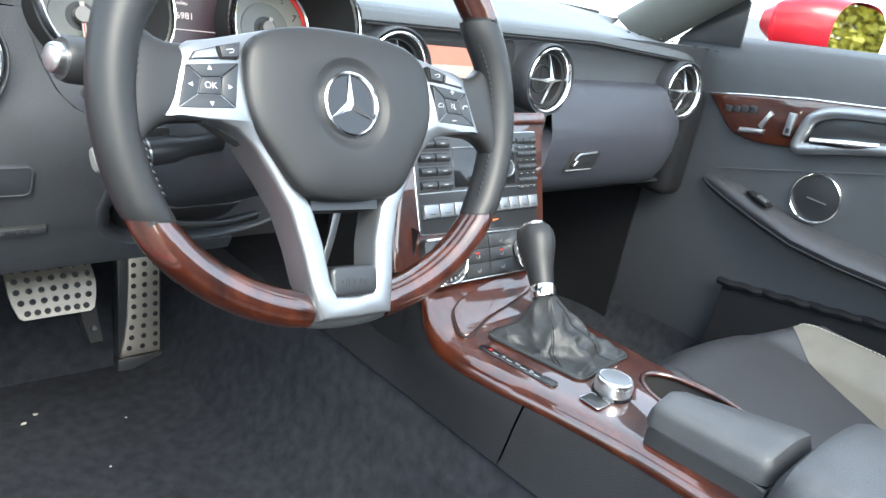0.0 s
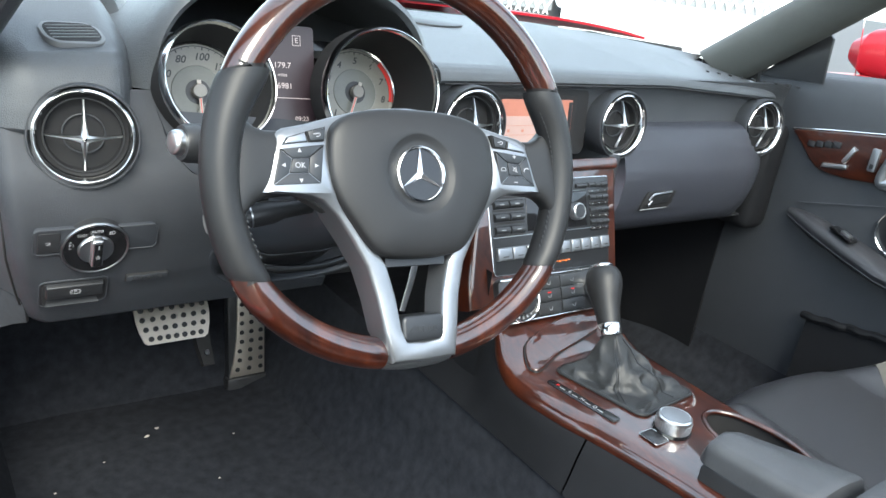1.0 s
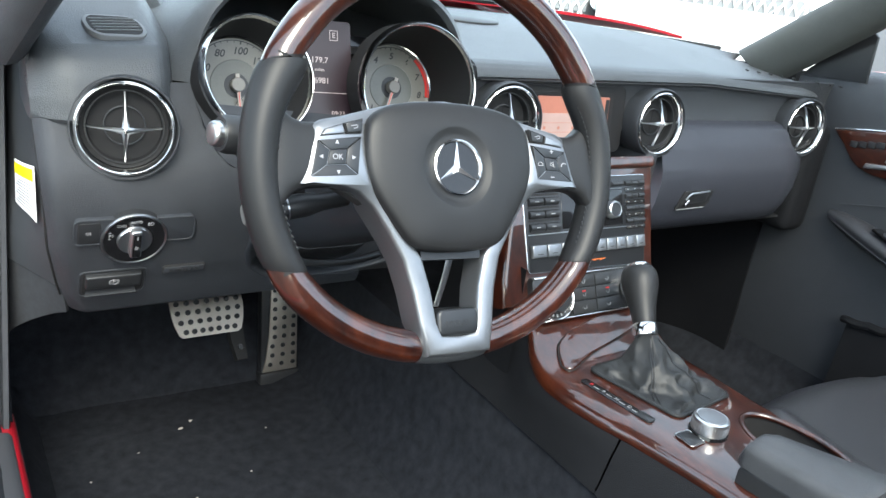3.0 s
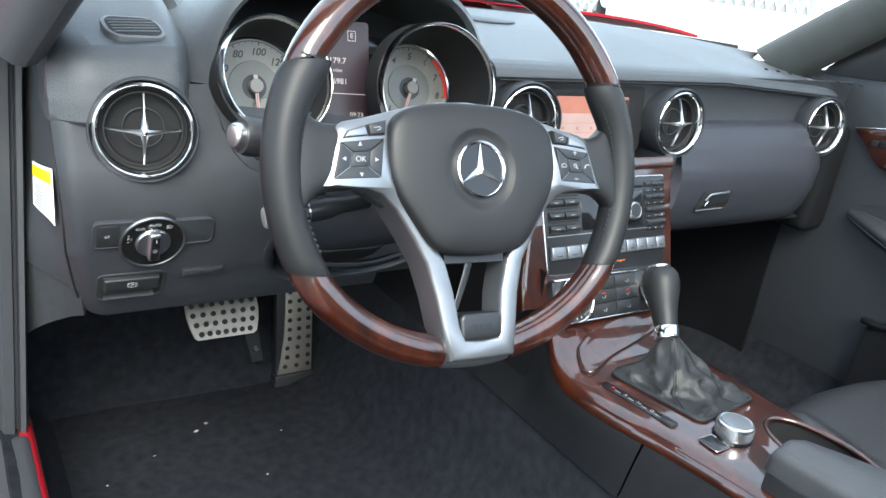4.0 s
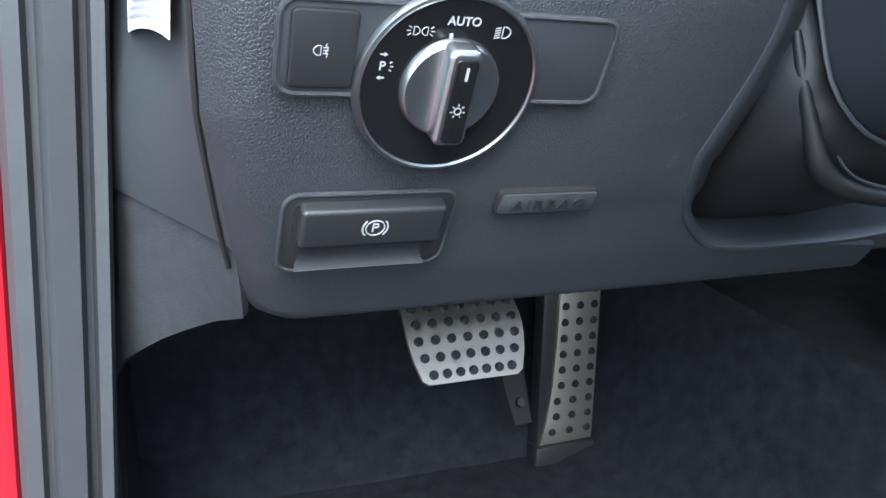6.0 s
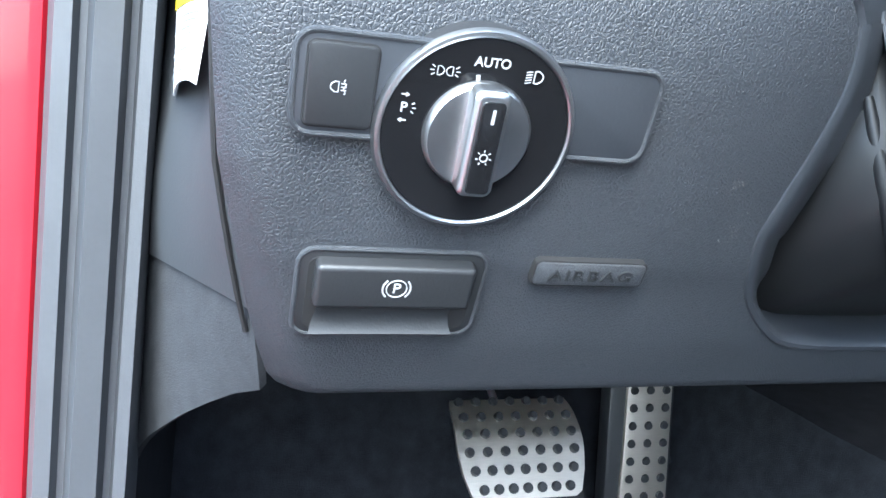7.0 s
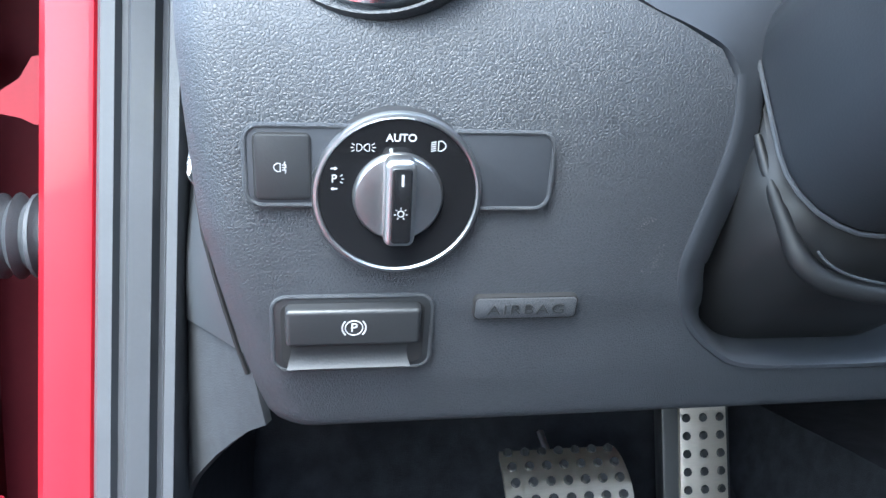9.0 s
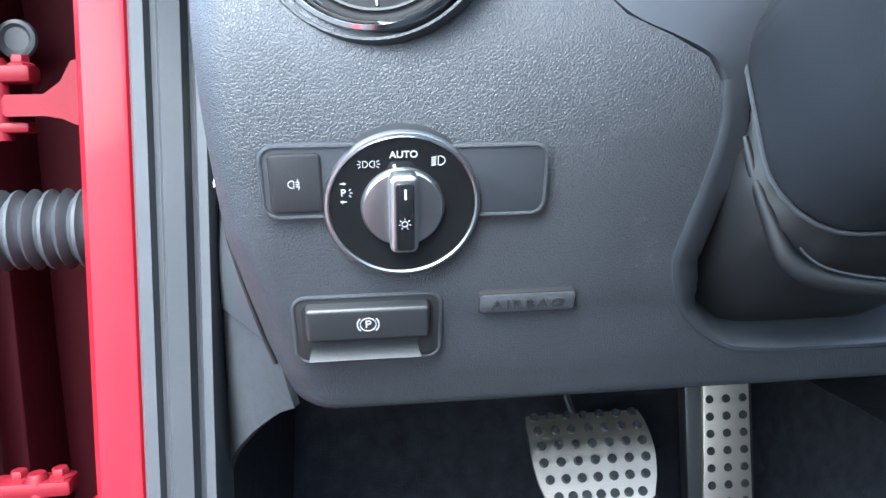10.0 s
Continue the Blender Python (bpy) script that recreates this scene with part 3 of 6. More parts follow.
# the felt carries the end cap's face on down to an arch over the footwell
def felt_point(s, v):
    hi = end_point(0.5715, s)
    lo = lerp(s, [(0.0, 0.533), (0.2, 0.524), (0.4, 0.512), (0.6, 0.499), (0.8, 0.484), (0.9, 0.476), (1.0, 0.466), (1.1, 0.452)])
    q = end_point(max(lo, 0.55), s)
    return Vector((q.x + (hi.x - q.x) * v + 0.0012, q.y + (hi.y - q.y) * v + 0.002 + 0.006 * (1 - v) ** 3, lo + (0.574 - lo) * v))


part("felt", sheet(felt_point, steps(0.02, 1.1, 26), steps(0, 1, 10), 0.004), FELT, kick, "", True)
part("lower_lining", sheet(lambda y, s: (-0.672 + 0.05 * max(0, y - 0.25), y, 0.2 + 0.30 * s), steps(0.165, 0.60, 8), steps(0, 1, 6), 0.004), CARPET, kick, "", True)
sill = solo("door_sill", box((-0.775, -1.2, 0.15), (-0.664, 0.2, 0.352), 0.012, 3), RED_PAINT, "red painted door sill", "sill", "structure")

# open driver's door, swung forward
door = thing("driver_door", pose(-0.87, 0.30, 0.25, 0, 0, 0), "open red driver's door on its hinges", "car door")
DW = pose(-0.88, 0.36, 0.0, 0, 0, -68)
part("door_shell", box((-0.03, -1.1, 0.25), (0.05, -0.02, 0.80), 0.02, 3, DW), RED_PAINT, door, "", True)
part("door_lining", box((0.052, -1.05, 0.30), (0.075, -0.06, 0.78), 0.01, 2, DW), PANEL, door, "", True)


def door_hinge(z):
    """A forged arm that flares into the pillar, its pin and the leaf with two bolts on the door's side."""
    rings = [[(x, y, z - h), (x, y + 0.020, z - h), (x, y + 0.020, z + h + up), (x, y, z + h + up)] for x, y, h, up in
             ((-0.742, 0.262, 0.016, 0.020), (-0.772, 0.262, 0.014, 0.016), (-0.780, 0.262, 0.010, 0.006), (-0.792, 0.262, 0.0075, 0.0), (-0.818, 0.262, 0.0075, 0.0), (-0.822, 0.265, 0.005, -0.002))]
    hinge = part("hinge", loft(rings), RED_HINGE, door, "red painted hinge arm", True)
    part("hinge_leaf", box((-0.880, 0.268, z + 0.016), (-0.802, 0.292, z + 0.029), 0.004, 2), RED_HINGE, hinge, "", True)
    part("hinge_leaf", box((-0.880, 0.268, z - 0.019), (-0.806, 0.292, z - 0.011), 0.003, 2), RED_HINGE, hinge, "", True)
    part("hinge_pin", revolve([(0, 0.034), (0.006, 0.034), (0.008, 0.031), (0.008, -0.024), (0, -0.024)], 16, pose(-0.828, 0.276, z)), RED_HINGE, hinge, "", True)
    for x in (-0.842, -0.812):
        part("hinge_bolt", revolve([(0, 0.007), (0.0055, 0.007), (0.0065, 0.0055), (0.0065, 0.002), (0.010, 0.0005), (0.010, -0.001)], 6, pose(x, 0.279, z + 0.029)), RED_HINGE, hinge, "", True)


door_hinge(0.700)
door_hinge(0.392)
bell = []
for i in range(45):
    r = 0.026 + 0.0035 * math.sin(i * 1.4)
    bell.append((r, -0.055 + 0.0025 * i))
part("cable_bellows", revolve(bell, 24, pose(-0.80, 0.27, 0.612, 0, 90, 0)), PANEL, door, "ribbed black rubber cable sleeve", True)

# ---- glass and pillars ----
wind = thing("windscreen", pose(0, 0.4, 0.86), "clear windscreen glass", "windscreen", kind="structure")


def glass_point(x, s):
    y0 = 0.50 - 0.42 * (x / 0.66) ** 2 * 0.55
    return (x * (1 - 0.12 * s), y0 - 0.45 * s, 0.865 + 0.35 * s - 0.01 * (x / 0.66) ** 2)


g = part("glass", sheet(glass_point, steps(-0.64, 0.64, 16), steps(0, 1, 6), 0.004), GLASS, wind, "", True)
g.visible_shadow = False
part("glass_edge", tube([Vector(glass_point(x, 0.0)) + Vector((0, 0, -0.004)) for x in steps(-0.64, 0.64, 24)], 0.008, 8), DEEP, wind, "black band along the glass edge", True)


def pillar(sx):
    rings = []
    for s in steps(0, 1, 10):
        c = Vector((sx * (0.663 - 0.15 * s), 0.20 - 0.60 * s, 0.835 + 0.37 * s)) if sx > 0 else Vector((sx * (0.663 - 0.15 * s), 0.085 - 0.416 * s, 0.835 + 0.37 * s))
        w, d = 0.026, 0.056 - 0.012 * s
        ring = []
        for k in range(16):
            a = 2 * math.pi * k / 16
            ring.append(c + Vector((w * math.cos(a), d * math.sin(a) * 0.9, d * math.sin(a) * 0.42)))
        rings.append(ring)
    return loft(rings)


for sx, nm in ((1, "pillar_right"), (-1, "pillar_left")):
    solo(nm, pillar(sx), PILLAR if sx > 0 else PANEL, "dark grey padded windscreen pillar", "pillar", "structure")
solo("windscreen_header", box((-0.53, -0.40, 1.18), (0.53, -0.28, 1.225), 0.02, 3), PANEL, "dark windscreen header rail", "header", "structure")

# ---- steering wheel ----
WM0 = wall_pose(-0.345, -0.234, 0.784, 24)
WM = wall_pose(-0.340, -0.2265, 0.7814, 25, -0.9) @ pose(0, 0, 0, 0, 0, -2.9)
wheel = thing("steering_wheel", WM, "steering wheel in black leather and dark wood with silver spokes", "steering wheel")
RIM = 0.176
# the rim's plane stands steeper than the spokes
RIM_M = pose(0, 0.0025, -0.004, 6.8, 0, 0)
RIM_N = RIM_M.to_3x3() @ Vector((0, 0, 1))


def rim_center(a):
    x, y = RIM * math.cos(a), RIM * math.sin(a)
    if y < -0.10:
        y = -0.10 + (y + 0.10) * 0.825
    return RIM_M @ Vector((x, y, 0))


def rim_piece(a0, a1, width, depth, n=28, thumb=None, skew=(0.0, 0.0)):
    """A length of rim between two angles; thumb: the angle at which a grip swells inwards; skew: degrees by which its ends are cut aslant."""
    rings = []
    for i in range(n + 1):
        t = i / n
        deg = a0 + (a1 - a0) * t
        w, h, shift = width, depth, 0.0
        if thumb is not None:
            bulge = math.exp(-((deg - thumb) / 9.0) ** 2)
            w += 0.0032 * bulge
            shift = -0.0030 * bulge
        end = min(t, 1 - t) * n
        f = 1.0 if end > 1.5 else 0.985 if end > 0.9 else 0.955
        cut = skew[0] * (1 - t) ** 5 + skew[1] * t ** 5
        ring = []
        for k in range(24):
            q = 2 * math.pi * k / 24
            a = radians(deg + cut * math.cos(q))
            d = (rim_center(a + 0.01) - rim_center(a - 0.01)).normalized()
            ring.append(rim_center(a) + d.cross(RIM_N) * (shift + w * f * math.cos(q)) + RIM_N * (h * f * math.sin(q)))
        rings.append(ring)
    return loft(rings)


JOINTS = {28.5: -3.2, 152.5: 3.6, 209.5: -3.0, 329.5: 3.0}
part("wood_rim", rim_piece(28.7, 152.3, 0.0147, 0.0166, 48, skew=(-3.2, 3.6)), WOOD, wheel, "glossy dark burl wood")
part("leather_grip", rim_piece(152.7, 209.3, 0.0153, 0.0172, 40, 156, (3.6, -3.0)), WHEEL_LEATHER, wheel, "black leather grip")
part("wood_rim", rim_piece(209.7, 258.5, 0.0147, 0.0166, 26, skew=(-3.0, 0)), WOOD, wheel, "glossy dark burl wood")
part("wood_rim", rim_piece(281.5, 329.3, 0.0147, 0.0166, 26, skew=(0, 3.0)), WOOD, wheel, "glossy dark burl wood")
part("leather_grip", rim_piece(-30.3, 28.3, 0.0153, 0.0172, 40, 25, (3.0, -3.2)), WHEEL_LEATHER, wheel, "black leather grip")
for a, cut in JOINTS.items():
    part("joint_line", rim_piece(a - 0.35, a + 0.35, 0.0145, 0.0164, 2, skew=(cut, cut)), DEEP, wheel)
part("silver_foot", rim_piece(259, 281, 0.0142, 0.0150, 14), SILVER_PAINT, wheel, "satin silver foot of the spokes")
# stitching along the inner side of the grips
for s in (-1, 1):
    for i in range(30):
        a = radians(153 + 1.8 * i) if s < 0 else radians(-26 + 1.8 * i)
        p = rim_center(a)
        q = p * (1 - (0.0138 + 0.0045 * math.exp(-((math.degrees(a) - (156 if s < 0 else 25)) / 9.0) ** 2)) / p.xy.length)
        part("stitch", box((-0.0009, -0.0016, -0.0005), (0.0009, 0.0016, 0.0005), 0.0003, 1, pose(q.x, q.y, q.z + 0.0075, 0, 35 * s, math.degrees(a) + 12)), SATIN_BLACK, wheel)
# leather webs that flow from the grips into the spokes
for s in (-1, 1):
    web = []
    for x, top, low, zc, ht in ((0.168, 0.060, -0.050, -0.006, 0.010), (0.161, 0.051, -0.037, -0.0065, 0.0115), (0.154, 0.0435, -0.027, -0.007, 0.0122), (0.147, 0.0385, -0.0215, -0.0075, 0.0122),
                                (0.139, 0.0360, -0.0185, -0.0080, 0.0120), (0.115, 0.0360, -0.0165, -0.0085, 0.0115)):
        cy, hy = (top + low) / 2, (top - low) / 2
        web.append([(s * x, cy + hy * math.copysign(abs(math.cos(a)) ** 0.55, math.cos(a)), zc + ht * math.copysign(abs(math.sin(a)) ** 0.55, math.sin(a))) for a in [2 * math.pi * k / 32 for k in range(32)]])
    part("leather_web", loft(web), WHEEL_LEATHER, wheel)
SPOKE = [((0, 0.0625), (0, 0.05)), ((-0.030, 0.0605), (-0.030, 0.05)), ((-0.055, 0.0560), (-0.054, 0.046)), ((-0.078, 0.0500), (-0.070, 0.037)),
         ((-0.103, 0.0425), (-0.079, 0.030)), ((-0.1240, 0.0375), (-0.081, 0.020)), ((-0.1320, 0.0325), (-0.081, 0.010)), ((-0.1370, 0.0150), (-0.080, -0.002)), ((-0.1459, -0.0155), (-0.078, -0.010)),
         ((-0.110, -0.0165), (-0.074, -0.016)), ((-0.0945, -0.0200), (-0.069, -0.024)), ((-0.080, -0.0320), (-0.058, -0.041)), ((-0.065, -0.055), (-0.044, -0.061)),
         ((-0.0515, -0.079), (-0.0315, -0.078)), ((-0.0435, -0.108), (-0.0245, -0.106)), ((-0.0390, -0.135), (-0.0205, -0.137)), ((-0.0335, -0.1645), (-0.0165, -0.1465))]
HIGH = [-0.004] * 4 + [0.000, 0.003, 0.004, 0.005, 0.005] + [0.003, 0.001, -0.001, -0.002, -0.003, -0.003, -0.002, -0.001]
ring_o = [(*o, h) for (o, _), h in zip(SPOKE, HIGH)] + [(0, -0.1655, -0.0005)] + [(-o[0], o[1], h) for (o, _), h in reversed(list(zip(SPOKE, HIGH))) if o[0]]
ring_i = [(*i, h) for (_, i), h in zip(SPOKE, HIGH)] + [(0, -0.1480, -0.0015)] + [(-i[0], i[1], h) for (_, i), h in reversed(list(zip(SPOKE, HIGH))) if i[0]]


def inset(k, dz, low=0.0):
    """The outline of the spoke frame between its outer and inner edge; low: how much deeper the lower arms reach."""
    return [(o[0] + (i[0] - o[0]) * k, o[1] + (i[1] - o[1]) * k, o[2] + (i[2] - o[2]) * k + dz - (low if -0.150 < o[1] < -0.030 else 0)) for o, i in zip(ring_o, ring_i)]


part("silver_spokes", loft([inset(0.03, -0.018, 0.016), inset(0.0, -0.0045), inset(0.03, -0.0022), inset(0.10, -0.0006), inset(0.18, 0.0), inset(0.80, 0.0), inset(0.90, -0.0008), inset(0.97, -0.003), inset(1.0, -0.006), inset(0.97, -0.016, 0.016)], cap=False),
     SILVER_PAINT, wheel, "satin silver spoke frame")
PADO = [(0, 0.0590), (-0.030, 0.0580), (-0.058, 0.0530), (-0.0745, 0.044), (-0.0820, 0.030), (-0.0835, 0.002), (-0.0765, -0.021), (-0.062, -0.044), (-0.050, -0.061), (-0.038, -0.0700), (-0.019, -0.0735)]
PADO = [(x * 1.035, y) for x, y in PADO]
pad_ring = PADO + [(0, -0.0740)] + [(-x, y) for x, y in reversed(PADO) if x]
pad_ring = [(p.x, p.y) for p in smooth_path([(x, y, 0) for x, y in pad_ring], 3, True)]


def pad_ring_at(k, h, round_=0.0, r=0.0):
    """The airbag cover's outline drawn in by k and blended into a circle."""
    out = []
    for x, y in pad_ring:
        d = math.hypot(x, y)
        out.append((x * k * (1 - round_) + x / d * r * round_, (y * k - 0.004 * (1 - k)) * (1 - round_) + y / d * r * round_, h))
    return out


part("airbag_pad", loft([pad_ring_at(1.0, -0.030), pad_ring_at(1.0, 0.0020), pad_ring_at(0.992, 0.0050), pad_ring_at(0.972, 0.0072), pad_ring_at(0.94, 0.0086), pad_ring_at(0.86, 0.0104), pad_ring_at(0.74, 0.0120, 0.2, 0.050),
                         pad_ring_at(0.62, 0.0130, 0.6, 0.042), pad_ring_at(0.5, 0.0134, 1, 0.0365), pad_ring_at(0.5, 0.0130, 1, 0.0350), pad_ring_at(0.5, 0.0108, 1, 0.0315), pad_ring_at(0.5, 0.0100, 1, 0.0275), pad_ring_at(0.5, 0.0100, 1, 0.0001)]),
     WHEEL_LEATHER, wheel, "smooth black airbag cover")
for s in (-1, 1):
    part("horn_mark", box((-0.0070, -0.0004, 0), (0.0070, 0.0004, 0.0003), m=pose(s * 0.040, 0.0385, 0.0098, -3, 3 * s, -6 * s)), PLASTIC, wheel)
    part("horn_mark", box((-0.0045, -0.0016, 0), (-0.0035, 0.0016, 0.0003), m=pose(s * 0.040, 0.0355, 0.0100, -3, 3 * s, -6 * s)), PLASTIC, wheel)
emblem = part("emblem", revolve([(0.0222, 0.0095), (0.0226, 0.0122), (0.0236, 0.0134), (0.0250, 0.0128), (0.0256, 0.0110), (0.0258, 0.0)], 56), CHROME, wheel, "round chrome badge")
part("badge_back", revolve([(0, 0.0104), (0.0225, 0.0104), (0.0226, 0.0)], 40), GLOSS_BLACK, emblem)
for a in (90, 210, 330):
    arm = bmesh.new()
    t, l, r, b = arm.verts.new((0.0232, 0, 0.0120)), arm.verts.new((0, 0.0036, 0.0104)), arm.verts.new((0, -0.0036, 0.0104)), arm.verts.new((0, 0, 0.0142))
    for f in ((b, l, t), (b, t, r), (l, r, t)):
        arm.faces.new(f)
    arm.transform(pose(0, 0, 0, 0, 0, a))
    part("star_arm", arm, CHROME, emblem, smooth=False)
# key pads
KZ = 0.0092
KEYPAD = [(-0.1290, 0.0200), (-0.0893, 0.0245), (-0.0938, -0.0085), (-0.1370, -0.0105)]
for s in (-1, 1):
    quad = [(x if s < 0 else -x, y) for x, y in KEYPAD]
    if s > 0:
        quad = quad[::-1]
    plate = part("key_pad", prism(quad, -0.010, KZ - 0.0048, 0.0008), DEEP, wheel, "black key pad with white symbols")
    cx, cy = sum(p[0] for p in quad) / 4, sum(p[1] for p in quad) / 4
    q = [Vector((x - cx, y - cy)) for x, y in quad]
    for i in range(4):
        a, b = q[i], q[(i + 1) % 4]
        key = [a * 0.965 + (b - a) * 0.010, b * 0.965 + (a - b) * 0.010, b * 0.40 + (a - b) * 0.010, a * 0.40 + (b - a) * 0.010]
        part("key", prism([(p.x + cx, p.y + cy) for p in key], KZ - 0.0050, KZ - 0.0034, 0.0006), SATIN_BLACK, plate)
    mid = [v * 0.385 for v in q]
    part("key", prism([(p.x + cx, p.y + cy) for p in mid], KZ - 0.0050, KZ - 0.0032, 0.0006), SATIN_BLACK, plate)
    tri = [(0, 0.0020), (-0.0017, -0.0013), (0.0017, -0.0013)]
    if s < 0:
        part("symbol", letters("OK", 0.0064, pose(cx, cy, KZ - 0.0031)), ICON, plate)
        for i, a in enumerate((0, 90, 180, 270)):
            d = 0.0122 if i % 2 == 0 else 0.0142
            part("symbol", prism(tri, KZ - 0.0036, KZ - 0.0030, m=pose(cx - d * math.sin(radians(a)), cy + d * math.cos(radians(a)), 0, 0, 0, a)), ICON, plate)
    else:
        part("symbol", letters("+", 0.0085, pose(cx, cy + 0.0122, KZ - 0.0031)), ICON, plate)
        part("symbol", box((-0.0022, -0.0004, KZ - 0.0035), (0.0022, 0.0004, KZ - 0.0031), m=at(cx, cy - 0.0122)), ICON, plate)
        arc = [(0.0028 * math.cos(radians(a)), 0.0020 * math.sin(radians(a)), 0) for a in range(0, 181, 20)]
        part("symbol", tube(arc + [(-0.0028, -0.0012, 0), (0.0028, -0.0012, 0)], 0.00035, 5, True, pose(cx - 0.0142, cy, KZ - 0.0032)), ICON, plate)
        part("symbol", tube([(-0.0026, -0.0018, 0), (-0.0022, 0.0004, 0), (0.0, 0.0016, 0), (0.0026, 0.0014, 0), (0.0028, 0.0004, 0)], 0.0006, 5, m=pose(cx + 0.0140, cy, KZ - 0.0032)), ICON, plate)
        part("symbol", tube([(-0.0024, -0.0010, 0), (-0.0008, -0.0010, 0), (0.0012, -0.0026, 0), (0.0012, 0.0026, 0), (-0.0008, 0.0010, 0), (-0.0024, 0.0010, 0)], 0.00035, 5, True, pose(cx, cy, KZ - 0.0030)), ICON, plate)
        part("symbol", tube([(-0.0024, 0.0026, 0), (0.0026, -0.0026, 0)], 0.0003, 5, m=pose(cx, cy, KZ - 0.0030)), ICON, plate)
    tops = ([(-0.1215, 0.0290), (-0.1065, 0.0335), (-0.1050, 0.0265), (-0.1255, 0.0235)], [(-0.1040, 0.0345), (-0.0880, 0.0385), (-0.0895, 0.0282), (-0.1025, 0.0268)])
    for n, t in enumerate(tops):
        pts = [(x if s < 0 else -x, y) for x, y in t]
        c = (sum(p[0] for p in pts) / 4, sum(p[1] for p in pts) / 4)
        gap = [(c[0] + (x - c[0]) * 1.10, c[1] + (y - c[1]) * 1.16) for x, y in pts]
        part("key_gap", prism(gap if s < 0 else gap[::-1], -0.008, KZ - 0.0048, 0.0002), DEEP, wheel)
        k = part("paddle_key", prism(pts if s < 0 else pts[::-1], -0.008, KZ - 0.0030, 0.0014), SILVER_PAINT if n == 0 else SATIN_BLACK, wheel)
        if n:
            part("symbol", tube([(-0.003, 0.001, 0), (0.002, 0.001, 0), (0.003, 0, 0), (0.002, -0.0014, 0), (-0.001, -0.0014, 0)], 0.0004, 5, m=pose(*c, KZ - 0.0029, 0, 0, 12)), ICON, k)
tag = part("airbag_tag", prism(rounded(0.043, 0.024, 0.006, cx=0.0, cy=-0.1360), -0.030, -0.0010, 0.0030, 3), SATIN_BLACK, wheel, "black tag with raised airbag lettering")
part("raised_letters", letters("AIRBAG", 0.0078, pose(0.0, -0.1375, -0.0010), 0.0005, squeeze=1.12), PLASTIC, tag)
part("pad_chin", loft([[(x, y, z) for x, y in ((-w, -0.052), (w, -0.052), (w * 0.94, -0.080), (-w * 0.94, -0.080))] for w, z in ((0.034, -0.045), (0.033, -0.008))]), SATIN_BLACK, wheel)
# column behind the wheel
colm = thing("steering_column", WM0 @ pose(0, 0, -0.03), "black steering column shroud with control stalks", "steering column")
part("hub", revolve([(0, 0.002), (0.062, 0.002), (0.066, -0.02), (0.06, -0.045), (0, -0.045)], 40), DEEP, colm)
part("spoke_back", prism([(-0.115, 0.025), (0.115, 0.025), (0.105, -0.008), (0.055, -0.040), (0.030, -0.062), (-0.030, -0.062), (-0.055, -0.040), (-0.105, -0.008)], -0.004, 0.008, 0.003), DEEP, colm)


def shroud_ring(z, w, h, dy):
    return [(x, y + dy, z) for x, y in rounded(w, h, min(w, h) * 0.32, 6)]


part("shroud", loft([shroud_ring(-0.035, 0.09, 0.08, 0.0), shroud_ring(-0.05, 0.108, 0.098, 0.0), shroud_ring(-0.11, 0.118, 0.106, 0.0), shroud_ring(-0.225, 0.126, 0.112, 0.0), shroud_ring(-0.229, 0.122, 0.108, 0.0), shroud_ring(-0.231, 0.095, 0.085, 0.0)]), TRIM_DARK, colm, "matt black plastic shroud")


# seam drawn pale to paint the highlight along the shroud's edge
part("shroud_seam", tube([(x, y, -0.226) for x, y in rounded(0.128, 0.114, 0.035, 6)], 0.0010, 6, True), TRIM_GREY, colm, "thin seam, pale for the highlight on the shroud edge")
gait = []
for k, (w, h, z) in enumerate(((0.100, 0.090, -0.231), (0.122, 0.110, -0.235), (0.132, 0.122, -0.244), (0.136, 0.130, -0.262), (0.138, 0.134, -0.29), (0.138, 0.134, -0.34))):
    gait.append([(x * (1 + 0.012 * math.sin(i * 1.7 + k)), y - 0.001 * k, z + 0.0012 * math.sin(i * 2.3 + k) * min(k, 2)) for i, (x, y) in enumerate(rounded(w, h, 0.04, 8))])
part("gaiter", loft(gait, cap=False), WHEEL_LEATHER, colm, "soft leather gaiter under the shroud")


fold = smooth_path([(-0.4085, 0.008, 0.668), (-0.4060, 0.002, 0.650), (-0.4005, -0.003, 0.630), (-0.3940, -0.006, 0.6150), (-0.3800, -0.008, 0.6070), (-0.350, -0.008, 0.6020), (-0.31, -0.006, 0.600), (-0.27, 0.000, 0.603)], 5)
part("gaiter_fold", tube(fold, [0.0018 + 0.0030 * min(1.0, i / 14) for i in range(len(fold))], 12), WHEEL_LEATHER, colm, "rolled leather fold of the gaiter", True)
part("fold_crease", tube([p + Vector((0.004, -0.0052, 0.0038)) for p in fold[14:]], 0.0006, 6), TRIM_GREY, colm, "", True)


def stalk(name, tip, root, r, label, tip_mat, start, thick):
    """A control stalk from the column: barrel, collar and end button, whose length begins at start."""
    a, b = Vector(root), Vector(tip)
    d = (b - a)
    s = part(name, tube([a, a + d * 0.40, a + d * 0.50, a + d * (start - 0.03), a + d * (start + 0.01)], [r * 0.66, r * 0.74, r, r, r * 0.88], 20), PLASTIC, colm, label, True)
    part("collar", tube([a + d * 0.66, a + d * 0.672], [r * 1.03, r * 1.03], 20), SATIN, s, "", True)
    part("stalk_end", tube([a + d * start] + [b - d.normalized() * r * k for k in (0.36, 0.20, 0.09, 0.02, 0.0)], [r * thick * k for k in (1.0, 1.0, 0.975, 0.92, 0.83, 0.70)], 24), tip_mat, s, "pale grey end button", True)


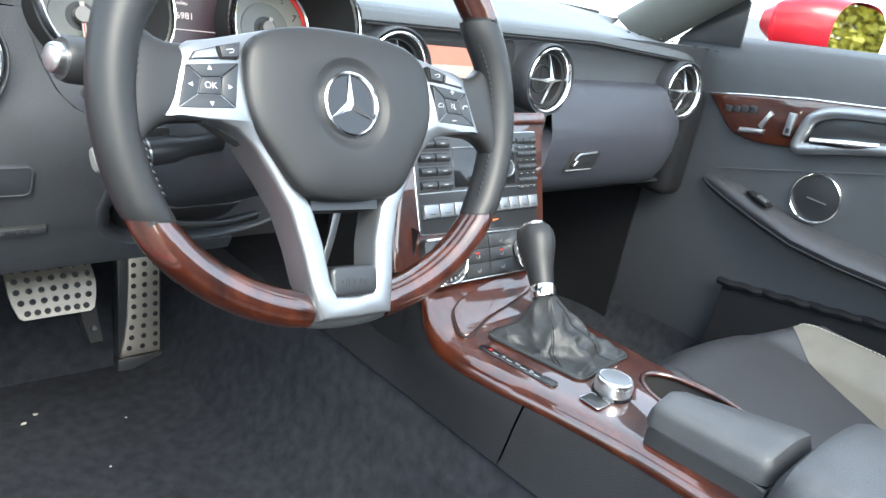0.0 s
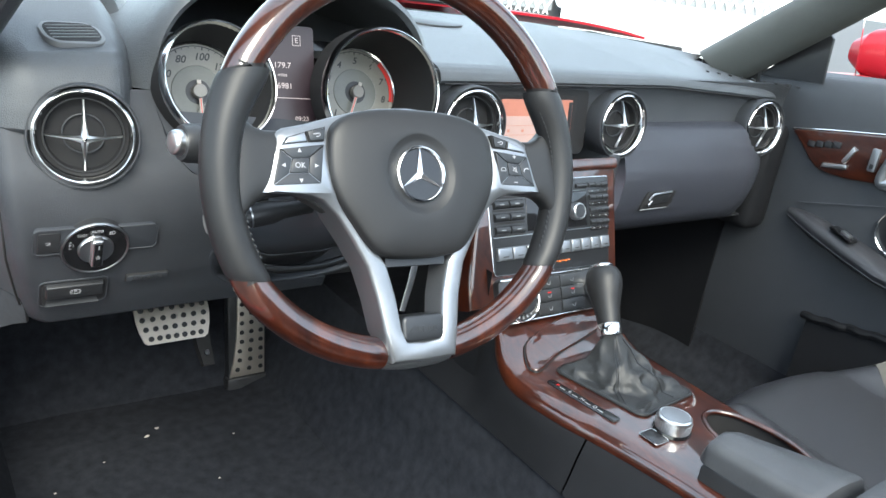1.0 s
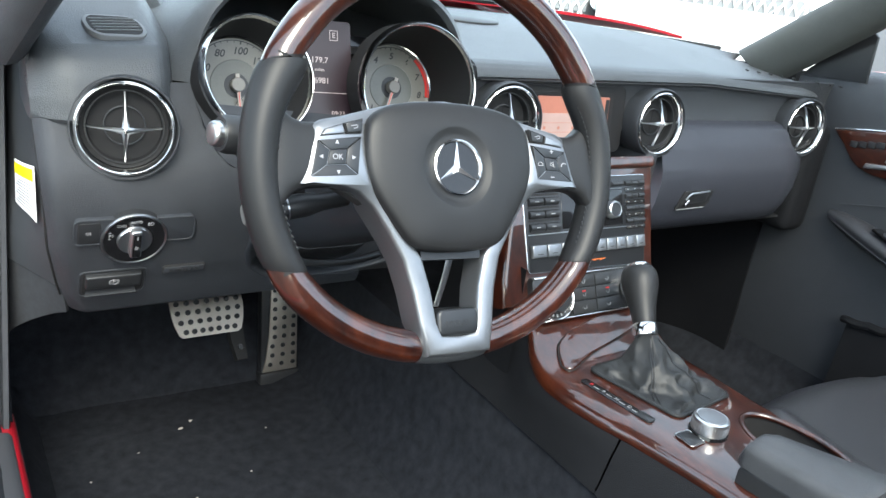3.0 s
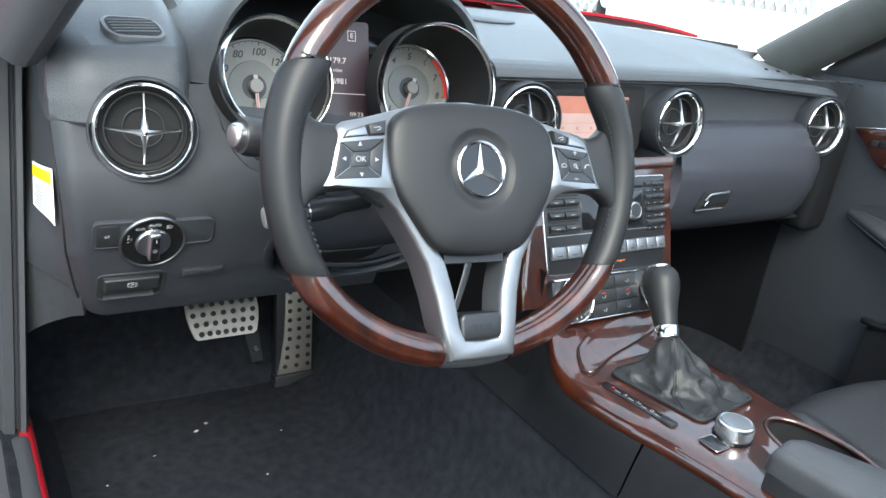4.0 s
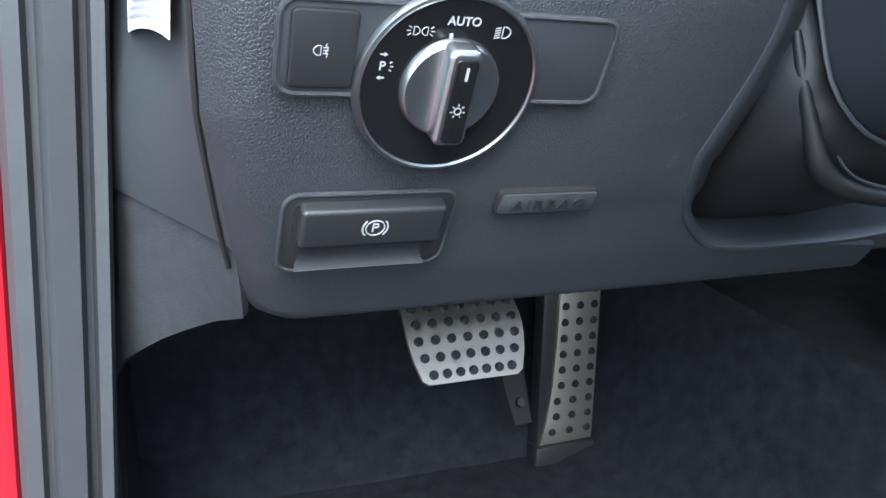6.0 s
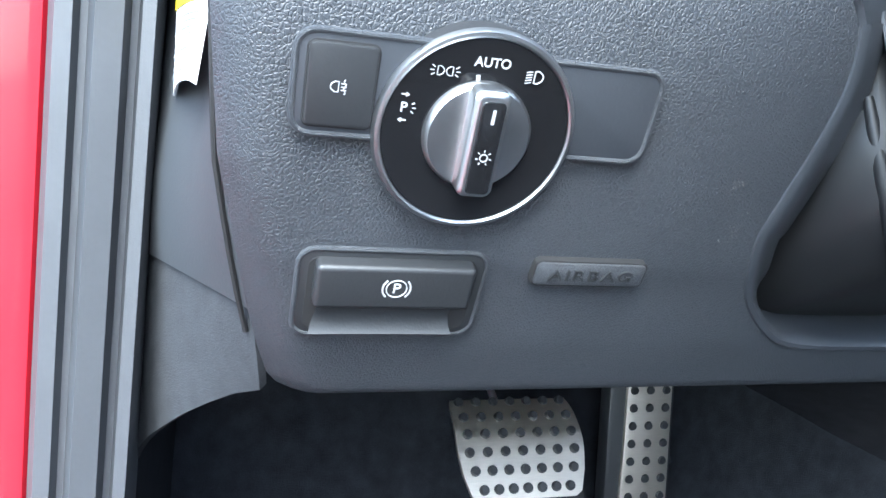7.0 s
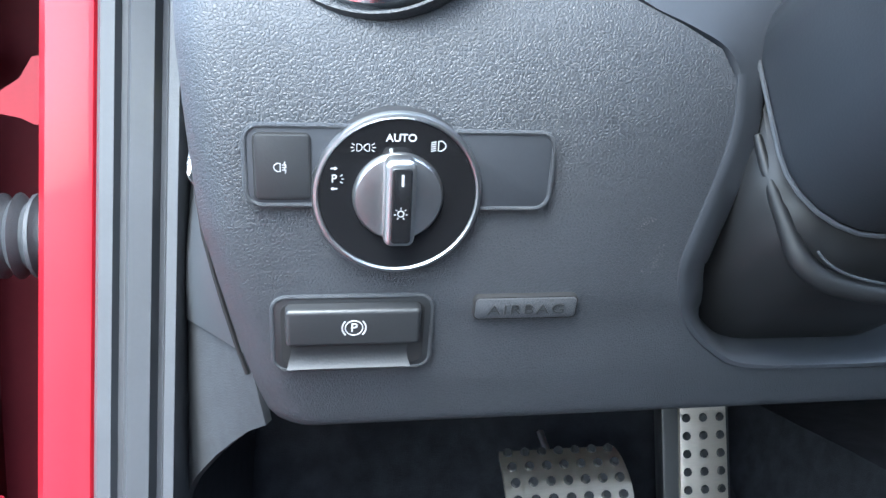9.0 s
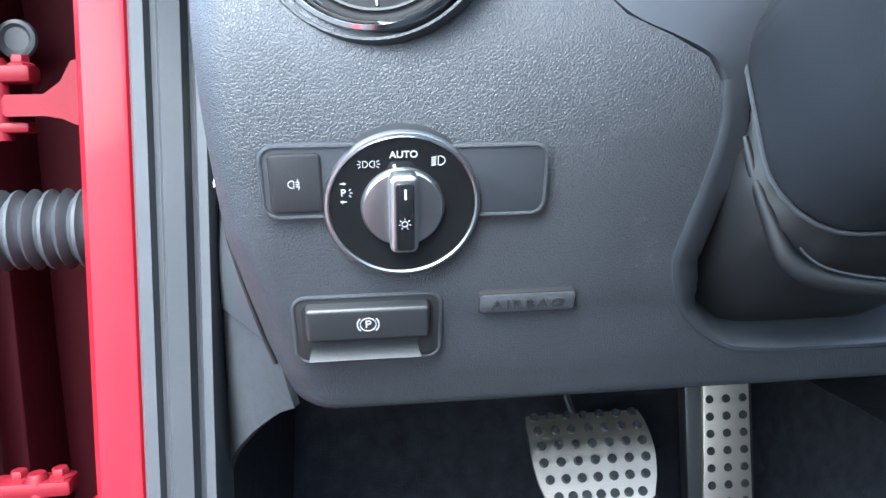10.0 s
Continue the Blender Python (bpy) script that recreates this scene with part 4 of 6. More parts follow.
stalk("indicator_stalk", (-0.528, -0.136, 0.792), (-0.39, -0.115, 0.775), 0.0170, "thick indicator stalk", SATIN, 0.93, 0.66)
part("stalk_mark", box((-0.004, -0.0004, -0.0004), (0.004, 0.0004, 0.0004), m=pose(-0.478, -0.1455, 0.786)), ICON, colm, "", True)
stalk("cruise_stalk", (-0.499, -0.142, 0.718), (-0.38, -0.150, 0.735), 0.0112, "lower control stalk", STALK_END, 0.83, 0.90)
part("column_key", box((-0.460, -0.112, 0.7215), (-0.425, -0.088, 0.7345), 0.004, 2), PLASTIC, colm, "black adjuster key", True)
part("adjuster_lever", tube([(-0.222, -0.085, 0.640), (-0.232, -0.092, 0.605), (-0.241, -0.095, 0.570)], [0.005, 0.0048, 0.004], 8, squash=0.4, up=(0, 1, 0)), SILVER_PAINT, colm, "slim steel adjuster lever", True)

# ---- air vents ----
def air_vent(m, label, proud=0.004):
    m = m @ Matrix.Diagonal((1.02, 1.02, 1.02, 1))
    v = thing("air_vent", m, label, "air vent", "round dashboard air vents")
    part("collar", revolve([(0.0490, -0.045), (0.0502, -0.014), (0.0502, -0.003), (0.0492, -0.0005), (0.0482, -0.0005), (0.0475, -0.0035), (0.0462, -0.009)], 56), PANEL, v, "dark outer collar")
    part("bezel", revolve([(0.0466, -0.012), (0.0462, -0.0050), (0.0452, -0.0012), (0.0436, 0.0), (0.0424, -0.0010), (0.0412, -0.0042), (0.0396, -0.0085), (0.0392, -0.014)], 72), CHROME, v, "polished chrome ring")
    part("bowl", revolve([(0.0394, -0.010), (0.0372, -0.0125), (0.0350, -0.0135), (0.0342, -0.0160), (0.0338, -0.0215), (0.0, -0.0225)], 56), DEEP, v, "black bowl")
    part("throat_ring", revolve([(0.0362, -0.0135), (0.0358, -0.0108), (0.0348, -0.0108), (0.0344, -0.0135)], 56), PLASTIC, v)
    part("inner_ring", revolve([(0.0196, -0.0222), (0.0194, -0.0190), (0.0188, -0.0186), (0.0184, -0.0190), (0.0182, -0.0222)], 48), TRIM_GREY, v, "thin grey inner ring")
    part("flap_line", box((-0.0002, -0.019, -0.0224), (0.0002, 0.019, -0.0215)), DEEP, v)
    for a in (0, 90, 180, 270):
        rings = []
        for t in steps(0, 1, 10):
            r = 0.002 + 0.0320 * t
            w = 0.0026 * (1 - t) ** 2.6 + 0.0010
            z = proud - 0.0028 - (proud + 0.0077) * t ** 1.25 + 0.0020 * (1 - t) ** 6
            rings.append([(r, w, z - 0.0014), (r, w * 0.35, z + 0.0008), (r, -w * 0.35, z + 0.0008), (r, -w, z - 0.0014), (r, 0, z - 0.0034)])
        part("cross_arm", loft(rings, m=pose(0, 0, 0, 0, 0, a)), SATIN, v, "slim silver arm")
    part("hub", revolve([(0, proud), (0.0016, proud - 0.0006), (0.0034, proud - 0.0038), (0.0040, proud - 0.0078), (0, proud - 0.0083)], 20), CHROME, v)
    return v


air_vent(wall_pose(-0.567, 0.002, 0.760, 3, -10), "round chrome air vent by the driver's door", 0.0103)
air_vent(wall_pose(-0.0965, 0.000, 0.769, 4, -3), "round chrome air vent beside the screen, behind the wheel")
air_vent(wall_pose(0.1885, 0.000, 0.767, 4, -1), "round chrome air vent beside the screen")
air_vent(wall_pose(0.5605, 0.000, 0.760, 4, -6), "round chrome air vent by the passenger door")

# ---- instruments ----
cluster = thing("instrument_cluster", pose(-0.326, 0.0, 0.82), "two chrome-ringed dials with a dark trip display", "instruments")
CT = 20
part("back_plate", prism(rounded(0.36, 0.16, 0.06), -0.135, -0.128, m=wall_pose(-0.326, -0.015, 0.815, CT)), GLOSS_BLACK, cluster, "", True)


def dial(hub, words, start, sweep, needle, red, tilt, yaw, deep, wide):
    """A deep tube with a chrome mouth of its own tilt, its face at the far end."""
    face_r = 0.0525
    f = wall_pose(hub[0], hub[1] + 0.008, hub[2] - 0.003, 20, -4)
    m = wall_pose(*hub, tilt, yaw) @ pose(0, 0, deep)
    k = wide / 0.068
    ring = part("dial_ring", revolve([(0.0700 * k, -0.011), (0.0699 * k, -0.008), (0.0690 * k, -0.003), (0.0674 * k, 0.0), (0.0660 * k, -0.0006), (0.0648 * k, -0.004), (0.0644 * k, -0.009)], 64, m), CHROME, cluster, "chrome dial ring", True)
    part("dial_sleeve", revolve([(0.0699 * k, -0.009), (0.0690 * k, -0.050)], 48, m), DEEP, ring, "", True)
    circle = [(math.cos(2 * math.pi * i / 56), math.sin(2 * math.pi * i / 56), 0) for i in range(56)]
    part("dial_tube", loft([[m @ Vector((0.0646 * k * x, 0.0646 * k * y, -0.007)) for x, y, _ in circle], [f @ Vector((face_r * 1.04 * x, face_r * 1.04 * y, 0.004)) for x, y, _ in circle]], cap=False), DEEP, ring, "", True)
    face = part("dial_face", revolve([(0, 0), (face_r, 0.0)], 56, f), DIAL, cluster, "pale grey dial face with black figures", True)
    part("face_rim", revolve([(face_r * 0.985, 0.0), (face_r * 0.99, 0.004), (face_r * 1.02, 0.0055), (face_r * 1.05, 0.004), (face_r * 1.05, 0.0)], 56, f), CHROME, face, "thin chrome rim", True)
    part("scale_band", revolve([(face_r * 0.945, 0.0003), (face_r * 0.945, 0.0007), (face_r * 0.965, 0.0007), (face_r * 0.965, 0.0003)], 56, f, sweep, start - sweep), SATIN_BLACK, face, "", True)
    part("dial_centre", revolve([(0, 0.001), (0.0285, 0.001), (0.0292, 0.0)], 48, f), DIAL_IN, face, "", True)
    part("dial_well", revolve([(0, 0.0014), (0.0135, 0.0014), (0.0138, 0.0008)], 32, f), SATIN_BLACK, face, "", True)
    n = len(words)
    for i, w in enumerate(words):
        a = radians(start - sweep * i / (n - 1))
        part("figure", letters(w, 0.0112, f @ pose(0.0388 * math.cos(a), 0.0388 * math.sin(a), 0.0006), 0.0001, 0.25, 1.0, 1.0, 0.00022), SATIN_BLACK, face, "", True)
    for i in range(4 * (n - 1) + 1):
        a = start - sweep * i / (4 * (n - 1))
        big = i % 4 == 0
        part("tick", box((0.0462 if big else 0.0476, -0.0007 if big else -0.0004, 0.0004), (0.0500, 0.0007 if big else 0.0004, 0.0009), m=f @ pose(0, 0, 0, 0, 0, a)), SATIN_BLACK, face, "", True)
    if red:
        part("red_zone", revolve([(0.0478, 0.0008), (0.0478, 0.0013), (0.0512, 0.0013), (0.0512, 0.0008)], 16, f, sweep / (n - 1) * 1.75, start - sweep), RED_MARK, face, "", True)
    else:
        part("sub_dial", revolve([(0, 0.0018), (0.0150, 0.0018), (0.0154, 0.0)], 32, f @ pose(0.012, -0.027, 0)), DIAL, face, "", True)
        part("sub_rim", revolve([(0.0150, 0.0), (0.0150, 0.0023), (0.0156, 0.0023), (0.0156, 0)], 32, f @ pose(0.012, -0.027, 0)), SATIN_BLACK, face, "", True)
        for a in (30, 75, 120, 165):
            part("tick", box((0.0120, -0.0004, 0.0018), (0.0148, 0.0004, 0.0023), m=f @ pose(0.012, -0.027, 0, 0, 0, a)), SATIN_BLACK, face, "", True)
    nd = part("needle", prism([(-0.012, -0.0022), (0.042, -0.0012), (0.042, 0.0012), (-0.012, 0.0022)], 0.008, 0.0092, m=f @ pose(0, 0, 0, 0, 0, needle)), STITCH, cluster, "slim pale needle", True)
    part("needle_line", box((-0.008, -0.0004, 0.0092), (0.041, 0.0004, 0.0095), m=f @ pose(0, 0, 0, 0, 0, needle)), RED_MARK, nd, "", True)
    part("needle_cap", revolve([(0, 0.011), (0.0072, 0.011), (0.0080, 0.009), (0.0080, 0.002)], 28, f), STALK_END, nd, "", True)


dial((-0.434, 0.067, 0.794), ["20", "40", "60", "80", "100", "120", "140", "160"], 222, 246, -88, False, 23, 8, 0.055, 0.064)
dial((-0.236, 0.067, 0.797), ["1", "2", "3", "4", "5", "6", "7", "8"], 222, 234, -112, True, 11, -6, 0.078, 0.0725)
dm = wall_pose(-0.333, 0.079, 0.811, CT, -8)
disp = part("trip_display", prism(rounded(0.078, 0.118, 0.004), -0.002, 0.001, m=dm), DISPLAY, cluster, "dark trip display with white figures", True)
for body, size, x, y in (("179.7", 0.0095, 0.0, 0.012), ("miles", 0.0055, 0.0, 0.001), ("56981", 0.0095, 0.0, -0.012), ("56°F", 0.0075, -0.022, -0.050), ("09:23", 0.0075, 0.022, -0.050), ("E", 0.0085, 0.018, 0.042)):
    part("figure", letters(body, size, dm @ pose(x, y, 0.0013), 0.0001), DISPLAY_INK, disp, "", True)
part("figure", box((-0.034, -0.0262, 0.0011), (0.034, -0.0255, 0.0014), m=dm), DISPLAY_INK, disp, "", True)
for a, b in (((0.013, 0.036), (0.023, 0.0366)), ((0.013, 0.0474), (0.023, 0.048)), ((0.013, 0.036), (0.0136, 0.048)), ((0.0224, 0.036), (0.023, 0.048))):
    part("figure_frame", box((*a, 0.0011), (*b, 0.0014), m=dm), DISPLAY_INK, disp, "", True)

# ---- light switch ----
LS = wall_pose(-0.5580, 0.0095, 0.6440, -20) @ Matrix.Diagonal((1.035, 1.035, 1.0, 1))
light = thing("light_switch", LS, "round headlamp switch with a silver rotary knob", "light switch")
for cx, w, cy in ((-0.0305, 0.048, 0.0106), (0.0335, 0.0490, 0.0090)):
    part("panel_lip", tube([(x, y, 0.0003) for x, y in rounded(w + 0.0016, 0.0302, 0.0058, 6, cx, cy)], 0.0010, 8, True), LEATHER, light)
    part("panel", prism(rounded(w, 0.0286, 0.005, 6, cx, cy), -0.006, 0.0006, 0.0003), TRIM_DARK, light, "smooth black blank panel")
part("key_gap", prism(rounded(0.0208, 0.0256, 0.0026, 5, -0.0420, 0.0104), -0.001, 0.0009, 0.0002), DEEP, light)
fog = part("fog_key", prism(rounded(0.0198, 0.0246, 0.002, cx=-0.0420, cy=0.0104), 0.0, 0.0017, 0.0007), PLASTIC, light, "black fog lamp key")
part("ring_base", revolve([(0.0316, -0.008), (0.0316, 0.0012)], 48), PLASTIC, light)
part("ring", revolve([(0.0314, 0.0008), (0.0319, 0.0010), (0.0318, 0.0022), (0.0312, 0.0035), (0.0302, 0.0037), (0.0295, 0.0032), (0.0292, 0.002)], 64), RING, light, "satin silver ring")
part("disc", revolve([(0, 0.003), (0.0292, 0.003), (0.0294, 0.0)], 48), GLOSS_BLACK, light, "glossy black disc with white symbols")
knob = part("knob", revolve([(0.0170, 0.003), (0.0168, 0.0048), (0.0158, 0.0062), (0.012, 0.0066), (0, 0.0066)], 48), SATIN, light, "silver rotary knob")
grip = [(x, y) for x, y in rounded(0.0115, 0.0335, 0.003, cx=0.0, cy=-0.0002)]
part("grip", prism(grip, 0.005, 0.0125, 0.0020, 3), SATIN, knob, "raised silver grip bar")
part("grip_inlay", prism(rounded(0.0074, 0.0290, 0.0015, cx=0.0004, cy=-0.0008), 0.0120, 0.0130, 0.0004), GLOSS_BLACK, knob)
part("pointer", box((-0.0001, 0.0072, 0.0129), (0.0008, 0.0116, 0.0133), m=at(0.0002, 0)), ICON, knob)
part("lamp_symbol", revolve([(0.0010, 0.0129), (0.0010, 0.0133), (0.0013, 0.0133), (0.0013, 0.0129)], 20, at(0.0002, -0.0033)), ICON, knob)
for a in range(-60, 241, 50):
    part("lamp_ray", box((0.0018, -0.00014, 0.0129), (0.0025, 0.00014, 0.0133), m=pose(0.0002, -0.0033, 0, 0, 0, a)), ICON, knob)
part("auto_word", letters("AUTO", 0.0040, pose(0.0006, 0.0222, 0.0031), 0.00015, bold=0.00004), ICON, light)
part("pointer_nick", box((-0.0006, 0.0168, 0.0030), (0.0006, 0.0186, 0.0034), m=pose(0, 0, 0, 0, 0, 10)), GREY_MARK, light)


def lamp_icon(cx, cy, face, rays, parent, z, size=1.0, slant=0.0):
    """A D-shaped lamp outline; face: 1 when its beam goes right, -1 left; rays: heights of the beam's lines."""
    pts = [(-0.0007, 0.0016), (0.0004, 0.0016), (0.0014, 0.0009), (0.0017, 0.0), (0.0014, -0.0009), (0.0004, -0.0016), (-0.0007, -0.0016)]
    part("lamp_symbol", tube([(cx - face * x * size, cy + y * size, z) for x, y in pts], 0.00020 * size, 5, True), ICON, parent)
    for y in rays:
        part("lamp_symbol", box((0, -0.00015, -0.0001), (0.0017 * size, 0.00015, 0.0001), m=pose(cx + face * 0.0014 * size, cy + y * size, z, 0, 0, slant if face > 0 else 180 - slant)), ICON, parent)


lamp_icon(0.0150, 0.0194, -1, (-0.0014, -0.0007, 0.0, 0.0007, 0.0014), light, 0.0032, 1.15, -12)
for s in (-1, 1):
    lamp_icon(-0.0132 + s * 0.0017, 0.0186, s, (), light, 0.0032, 0.82)
    for a in (-32, 0, 32):
        part("lamp_symbol", box((0.0016, -0.00014, -0.0001), (0.0028, 0.00014, 0.0001), m=pose(-0.0132 + s * 0.0017, 0.0186, 0.0032, 0, 0, a if s > 0 else 180 + a)), ICON, light)
part("p_word", letters("P", 0.0042, pose(-0.0236, 0.0066, 0.0031), 0.00015, bold=0.00004), ICON, light)
for y, d in ((0.0106, 1), (0.0028, -1)):
    part("p_arrow", prism([(-0.0236 + d * x, y + v) for x, v in ((-0.0012, -0.0002), (0.0002, -0.0002), (0.0002, -0.0007), (0.0013, 0.0), (0.0002, 0.0007), (0.0002, 0.0002), (-0.0012, 0.0002))][::d], 0.003, 0.0033), ICON, light)
for a in (-35, 0, 35):
    part("p_ray", box((0.0018, -0.00014, 0.003), (0.0028, 0.00014, 0.0033), m=pose(-0.0228, 0.0066, 0, 0, 0, a)), ICON, light)
lamp_icon(-0.0434, 0.0104, 1, (-0.0010, 0.0, 0.0010), fog, 0.0018, 0.95)
part("fog_bar", tube([(-0.0410 + 0.0003 * math.sin(k * 1.6), 0.0082 + 0.00055 * k, 0.0018) for k in range(9)], 0.00018, 5), ICON, fog)

# ---- parking brake release ----
PB = wall_pose(-0.5742, 0.0370, 0.5845, -25)
brake_rel = thing("parking_brake_handle", PB, "black parking brake release handle in a recess", "brake handle")
part("frame_lip", tube([(x, y, 0.0002) for x, y in rounded(0.0670, 0.0372, 0.0062, 6)], 0.0010, 8, True), LEATHER, brake_rel)
part("frame", prism(rounded(0.0660, 0.0362, 0.0058), -0.012, 0.0006, 0.0004), PLASTIC, brake_rel)
part("recess", prism(rounded(0.0600, 0.0310, 0.004), 0.0, 0.0012), DEEP, brake_rel)
part("scoop", loft([[(-0.0250, -0.0030, 0.0014), (-0.0100, -0.0030, 0.0014), (0.0100, -0.0030, 0.0014), (0.0240, -0.0030, 0.0014)], [(-0.0262, -0.0085, 0.0016), (-0.0100, -0.0085, 0.0014), (0.0100, -0.0085, 0.0014), (0.0230, -0.0085, 0.0016)],
                    [(-0.0272, -0.0125, 0.0026), (-0.0100, -0.0125, 0.0024), (0.0100, -0.0125, 0.0024), (0.0236, -0.0125, 0.0026)], [(-0.0280, -0.0150, 0.0052), (-0.0100, -0.0150, 0.0050), (0.0100, -0.0150, 0.0050), (0.0246, -0.0150, 0.0052)]], closed=False), PLASTIC, brake_rel, "grey finger scoop")
flap = part("flap", prism(rounded(0.0560, 0.0180, 0.002, cx=0.0, cy=0.0066), 0.0008, 0.0068, 0.0026, 4), PLASTIC, brake_rel, "black pull flap with a white park symbol")
part("park_word", letters("P", 0.0058, pose(0.0, 0.0072, 0.0069), 0.00015, bold=0.00005), ICON, flap)
part("park_ring", revolve([(0.0034, 0.0066), (0.0034, 0.0071), (0.0038, 0.0071), (0.0038, 0.0066)], 28, at(0.0, 0.0072)), ICON, flap)
for s in (0, 180):
    part("park_arc", revolve([(0.0046, 0.0066), (0.0046, 0.0071), (0.0052, 0.0071), (0.0052, 0.0066)], 10, at(0.0, 0.0072), 90, s - 45), ICON, flap)
# raised airbag word on the knee panel
ab = thing("airbag_plate", wall_pose(-0.5005, 0.0300, 0.5950, -25, 0), "small raised plate with airbag lettering on the knee panel", "airbag plate")
part("plate_gap", prism(rounded(0.0460, 0.0114, 0.0026), -0.004, 0.0007, 0.0002), DEEP, ab)
part("plate", prism(rounded(0.0445, 0.0100, 0.002), -0.004, 0.0014, 0.0006), LEATHER, ab)
part("raised_letters", letters("AIRBAG", 0.0066, pose(0, -0.0002, 0.0016), 0.0006, 0, 1.3, 1.2), PLASTIC, ab)

# specks of dust on the leather
rnd = random.Random(9)
bm = bmesh.new()
for cx, cz, n, spread in ((-0.452, 0.632, 26, 0.0032), (-0.445, 0.615, 34, 0.0032), (-0.430, 0.598, 8, 0.0025)):
    for i in range(n):
        x, z = rnd.gauss(cx, spread * 0.7), rnd.gauss(cz, spread)
        r = rnd.uniform(0.00012, 0.00042)
        mm = Matrix.Translation((x, knee_y(z) + 0.012 * (x + 0.53) ** 2 - 0.0004, z)) @ Matrix.Diagonal((1, 0.3, rnd.uniform(0.5, 1.2), 1))
        bmesh.ops.create_icosphere(bm, subdivisions=1, radius=r, matrix=mm)
solo("dust", bm, DUST, "pale specks of dust on the knee panel leather", "dust", "stuff", at=(-0.447, 0.02, 0.615))

# warning label on the end of the dashboard
lab = thing("warning_label", pose(-0.645, 0.1, 0.66), "white paper label with a yellow band on the dash end", "label")
LQ = [Vector((-0.6495, 0.132, 0.696)), Vector((-0.6350, 0.100, 0.696)), Vector((-0.6405, 0.052, 0.657)), Vector((-0.6505, 0.138, 0.646))]


def label_point(u, v):
    p = LQ[0].lerp(LQ[1], u).lerp(LQ[3].lerp(LQ[2], u), v)
    p.z -= 0.006 * u ** 4 * v
    p.x -= 0.0022 + 0.002 * math.sin(math.pi * u)
    return p


part("paper", sheet(label_point, steps(0, 1, 10), steps(0, 1, 12), 0.0006), PAPER, lab, "", True)
part("yellow_band", sheet(lambda u, v: label_point(u, v) + Vector((-0.0007, -0.0003, 0)), steps(0.04, 0.96, 8), steps(0.06, 0.30, 4), 0.0002), YELLOW, lab, "", True)
for i in range(9):
    v = 0.38 + 0.062 * i
    part("text_bar", sheet(lambda u, w: label_point(u, w) + Vector((-0.0007, -0.0003, 0)), steps(0.30 - 0.08 * (i % 3), 0.92, 5), [v, v + 0.028], 0.0001), GREY_MARK, lab, "", True)

# ---- screen between the vents ----
scr = thing("map_screen", wall_pose(0.034, 0.030, 0.765, 6), "dashboard screen showing an orange map page", "screen")
part("surround", prism(rounded(0.205, 0.098, 0.012, cx=0.0, cy=0.002), -0.008, 0.001, 0.002), DEEP, scr, "black frame")
part("hollow", prism(rounded(0.150, 0.078, 0.004, cx=0.002), 0.0, 0.002), DEEP, scr)
pane = part("pane", prism(rounded(0.134, 0.066, 0.002), 0.001, 0.004), SCREEN, scr, "salmon orange picture")
part("page", box((-0.066, -0.029, 0.004), (0.058, 0.010, 0.0046)), SCREEN_B, pane, "pale list area")
for y in (-0.003, -0.016):
    part("list_line", box((-0.066, y - 0.0003, 0.0046), (0.058, y + 0.0003, 0.0049)), SCREEN, pane)
part("caption_bar", box((-0.064, -0.0325, 0.004), (0.060, -0.0290, 0.0046)), SATIN_BLACK, pane)
for i in range(4):
    part("list_mark", box((-0.054 + 0.026 * i, -0.012, 0.0046), (-0.050 + 0.026 * i, -0.008, 0.0049)), SCREEN, pane)
part("side_bar", box((0.0595, -0.028, 0.004), (0.066, 0.030, 0.0047)), SATIN_BLACK, pane)

# ---- centre stack ----
SM = wall_pose(0.025, -0.030, 0.715, 22)
stack = thing("centre_stack", SM, "centre stack framed in dark wood with rows of black keys", "centre stack")
frame_pts = [(0.122, 0.010), (-0.124, 0.010), (-0.132, 0.0), (-0.140, -0.060), (-0.158, -0.140), (-0.160, -0.176), (0.112, -0.176), (0.128, 0.0)]
part("wood_frame", prism(frame_pts, -0.05, 0.0, 0.006, 3), WOOD, stack, "glossy dark wood surround")
part("top_lip", prism(rounded(0.252, 0.0165, 0.006, cx=0.0, cy=0.004), -0.004, 0.0075, 0.004, 4), WOOD, stack, "glossy wood lip")


def soft(points, n=4):
    """An outline with its corners rounded off."""
    out = []
    for i, p in enumerate(points):
        a, b, c = Vector(points[i - 1]), Vector(p), Vector(points[(i + 1) % len(points)])
        p0, p1 = b + (a - b).normalized() * 0.006, b + (c - b).normalized() * 0.006
        for t in steps(0, 1, n):
            q = p0.lerp(b, t).lerp(b.lerp(p1, t), t)
            out.append((q.x, q.y))
    return out


FACE = [(-0.120, -0.013), (-0.119, -0.136), (0.096, -0.142), (0.108, -0.013)]
part("face_edge", prism(soft(FACE), -0.002, 0.0016, 0.0008), CHROME, stack, "thin bright edge round the radio")
part("radio_face", prism(soft([(x * 0.99 - 0.0001, -0.076 + (y + 0.076) * 0.982) for x, y in FACE]), -0.002, 0.0030, 0.0012), SATIN_BLACK, stack, "black radio face")
part("display_slot", prism([(-0.056, -0.0335), (-0.056, -0.0815), (0.0565, -0.0825), (0.0590, -0.0335)], 0.002, 0.0036, 0.0006), GLOSS_BLACK, stack, "glossy black panel between the keys")
part("slot_line", box((-0.116, -0.0866, 0.0026), (0.099, -0.0852, 0.0042), 0.0005, 1), RING, stack)
part("slot_line", box((-0.056, -0.0325, 0.0026), (0.058, -0.0312, 0.0042), 0.0005, 1), RING, stack)


